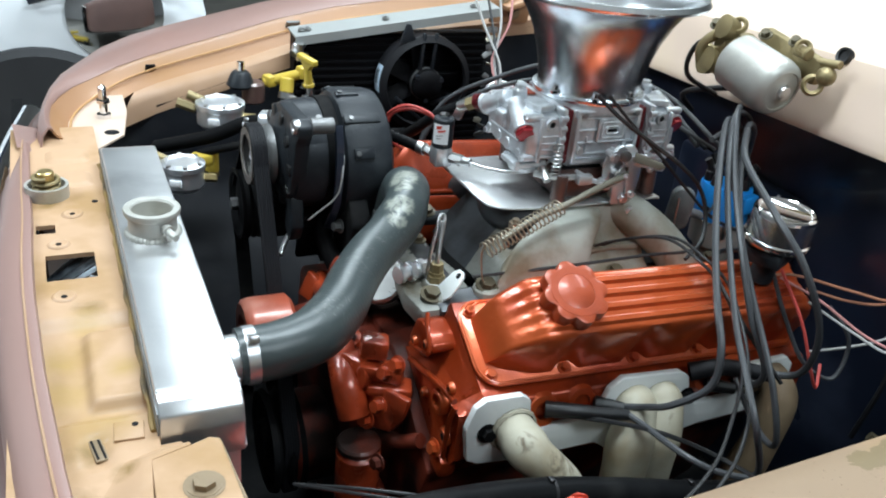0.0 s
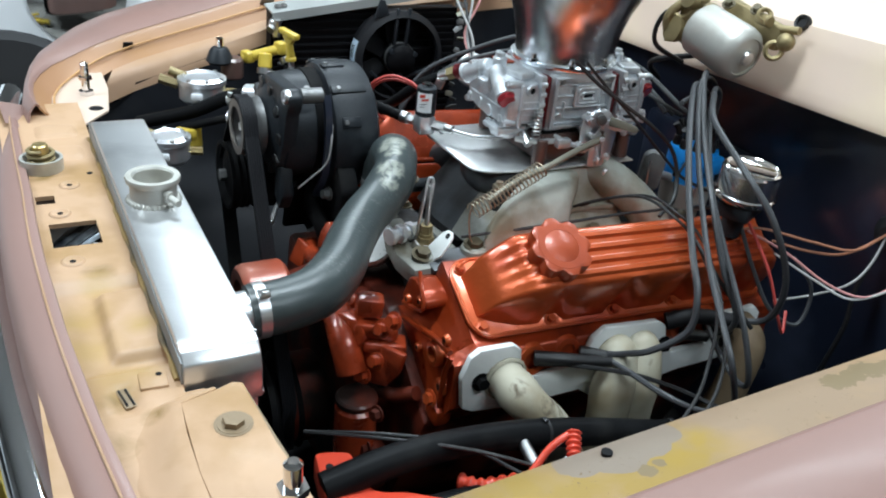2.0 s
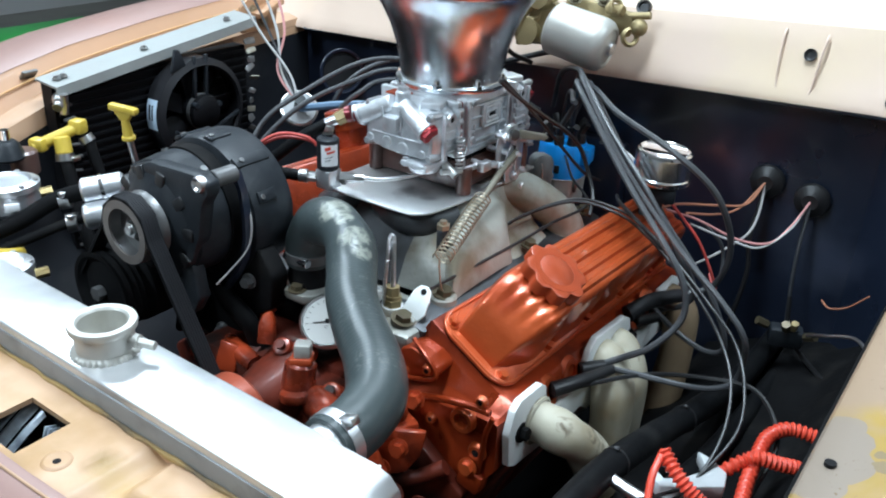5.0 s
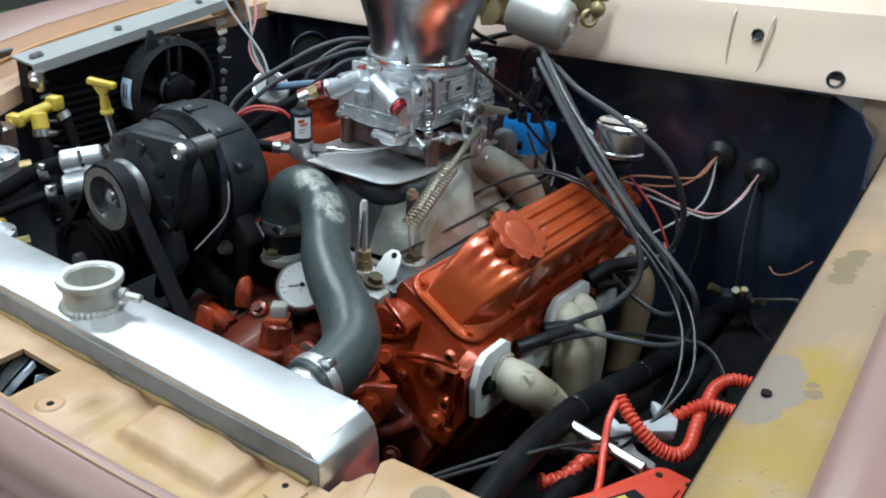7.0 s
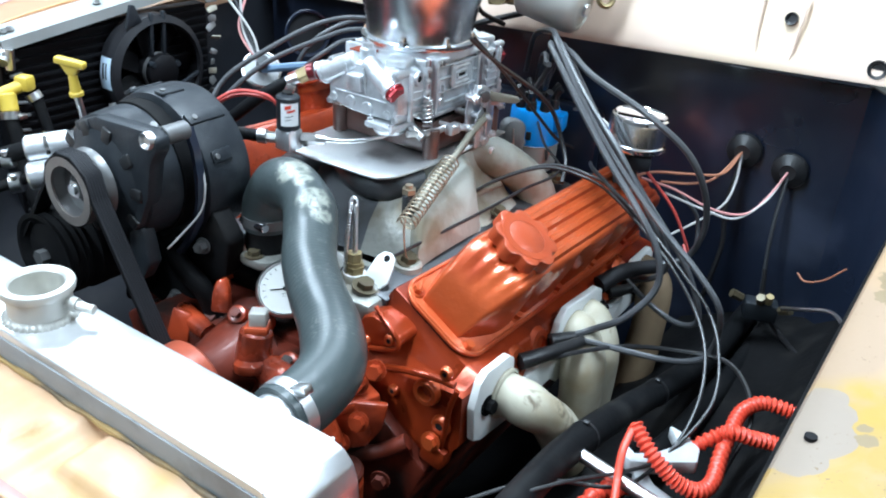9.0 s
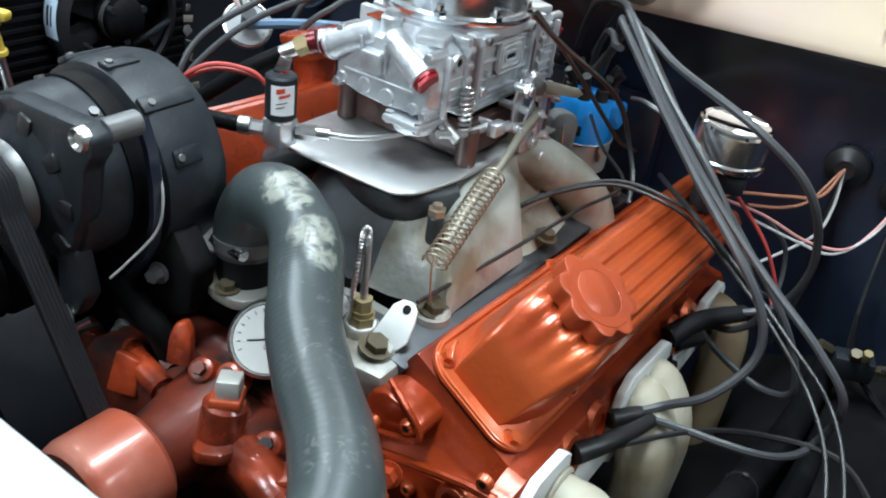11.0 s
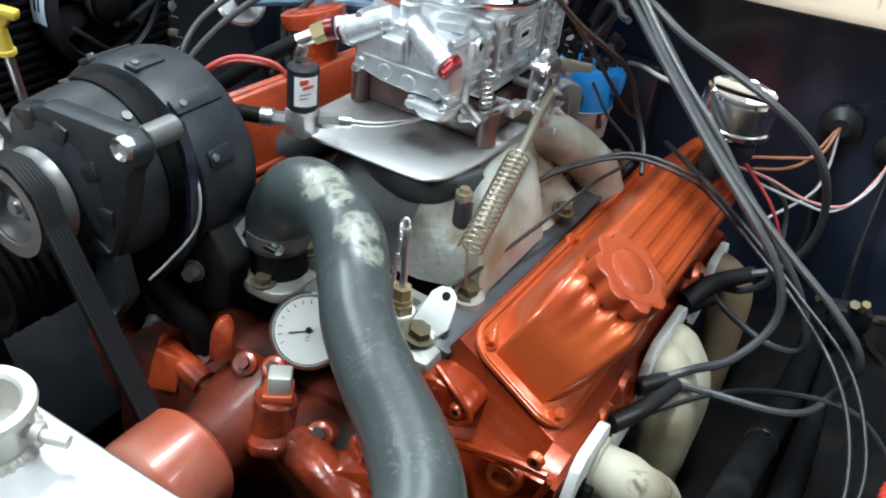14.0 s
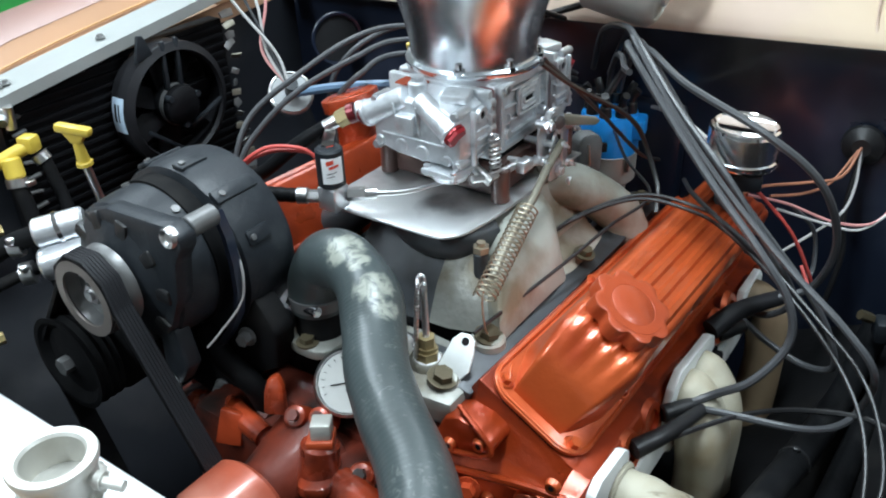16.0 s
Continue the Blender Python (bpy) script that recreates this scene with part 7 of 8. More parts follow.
def cowl_details():
    def ring(name, p, ax, r, label, cat):
        solo(name, Mesh().lathe([(0.0, 0.0), (r * 0.6, 0.0), (r * 0.66, 0.004), (r * 0.95, 0.005), (r * 1.05, 0.0), (r, -0.006), (0, -0.006)], p, ax, 28), WIRE_BLACK, label, cat)
    ring("rubber_plug", (0.9705, -0.395, 1.152), (-1, 0, 0.25), 0.009, "small dark plug in the cowl", "plug")
    ring("rubber_plug", (0.968, -0.13, 1.183), (-1, 0, 0.4), 0.012, "round black rubber plug in the cowl", "plug")
    ring("rubber_plug", (0.9635, -0.522, 1.107), (-1, 0, 0.2), 0.013, "round black rubber plug in the cowl", "plug")
    for y, q in ((-0.357, -1), (-0.409, 1)):
        solo("cowl_ridge", Mesh().tube([(0.9545, y + q * 0.004, 1.090), (0.9605, y, 1.112), (0.9625, y - q * 0.002, 1.14), (0.969, y - q * 0.004, 1.172), (0.978, y - q * 0.004, 1.182)], 0.0019, 10), CREAM, "pressed ridge in the cream cowl", "car body", "ridges in the cowl")
    for p in ((0.990, -0.369, 0.943), (0.990, -0.441, 0.930)):
        solo("firewall_grommet", Mesh().lathe([(0.0, 0.012), (0.012, 0.014), (0.02, 0.009), (0.026, 0.006), (0.028, 0.0), (0.0, 0.0)], p, (-1, 0, 0), 32), WIRE_BLACK, "round black rubber grommet in the firewall", "grommet", "grommets in the firewall")


cowl_details()


# ---- hoses, wires and clutter ----
def line(name, pts, r, material, label, category, group="", n=8, sub=8):
    return solo(name, Mesh().tube(pts, r, n, sub), material, label, category, group)


def ignition_wires():
    g = "ignition wires"
    lab = "grey-black silicone ignition wire looped over the engine"
    near = (
        ([(0.90, -0.06, 0.99), (0.87, -0.08, 1.05), (0.825, -0.10, 1.083), (0.796, -0.117, 1.084), (0.735, -0.19, 1.045), (0.675, -0.275, 0.995), (0.632, -0.345, 0.955), (0.6176, -0.384, 0.9156), (0.607, -0.394, 0.873), (0.577, -0.372, 0.836), (0.565, -0.340, 0.812), (0.552, -0.322, 0.802)], 0.0046),
        ([(0.87, -0.05, 0.98), (0.86, -0.09, 1.05), (0.83, -0.125, 1.078), (0.765, -0.20, 1.068), (0.725, -0.305, 1.045), (0.728, -0.372, 1.0), (0.757, -0.396, 0.92), (0.767, -0.380, 0.850), (0.745, -0.335, 0.826)], 0.0046),
        ([(0.93, -0.03, 1.0), (0.90, -0.06, 1.06), (0.84, -0.095, 1.094), (0.80, -0.125, 1.088), (0.745, -0.20, 1.035), (0.690, -0.29, 0.98), (0.640, -0.375, 0.94), (0.610, -0.44, 0.91), (0.602, -0.478, 0.872), (0.634, -0.470, 0.798), (0.600, -0.455, 0.795), (0.568, -0.425, 0.803), (0.556, -0.360, 0.800), (0.548, -0.332, 0.800)], 0.0040),
        ([(0.94, 0.0, 1.0), (0.90, -0.03, 1.07), (0.845, -0.085, 1.098), (0.81, -0.12, 1.092), (0.76, -0.195, 1.040), (0.715, -0.28, 0.985), (0.70, -0.34, 0.92), (0.715, -0.37, 0.86), (0.735, -0.345, 0.815), (0.75, -0.305, 0.80)], 0.0043),
        ([(0.92, -0.05, 0.99), (0.88, -0.09, 1.06), (0.84, -0.115, 1.080), (0.785, -0.175, 1.050), (0.735, -0.25, 0.998), (0.71, -0.32, 0.945), (0.695, -0.40, 0.87), (0.70, -0.43, 0.80), (0.72, -0.40, 0.77), (0.735, -0.35, 0.775), (0.745, -0.305, 0.795)], 0.0040),
    )
    for pts, r in near:
        line("ignition_wire", pts, r, WIRE, lab, "wire", g)
    # a pair of thin leads over the back of the cover, hanging down to the apron
    for k in range(2):
        o = 0.012 * k
        line("ignition_wire", [(0.60 + o, -0.10, 0.90), (0.64 + o, -0.125, 0.925), (0.67 + o, -0.19, 0.958), (0.675 + o, -0.255, 0.958), (0.69 + o, -0.292, 0.935), (0.68, -0.345 - o, 0.905), (0.645, -0.40 - o, 0.885), (0.590 + o, -0.452 - o, 0.870), (0.545 + o, -0.485 - o, 0.846), (0.485 + o, -0.503 - o, 0.818), (0.42, -0.50, 0.793), (0.36 - o, -0.48, 0.800 - o), (0.28, -0.445 + 2 * o, 0.822 - o), (0.20, -0.40 + 2 * o, 0.825 - o), (0.13, -0.33, 0.80)], 0.0022, WIRE_BLACK, "thin black lead over the valve cover, hanging to the apron", "wire", g)
    # across to the far bank
    far = "grey-black silicone ignition wire to the far bank"
    for pts in (
        [(0.89, 0.03, 0.99), (0.87, 0.13, 1.05), (0.807, 0.235, 1.064), (0.732, 0.27, 1.062), (0.65, 0.31, 1.025), (0.584, 0.34, 0.983), (0.547, 0.345, 0.927), (0.53, 0.35, 0.84)],
        [(0.90, 0.02, 0.99), (0.86, 0.12, 1.04), (0.779, 0.225, 1.052), (0.711, 0.255, 1.041), (0.632, 0.295, 1.01), (0.576, 0.325, 0.964), (0.544, 0.335, 0.922), (0.52, 0.34, 0.84)],
        [(0.91, 0.01, 0.99), (0.84, 0.12, 1.03), (0.746, 0.21, 1.043), (0.70, 0.235, 1.026), (0.677, 0.26, 0.996), (0.67, 0.27, 0.958), (0.67, 0.30, 0.90)],
        [(0.93, 0.02, 0.99), (0.90, 0.14, 1.04), (0.84, 0.25, 1.055), (0.78, 0.30, 1.035), (0.745, 0.33, 0.99), (0.74, 0.34, 0.93), (0.74, 0.33, 0.88)],
    ):
        line("ignition_wire", pts, 0.0043, WIRE, far, "wire", g)
    solo("wire_tag", Mesh().cyl((0.822, 0.222, 1.036), (0.806, 0.236, 1.034), 0.0062, n=12), YELLOW, "small yellow sleeve on an ignition wire", "wire tag")
    solo("heat_sleeve", Mesh().tube([(0.668, -0.297, 0.815), (0.70, -0.312, 0.826), (0.73, -0.33, 0.828), (0.76, -0.348, 0.826)], lambda f: 0.0125 - 0.003 * f, 12), MATTBLACK, "flat black heat sleeve over a plug boot", "heat sleeve")
    for p in ((0.45, -0.297, 0.812), (0.52, -0.300, 0.806), (0.70, -0.297, 0.797), (0.745, -0.297, 0.797)):
        solo("plug_boot", Mesh().tube([V(p) + V(0.0, -0.002, -0.008), V(p) + V(0.03, -0.018, -0.006), V(p) + V(0.065, -0.028, -0.010), V(p) + V(0.10, -0.036, -0.014)], lambda f: 0.0105 - 0.0035 * f, 12) if p[0] < 0.5 else Mesh().cyl(V(p) - V(0, 0, 0.008), V(p) + V(0.035, -0.022, -0.008), 0.010, 0.0075, 14, 0.002), WIRE_BLACK, "black rubber spark plug boot", "plug boot", "plug boots")


ignition_wires()


def loom():
    g = "loom wires"
    for pts, r, m, lab in (
        ([(0.978, -0.369, 0.943), (0.93, -0.36, 0.92), (0.88, -0.33, 0.925), (0.82, -0.29, 0.935), (0.79, -0.27, 0.93)], 0.002, ORANGEWIRE, "thin orange-tan wire from the firewall"),
        ([(0.978, -0.366, 0.939), (0.93, -0.35, 0.91), (0.88, -0.33, 0.91), (0.83, -0.30, 0.92)], 0.002, ORANGEWIRE, "thin orange-tan wire from the firewall"),
        ([(0.978, -0.441, 0.930), (0.94, -0.43, 0.90), (0.91, -0.41, 0.875), (0.88, -0.37, 0.88), (0.84, -0.32, 0.91), (0.80, -0.28, 0.93)], 0.0019, PINKWIRE, "thin pink wire from the firewall"),
        ([(0.978, -0.440, 0.928), (0.935, -0.43, 0.895), (0.90, -0.40, 0.868), (0.87, -0.36, 0.88), (0.83, -0.31, 0.905)], 0.0018, WHITEWIRE, "thin white wire from the firewall"),
        ([(0.978, -0.369, 0.94), (0.955, -0.375, 0.90), (0.93, -0.37, 0.87), (0.90, -0.34, 0.84), (0.86, -0.31, 0.82)], 0.002, WHITEWIRE, "thin white wire from the firewall"),
        ([(0.978, -0.371, 0.934), (0.95, -0.37, 0.86), (0.94, -0.38, 0.80), (0.93, -0.37, 0.70)], 0.004, WIRE_BLACK, "black cable down the firewall"),
        ([(0.978, -0.442, 0.922), (0.955, -0.445, 0.85), (0.95, -0.45, 0.78), (0.94, -0.46, 0.70)], 0.003, WIRE, "grey cable down the firewall"),
        ([(0.79, -0.27, 0.94), (0.80, -0.31, 0.88), (0.82, -0.34, 0.83), (0.86, -0.36, 0.81), (0.88, -0.35, 0.86), (0.86, -0.32, 0.90)], 0.003, WIRE, "grey wire loop behind the engine"),
        ([(0.785, -0.29, 0.95), (0.79, -0.34, 0.90), (0.80, -0.37, 0.84), (0.82, -0.37, 0.81), (0.84, -0.35, 0.83)], 0.0022, REDWIRE, "thin red wire behind the engine"),
        ([(0.985, -0.075, 0.940), (0.945, -0.108, 0.956), (0.90, -0.145, 0.967), (0.85, -0.184, 0.982), (0.80, -0.222, 0.990)], 0.0032, WHITEWIRE, "pale rod behind the distributor"),
        ([(0.575, -0.115, 1.135), (0.61, -0.130, 1.105), (0.66, -0.145, 1.072), (0.70, -0.154, 1.046), (0.735, -0.160, 1.015), (0.748, -0.170, 0.98), (0.735, -0.190, 0.948), (0.70, -0.205, 0.93)], 0.0030, WIRE_BLACK, "black wire hanging in front of the distributor"),
        ([(0.60, -0.105, 1.130), (0.64, -0.120, 1.090), (0.69, -0.130, 1.045), (0.73, -0.140, 1.005), (0.78, -0.150, 0.96), (0.84, -0.15, 0.93)], 0.0024, WIRE_BLACK, "black wire hanging in front of the distributor"),
        ([(0.884, -0.050, 0.975), (0.880, -0.055, 1.02), (0.85, -0.075, 1.057), (0.82, -0.096, 1.066), (0.785, -0.115, 1.066), (0.765, -0.13, 1.07)], 0.0042, WIRE, "grey wire arching out of the distributor cap"),
        ([(0.42, -0.13, 0.90), (0.55, -0.15, 0.91), (0.66, -0.165, 0.92), (0.74, -0.18, 0.93), (0.80, -0.12, 0.94), (0.88, -0.06, 0.95)], 0.0022, WIRE_BLACK, "thin black wire along the valley"),
        ([(0.80, -0.20, 0.93), (0.72, -0.24, 0.955), (0.68, -0.29, 0.95), (0.70, -0.34, 0.90), (0.74, -0.38, 0.84)], 0.003, WIRE_BLACK, "black wire over the valve cover"),
    ):
        line("loom_wire", pts, r, m, lab, "wire", g, 6)


loom()


def bay_hoses():
    def bound(pts, r, ties):
        t = thing("heater_hose", pts[0], "thick black hose along the inner fender", "hose", "black hoses")
        part("hose_body", Mesh().tube(pts, lambda f: r * (1 + 0.03 * math.sin(f * 19)), 16, 8), HOSEBLACK, t)
        path = spline(pts, 8)
        for k in ties:
            d = (path[k + 1] - path[k]).normalized()
            part("cable_tie", Mesh().lathe([(r * 0.98, -0.002), (r * 1.07, -0.002), (r * 1.07, 0.002), (r * 0.98, 0.002)], path[k], d, 20).box(path[k] + V(0, 0, r * 1.1), (0.006, 0.007, 0.006), 0.001), WIRE_BLACK, t, "black cable tie")

    bound([(0.12, -0.42, 0.80), (0.22, -0.42, 0.815), (0.34, -0.415, 0.80), (0.48, -0.42, 0.77), (0.62, -0.43, 0.735), (0.78, -0.44, 0.705), (0.97, -0.44, 0.69)], 0.017, (19, 30))
    bound([(0.10, -0.46, 0.76), (0.24, -0.46, 0.77), (0.40, -0.46, 0.745), (0.60, -0.47, 0.70), (0.97, -0.47, 0.66)], 0.015, (14,))
    line("lamp_cable", [(0.47, -0.31, 0.80), (0.56, -0.37, 0.80), (0.62, -0.43, 0.79), (0.62, -0.50, 0.80), (0.55, -0.55, 0.79), (0.47, -0.55, 0.76)], 0.003, WIRE_BLACK, "thin black cable over the apron", "wire", "", 6)


bay_hoses()


def brake_valve():
    t = thing("brake_valve", (0.895, -0.466, 0.70), "small steel and brass valve on the apron", "valve")
    part("body", Mesh().box((0.895, -0.468, 0.74), (0.03, 0.05, 0.03), 0.005, (0, 0, 20)), SATIN, t)
    for dy, dz in ((-0.03, 0.01), (0.0, 0.016), (0.028, 0.008)):
        part("union", Mesh().cyl((0.888, -0.468 + dy, 0.752), (0.878, -0.468 + dy * 1.5, 0.752 + dz), 0.007, n=6), PLATEDBOLT, t)
    part("nut", Mesh().cyl((0.888, -0.478, 0.758), (0.882, -0.48, 0.772), 0.006, n=6), BRONZE, t)
    line("brake_pipe", [(0.88, -0.50, 0.76), (0.86, -0.53, 0.78), (0.84, -0.57, 0.80), (0.80, -0.60, 0.80)], 0.0028, STEEL, "thin steel brake pipe on the apron", "pipe", "", 6)
    line("loom_wire", [(0.93, -0.50, 0.80), (0.92, -0.515, 0.795), (0.91, -0.54, 0.81), (0.905, -0.565, 0.84)], 0.0014, ORANGEWIRE, "thin tan wire on the apron", "wire", "loom wires", 6)
    line("loom_wire", [(0.80, -0.62 + 0.02, 0.72), (0.86, -0.55, 0.70), (0.93, -0.47, 0.72), (0.95, -0.45, 0.78)], 0.004, WIRE_BLACK, "black cable on the apron floor", "wire", "loom wires", 6)


brake_valve()


def timing_lamp():
    t = thing("timing_lamp", (0.26, -0.49, 0.74), "red-orange plastic timing lamp lying on the apron", "timing lamp")
    m = pose(0, 0, 0.782)
    body = [(0.129, -0.364), (0.148, -0.368), (0.167, -0.376), (0.169, -0.437), (0.178, -0.444), (0.200, -0.452), (0.262, -0.494), (0.330, -0.528), (0.346, -0.536), (0.352, -0.546), (0.350, -0.576), (0.344, -0.586), (0.318, -0.590), (0.250, -0.556), (0.165, -0.515), (0.120, -0.485), (0.112, -0.46)]
    part("case", Mesh().prism(body, 0.036, m, 0.006), REDPLASTIC, t)
    part("raised_panel", Mesh().prism([(0.205, -0.470), (0.262, -0.504), (0.322, -0.536), (0.322, -0.572), (0.300, -0.570), (0.225, -0.530), (0.185, -0.505), (0.182, -0.478)], 0.004, pose(0, 0, 0.8015), 0.0015), REDPLASTIC, t)
    part("label_bar", Mesh().prism([(0.232, -0.500), (0.290, -0.534), (0.283, -0.551), (0.224, -0.516)], 0.001, pose(0, 0, 0.8040)), INK, t)
    part("label_bar", Mesh().prism([(0.252, -0.516), (0.274, -0.529), (0.270, -0.539), (0.248, -0.526)], 0.001, pose(0, 0, 0.8050)), YELLOW, t)
    for x, y in ((0.137, -0.392), (0.157, -0.398), (0.332, -0.545), (0.336, -0.577), (0.160, -0.485)):
        part("screw_hole", Mesh().cyl((x, y, 0.7996), (x, y, 0.8007), 0.0042, n=14), INK, t)

    def ring(turns, r=0.0076):
        return lambda f: r + 0.0014 * math.sin(f * math.tau * turns)

    g, lab = "coiled cord", "red-orange coiled cord lying on the apron"
    line("coiled_cord", [(0.272, -0.434, 0.773), (0.286, -0.449, 0.773), (0.307, -0.455, 0.773), (0.332, -0.458, 0.773), (0.350, -0.464, 0.773), (0.368, -0.480, 0.772)], ring(9, 0.0085), REDPLASTIC, lab, "cord", g, 12, 40)
    line("coiled_cord", [(0.390, -0.468, 0.834), (0.374, -0.469, 0.829), (0.357, -0.471, 0.82), (0.333, -0.479, 0.802), (0.300, -0.492, 0.79), (0.277, -0.499, 0.788)], 0.0042, REDPLASTIC, "straight end of the red-orange cord", "cord", g, 10)
    line("coiled_cord", [(0.390, -0.468, 0.834), (0.379, -0.489, 0.822), (0.376, -0.510, 0.808), (0.378, -0.528, 0.797), (0.388, -0.546, 0.791), (0.412, -0.552, 0.790), (0.453, -0.546, 0.792), (0.500, -0.542, 0.798), (0.533, -0.542, 0.802), (0.560, -0.556, 0.804), (0.572, -0.581, 0.80), (0.575, -0.602, 0.795)], ring(48), REDPLASTIC, lab, "cord", g, 14, 60)
    line("coiled_cord", [(0.455, -0.515, 0.786), (0.475, -0.534, 0.800), (0.480, -0.548, 0.808), (0.492, -0.566, 0.802), (0.506, -0.584, 0.796), (0.515, -0.602, 0.79)], ring(19), REDPLASTIC, lab, "cord", g, 14, 60)
    cl = thing("pickup_clamp", (0.42, -0.50, 0.76), "grey-white spring clamp of the timing lamp", "clamp")
    top = part("jaw", Mesh().prism([(0.389, -0.462), (0.410, -0.487), (0.432, -0.499), (0.446, -0.500), (0.467, -0.483), (0.463, -0.504), (0.449, -0.525), (0.425, -0.531), (0.418, -0.521), (0.402, -0.503), (0.381, -0.474)], 0.018, pose(0, 0, 0.786), 0.003), JAW, cl)
    part("jaw_tooth", Mesh().prism([(0.389, -0.462), (0.404, -0.461), (0.396, -0.474)], 0.012, pose(0, 0, 0.788), 0.001), JAW, top)
    low = part("jaw", Mesh().prism([(0.386, -0.476), (0.396, -0.488), (0.380, -0.503), (0.376, -0.516), (0.372, -0.530), (0.352, -0.530), (0.352, -0.518), (0.360, -0.496)], 0.014, pose(0, 0, 0.775), 0.003), JAW, cl)
    part("pivot_ring", Mesh().lathe([(0.006, 0), (0.011, 0), (0.011, 0.004), (0.006, 0.004), (0.006, 0)], (0.345, -0.530, 0.784), (0, 0, 1), 24), STEEL, low, "bright steel ring")
    solo("clear_tube", Mesh().cyl((0.355, -0.428, 0.797), (0.341, -0.526, 0.792), 0.0072, n=24, bev=0.002), STEEL, "bright metal tube of the lamp lead", "tube")


timing_lamp()


def return_spring():
    t = thing("return_spring", (0.48, -0.13, 0.94), "throttle return spring over a dull rod", "spring")
    part("rod", Mesh().tube([(0.66, -0.098, 1.012), (0.61, -0.106, 1.0), (0.555, -0.117, 0.985), (0.50, -0.124, 0.970), (0.455, -0.132, 0.951)], lambda f: 0.0052 - 0.0012 * f, 10), ROD, t)
    part("spring", Mesh().coil((0.545, -0.12, 0.985), (0.430, -0.136, 0.940), 0.0115, 0.0010, 19), SPRING, t)
    part("hook", Mesh().tube([(0.43, -0.136, 0.951), (0.425, -0.137, 0.935), (0.43, -0.138, 0.90), (0.44, -0.138, 0.89)], 0.0011, 6), SPRING, t)


return_spring()


def fuel_side():
    for c, r, lab in ((V(0.207, 0.467, 0.935), 0.040, "silver round regulator with gold fittings"), (V(0.122, 0.343, 0.878), 0.034, "silver round regulator with yellow fittings")):
        t = thing("pressure_regulator", c - V(0, 0, 0.03), lab, "regulator", "regulators")
        part("body", Mesh().lathe([(0.0, -0.03), (r * 0.8, -0.03), (r, -0.022), (r, 0.004), (r * 1.06, 0.006), (r * 1.06, 0.014), (r * 0.8, 0.018), (r * 0.7, 0.015), (0.0, 0.016)], c, n=40), ZINC, t)
        for a in (40, 140, 220, 320, 90, 270):
            p = c + V(r * 0.92 * math.cos(radians(a)), r * 0.92 * math.sin(radians(a)), 0.013)
            part("screw", Mesh().cyl(p, p + V(0, 0, 0.005), 0.004, n=10), STEEL, t)
        part("inlet", Mesh().cyl(c + V(-r, 0.01, 0), c + V(-r - 0.03, 0.02, 0.010), 0.0085, n=6).cyl(c + V(-r * 0.6, 0.02, 0.01), c + V(-r - 0.01, 0.03, 0.02), 0.008, n=12), BRONZE, t)
        part("outlet", Mesh().cyl(c + V(r, 0.0, -0.015), c + V(r + 0.02, -0.006, -0.015), 0.007, n=6), BRASS, t)
        part("port_label", Mesh().box(c + V(-r * 0.45, -r * 0.9, -0.01), (0.02, 0.006, 0.012), 0.002, (0, 0, -27)), LABEL, t)
    t = thing("fuel_filter", (0.27, 0.56, 0.92), "black capped canister with a dull red body", "filter")
    part("canister", Mesh().cyl((0.285, 0.56, 0.915), (0.285, 0.56, 0.955), 0.021, n=28, bev=0.004), BROWN, t, "dull red-brown canister")
    part("head", Mesh().cyl((0.262, 0.561, 0.945), (0.262, 0.561, 0.975), 0.026, 0.018, 24, 0.005), SATIN, t)
    part("nipple", Mesh().cyl((0.262, 0.561, 0.975), (0.262, 0.561, 0.992), 0.007, n=12), CHROME, t)
    t = thing("yellow_manifold", (0.35, 0.56, 0.93), "yellow plastic hose manifold with clamps", "hose fitting")
    y = Mesh().tube([(0.31, 0.575, 0.948), (0.34, 0.565, 0.958), (0.372, 0.555, 0.968)], 0.0095, 14)
    y.cyl((0.348, 0.555, 0.962), (0.344, 0.546, 0.935), 0.013, n=18, bev=0.003)
    y.box((0.378, 0.553, 0.972), (0.022, 0.024, 0.024), 0.005, (0, 0, 20))
    y.box((0.318, 0.572, 0.952), (0.02, 0.026, 0.022), 0.005, (0, 0, 20))
    part("body", y, YELLOW, t)
    part("clamp", Mesh().cyl((0.344, 0.546, 0.936), (0.342, 0.543, 0.925), 0.0145, n=18).box((0.352, 0.53, 0.93), (0.014, 0.01, 0.008), 0.002), STEEL, t)
    part("clamp", Mesh().cyl((0.385, 0.55, 0.955), (0.388, 0.545, 0.945), 0.012, n=18), STEEL, t)
    part("hose", Mesh().tube([(0.342, 0.543, 0.928), (0.34, 0.53, 0.89), (0.335, 0.51, 0.84), (0.33, 0.48, 0.78)], 0.011, 12), DULLBLACK, t)
    part("hose", Mesh().tube([(0.388, 0.545, 0.948), (0.39, 0.53, 0.90), (0.385, 0.50, 0.84)], 0.009, 12), DULLBLACK, t)
    t = thing("yellow_fitting", (0.175, 0.42, 0.83), "yellow plastic fitting on a black hose", "hose fitting")
    part("body", Mesh().box((0.165, 0.41, 0.868), (0.035, 0.03, 0.022), 0.007).cyl((0.185, 0.44, 0.87), (0.185, 0.435, 0.835), 0.012, n=16), YELLOW, t)
    part("collar", Mesh().cyl((0.186, 0.435, 0.838), (0.187, 0.434, 0.826), 0.009, n=14), BRASS, t)
    t = thing("dipstick", (0.335, 0.35, 0.85), "yellow handled dipstick in a steel tube", "dipstick")
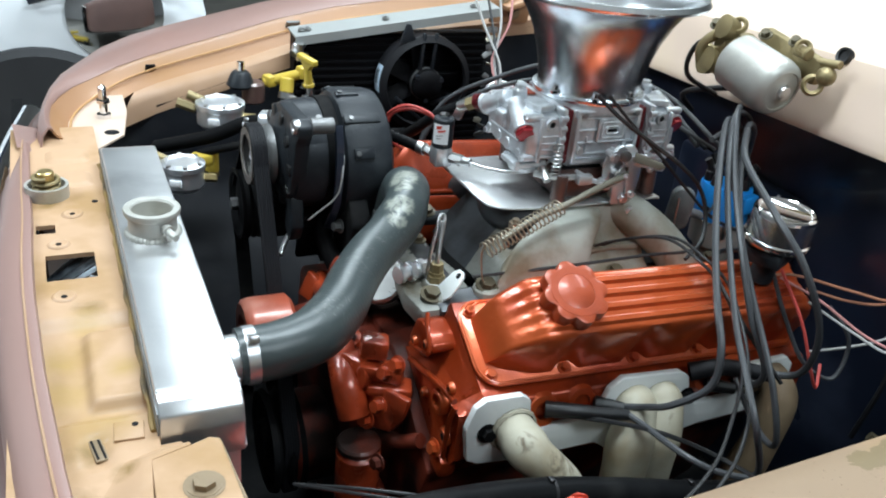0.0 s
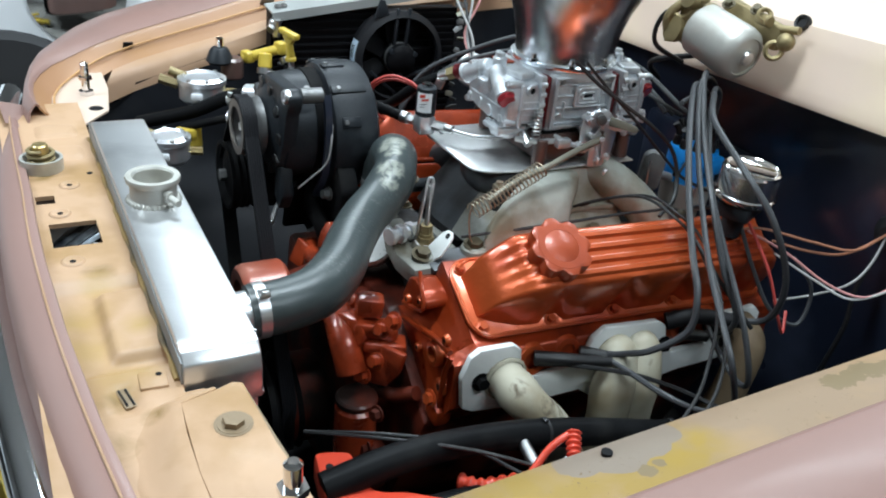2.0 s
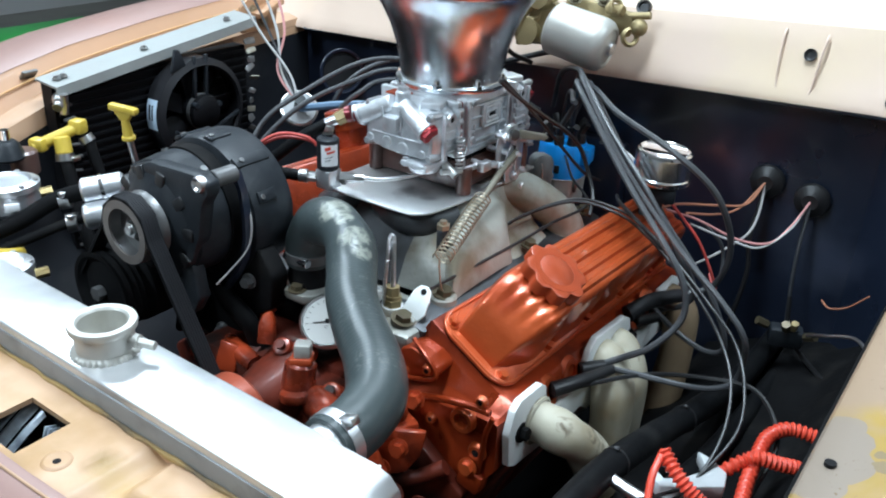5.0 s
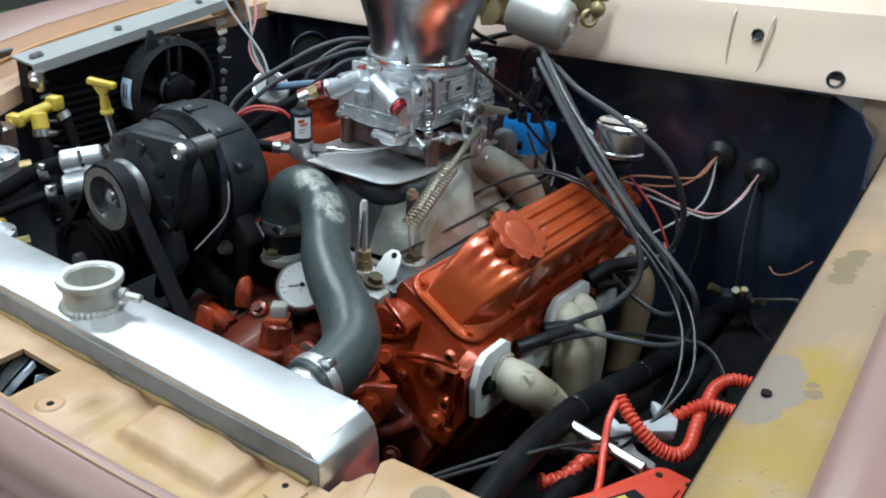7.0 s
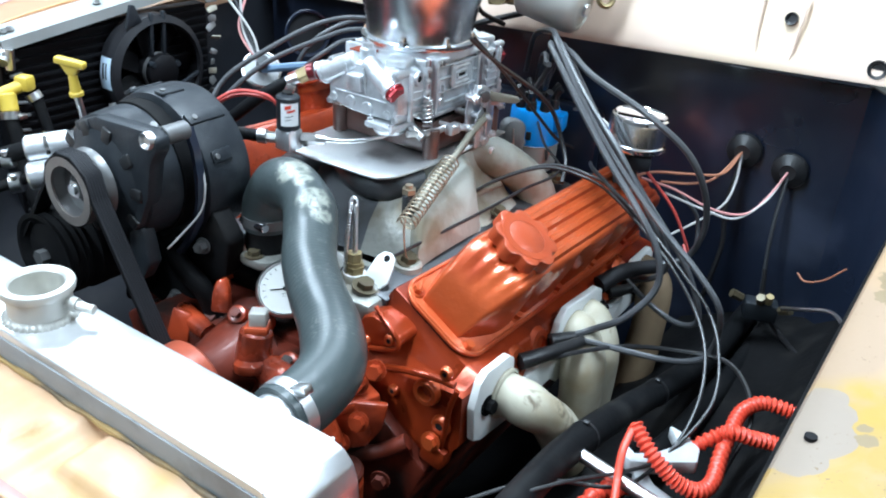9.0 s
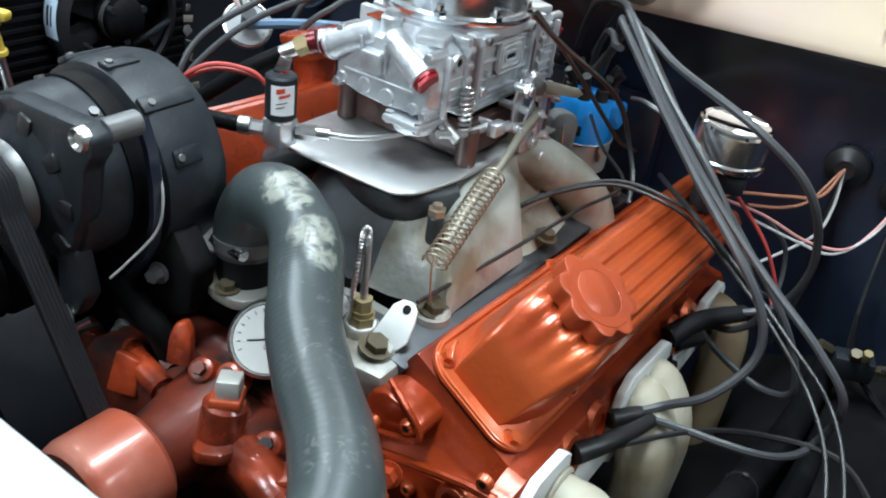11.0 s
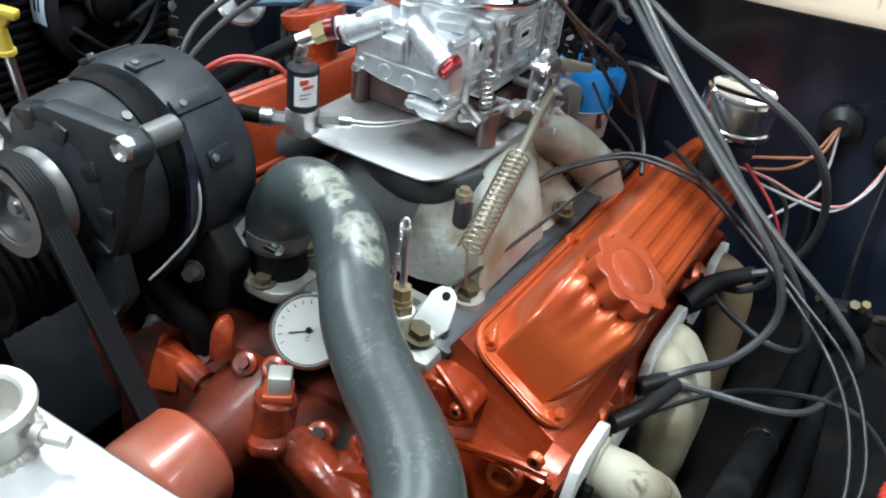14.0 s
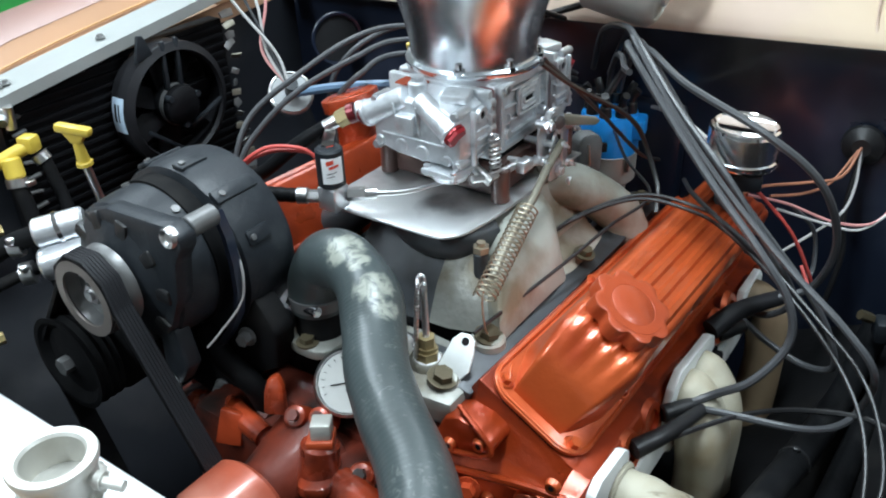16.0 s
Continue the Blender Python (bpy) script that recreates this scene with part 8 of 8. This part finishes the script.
    h = Mesh().box((0.326, 0.345, 1.056), (0.013, 0.042, 0.010), 0.003, (8, 0, 25))
    h.prism([(-0.015, 0.0), (0.015, 0.0), (0.006, -0.014), (-0.006, -0.014)], 0.009, pose(0.327, 0.345, 1.053, 90, 0, 115), 0.002)
    h.cyl((0.327, 0.345, 1.040), (0.329, 0.345, 1.016), 0.0055, 0.0075, 14)
    h.cyl((0.329, 0.345, 1.016), (0.3295, 0.345, 1.010), 0.0095, n=16, bev=0.001)
    part("handle", h, YELLOW, t, "yellow T handle")
    part("tube", Mesh().tube([(0.3295, 0.345, 1.012), (0.336, 0.342, 0.96), (0.345, 0.33, 0.85)], 0.005, 10), STEEL, t)
    t = thing("hose_coupling", (0.27, 0.33, 0.92), "bright aluminium hose coupling beside the alternator", "coupling")
    part("shell", Mesh().cyl((0.255, 0.36, 0.95), (0.30, 0.325, 0.957), 0.018, n=28, bev=0.003), ZINC, t)
    part("shell", Mesh().cyl((0.245, 0.345, 0.918), (0.29, 0.31, 0.927), 0.019, n=28, bev=0.003), ZINC, t)
    part("band", Mesh().cyl((0.276, 0.344, 0.953), (0.280, 0.341, 0.954), 0.020, n=28), CHROME, t)
    part("hose", Mesh().tube([(0.258, 0.358, 0.95), (0.23, 0.39, 0.935), (0.18, 0.43, 0.90), (0.10, 0.50, 0.86)], 0.012, 12), DULLBLACK, t)
    part("hose", Mesh().tube([(0.248, 0.343, 0.918), (0.22, 0.37, 0.905), (0.16, 0.42, 0.875)], 0.007, 10), DULLBLACK, t)
    for p in ((0.235, 0.385, 0.935), (0.228, 0.36, 0.91), (0.30, 0.40, 0.92)):
        solo("hose_clamp", Mesh().cyl(V(p), V(p) + V(0.01, -0.009, 0.002), 0.0135, n=18).box(V(p) + V(0, -0.01, 0.012), (0.012, 0.01, 0.008), 0.002), STEEL, "small bright steel hose clamp", "hose clamp", "hose clamps")


fuel_side()


def far_apron():
    solo("apron_ring", Mesh().lathe([(0.040, -0.004), (0.045, -0.002), (0.047, 0.002), (0.045, 0.004), (0.041, 0.003), (0.040, -0.004)], (0.945, 0.50, 0.968), (-0.5, -0.85, 0.1), 44), BLACK, "raised black ring round an opening in the apron", "car body")
    solo("apron_opening", Mesh().lathe([(0.0, -0.006), (0.04, -0.006), (0.04, -0.002), (0.0, -0.002)], (0.945, 0.50, 0.968), (-0.5, -0.85, 0.1), 36), INK, "dark opening in the apron", "car body")
    t = thing("hinge_bracket", (0.82, 0.64, 1.05), "tan hood hinge bracket behind the cooler", "bracket")
    part("plate", Mesh().prism([(-0.04, -0.03), (0.05, -0.03), (0.06, 0.02), (0.0, 0.05), (-0.04, 0.02)], 0.008, pose(0.84, 0.635, 1.075, 90, 0, 0), 0.002), RUST, t)
    part("arm", Mesh().box((0.86, 0.62, 1.09), (0.08, 0.03, 0.012), 0.003, (0, -15, 10)), RUST, t)
    part("bolt", Mesh().bolt((0.83, 0.63, 1.085), (0, -1, 0), 0.009, 0.008), BARE, t)
    part("bolt", Mesh().bolt((0.855, 0.63, 1.065), (0, -1, 0), 0.009, 0.008), BARE, t)
    torn = thing("bent_fins", (0.795, 0.605, 0.72), "bent torn fins at the cooler's edge", "fins")
    rng = random.Random(8)
    for k in range(17):
        z = 0.73 + 0.0195 * k + rng.uniform(-0.004, 0.004)
        w = rng.uniform(0.012, 0.034)
        fin = Mesh().prism([(-w / 2, -0.006), (w / 2, -0.004 - rng.uniform(0, 0.006)), (w * 0.6, 0.004), (0.0, rng.uniform(0.003, 0.009)), (-w / 2, 0.004)], 0.0025, pose(0.785 + rng.uniform(-0.008, 0.010), 0.603 - rng.uniform(0, 0.008), z, 90 + rng.uniform(-45, 45), rng.uniform(-30, 30), rng.uniform(-30, 30)), 0.0006)
        part("fin", fin, PULLEYGREY if k % 3 else ROD, torn)


far_apron()


def far_bank():
    oil_cap(V(0.676, 0.235, 0.985), V(0, 0.3, 1), "orange capped filler on the far valve cover", "filler_tower")
    solo("filler_tube", Mesh().cyl((0.676, 0.232, 0.93), (0.676, 0.235, 0.985), 0.027, n=28), DULLORANGE, "orange filler tube on the far valve cover", "oil filler")
    t = thing("washer_relay", (0.72, 0.40, 0.93), "round metal sender with wires beside the cooler", "sender")
    part("disc", Mesh().lathe([(0, 0.0), (0.03, 0.0), (0.033, 0.006), (0.03, 0.012), (0, 0.014)], (0.72, 0.40, 0.955), (-0.4, -0.6, 0.6), 30), DULLALLOY, t)
    part("clip_ring", Mesh().lathe([(0.030, 0.0), (0.0345, 0.0), (0.0345, 0.008), (0.031, 0.010), (0.030, 0.0)], (0.72, 0.40, 0.957), (-0.4, -0.6, 0.6), 30), STEEL, t, "bright clip ring")
    part("terminal", Mesh().cyl((0.715, 0.393, 0.965), (0.70, 0.375, 0.985), 0.01, n=14), SATIN, t)
    line("blue_hose", [(0.71, 0.385, 0.965), (0.73, 0.30, 0.985), (0.75, 0.20, 1.0), (0.76, 0.11, 1.01)], 0.007, BLUEHOSE, "blue-grey vacuum hose to the carburettor", "hose")
    for k in range(4):
        line("sender_wire", [(0.715, 0.395, 0.97), (0.72, 0.42 + 0.01 * k, 1.02), (0.70 + 0.02 * k, 0.47, 1.09), (0.68 + 0.03 * k, 0.52, 1.18), (0.66 + 0.03 * k, 0.6, 1.30)], 0.0025, (WHITEWIRE, WIRE, WHITEWIRE, PINKWIRE)[k], "thin wire hanging from above", "wire", "sender wires", 6)
    solo("cowl_tube", Mesh().tube([(0.94, 0.12, 1.02), (0.90, 0.10, 1.06), (0.93, 0.0, 1.10), (0.95, -0.03, 1.12)], 0.005, 8), WIRE_BLACK, "black hose to the wiper motor", "hose")


far_bank()


def surroundings():
    t = thing("parked_car", (-0.9, 3.2, 0), "white car parked beyond the workshop bay", "car")
    rows = []
    for x, h in ((-3.0, 0.7), (-2.4, 0.98), (-1.4, 1.08), (-0.3, 1.12), (0.2, 1.05), (0.45, 0.8)):
        rows.append([(x, 1.95, 0.3), (x, 1.92, h * 0.6), (x, 1.98, h * 0.85), (x, 2.15, h), (x, 2.9, h + 0.05), (x, 3.6, h), (x, 3.75, h * 0.6), (x, 3.7, 0.3)])
    part("body", Mesh().loft(rows, 0.004), WHITECAR, t, "", 60)
    part("windscreen", Mesh().box((-0.9, 2.3, 1.25), (1.2, 0.1, 0.3), 0.04, (-20, 0, 0)), BLACK, t, "dark glass")
    for x in (-0.1, -2.4):
        w = part("wheel", Mesh().lathe([(0.2, -0.1), (0.31, -0.1), (0.33, -0.08), (0.33, 0.08), (0.31, 0.1), (0.2, 0.1)], (x, 1.98, 0.33), (0, 1, 0), 40), TYRE, t)
        part("rim", Mesh().lathe([(0, -0.06), (0.2, -0.08), (0.21, -0.04), (0.0, -0.02)], (x, 1.96, 0.33), (0, 1, 0), 32), STEEL, w)
    part("headlamp", Mesh().lathe([(0.0, 0.02), (0.10, 0.018), (0.15, 0.0), (0.15, -0.02)], (0.15, 1.93, 0.76), (0.1, -1, 0.1), 36), CHROME, t, "glossy grey headlamp")
    part("trim", Mesh().tube([(-0.1, 1.93, 0.80), (0.1, 1.92, 0.85), (0.38, 1.95, 0.83)], 0.015, 10), BLACK, t, "dark trim strip")
    j = thing("floor_jack", (-0.4, 0.55, 0), "yellow trolley jack on the garage floor", "jack")
    part("frame", Mesh().box((-0.42, 0.55, 0.12), (0.6, 0.22, 0.1), 0.02), YELLOW, j)
    part("arm", Mesh().box((-0.55, 0.55, 0.24), (0.4, 0.10, 0.06), 0.015, (0, -18, 0)), YELLOW, j)
    for x in (-0.65, -0.2):
        for y in (0.43, 0.67):
            part("wheel", Mesh().cyl((x, y - 0.02, 0.06), (x, y + 0.02, 0.06), 0.06, n=24, bev=0.008), TYRE, j)
    m = thing("green_mower", (1.65, 2.9, 0), "green machine with a yellow trim behind the car", "machine")
    part("hood", Mesh().box((1.75, 2.9, 0.47), (0.6, 0.5, 0.2), 0.08), GREEN, m)
    part("base", Mesh().box((1.65, 2.9, 0.28), (0.7, 0.6, 0.46), 0.05), TYRE, m)


surroundings()
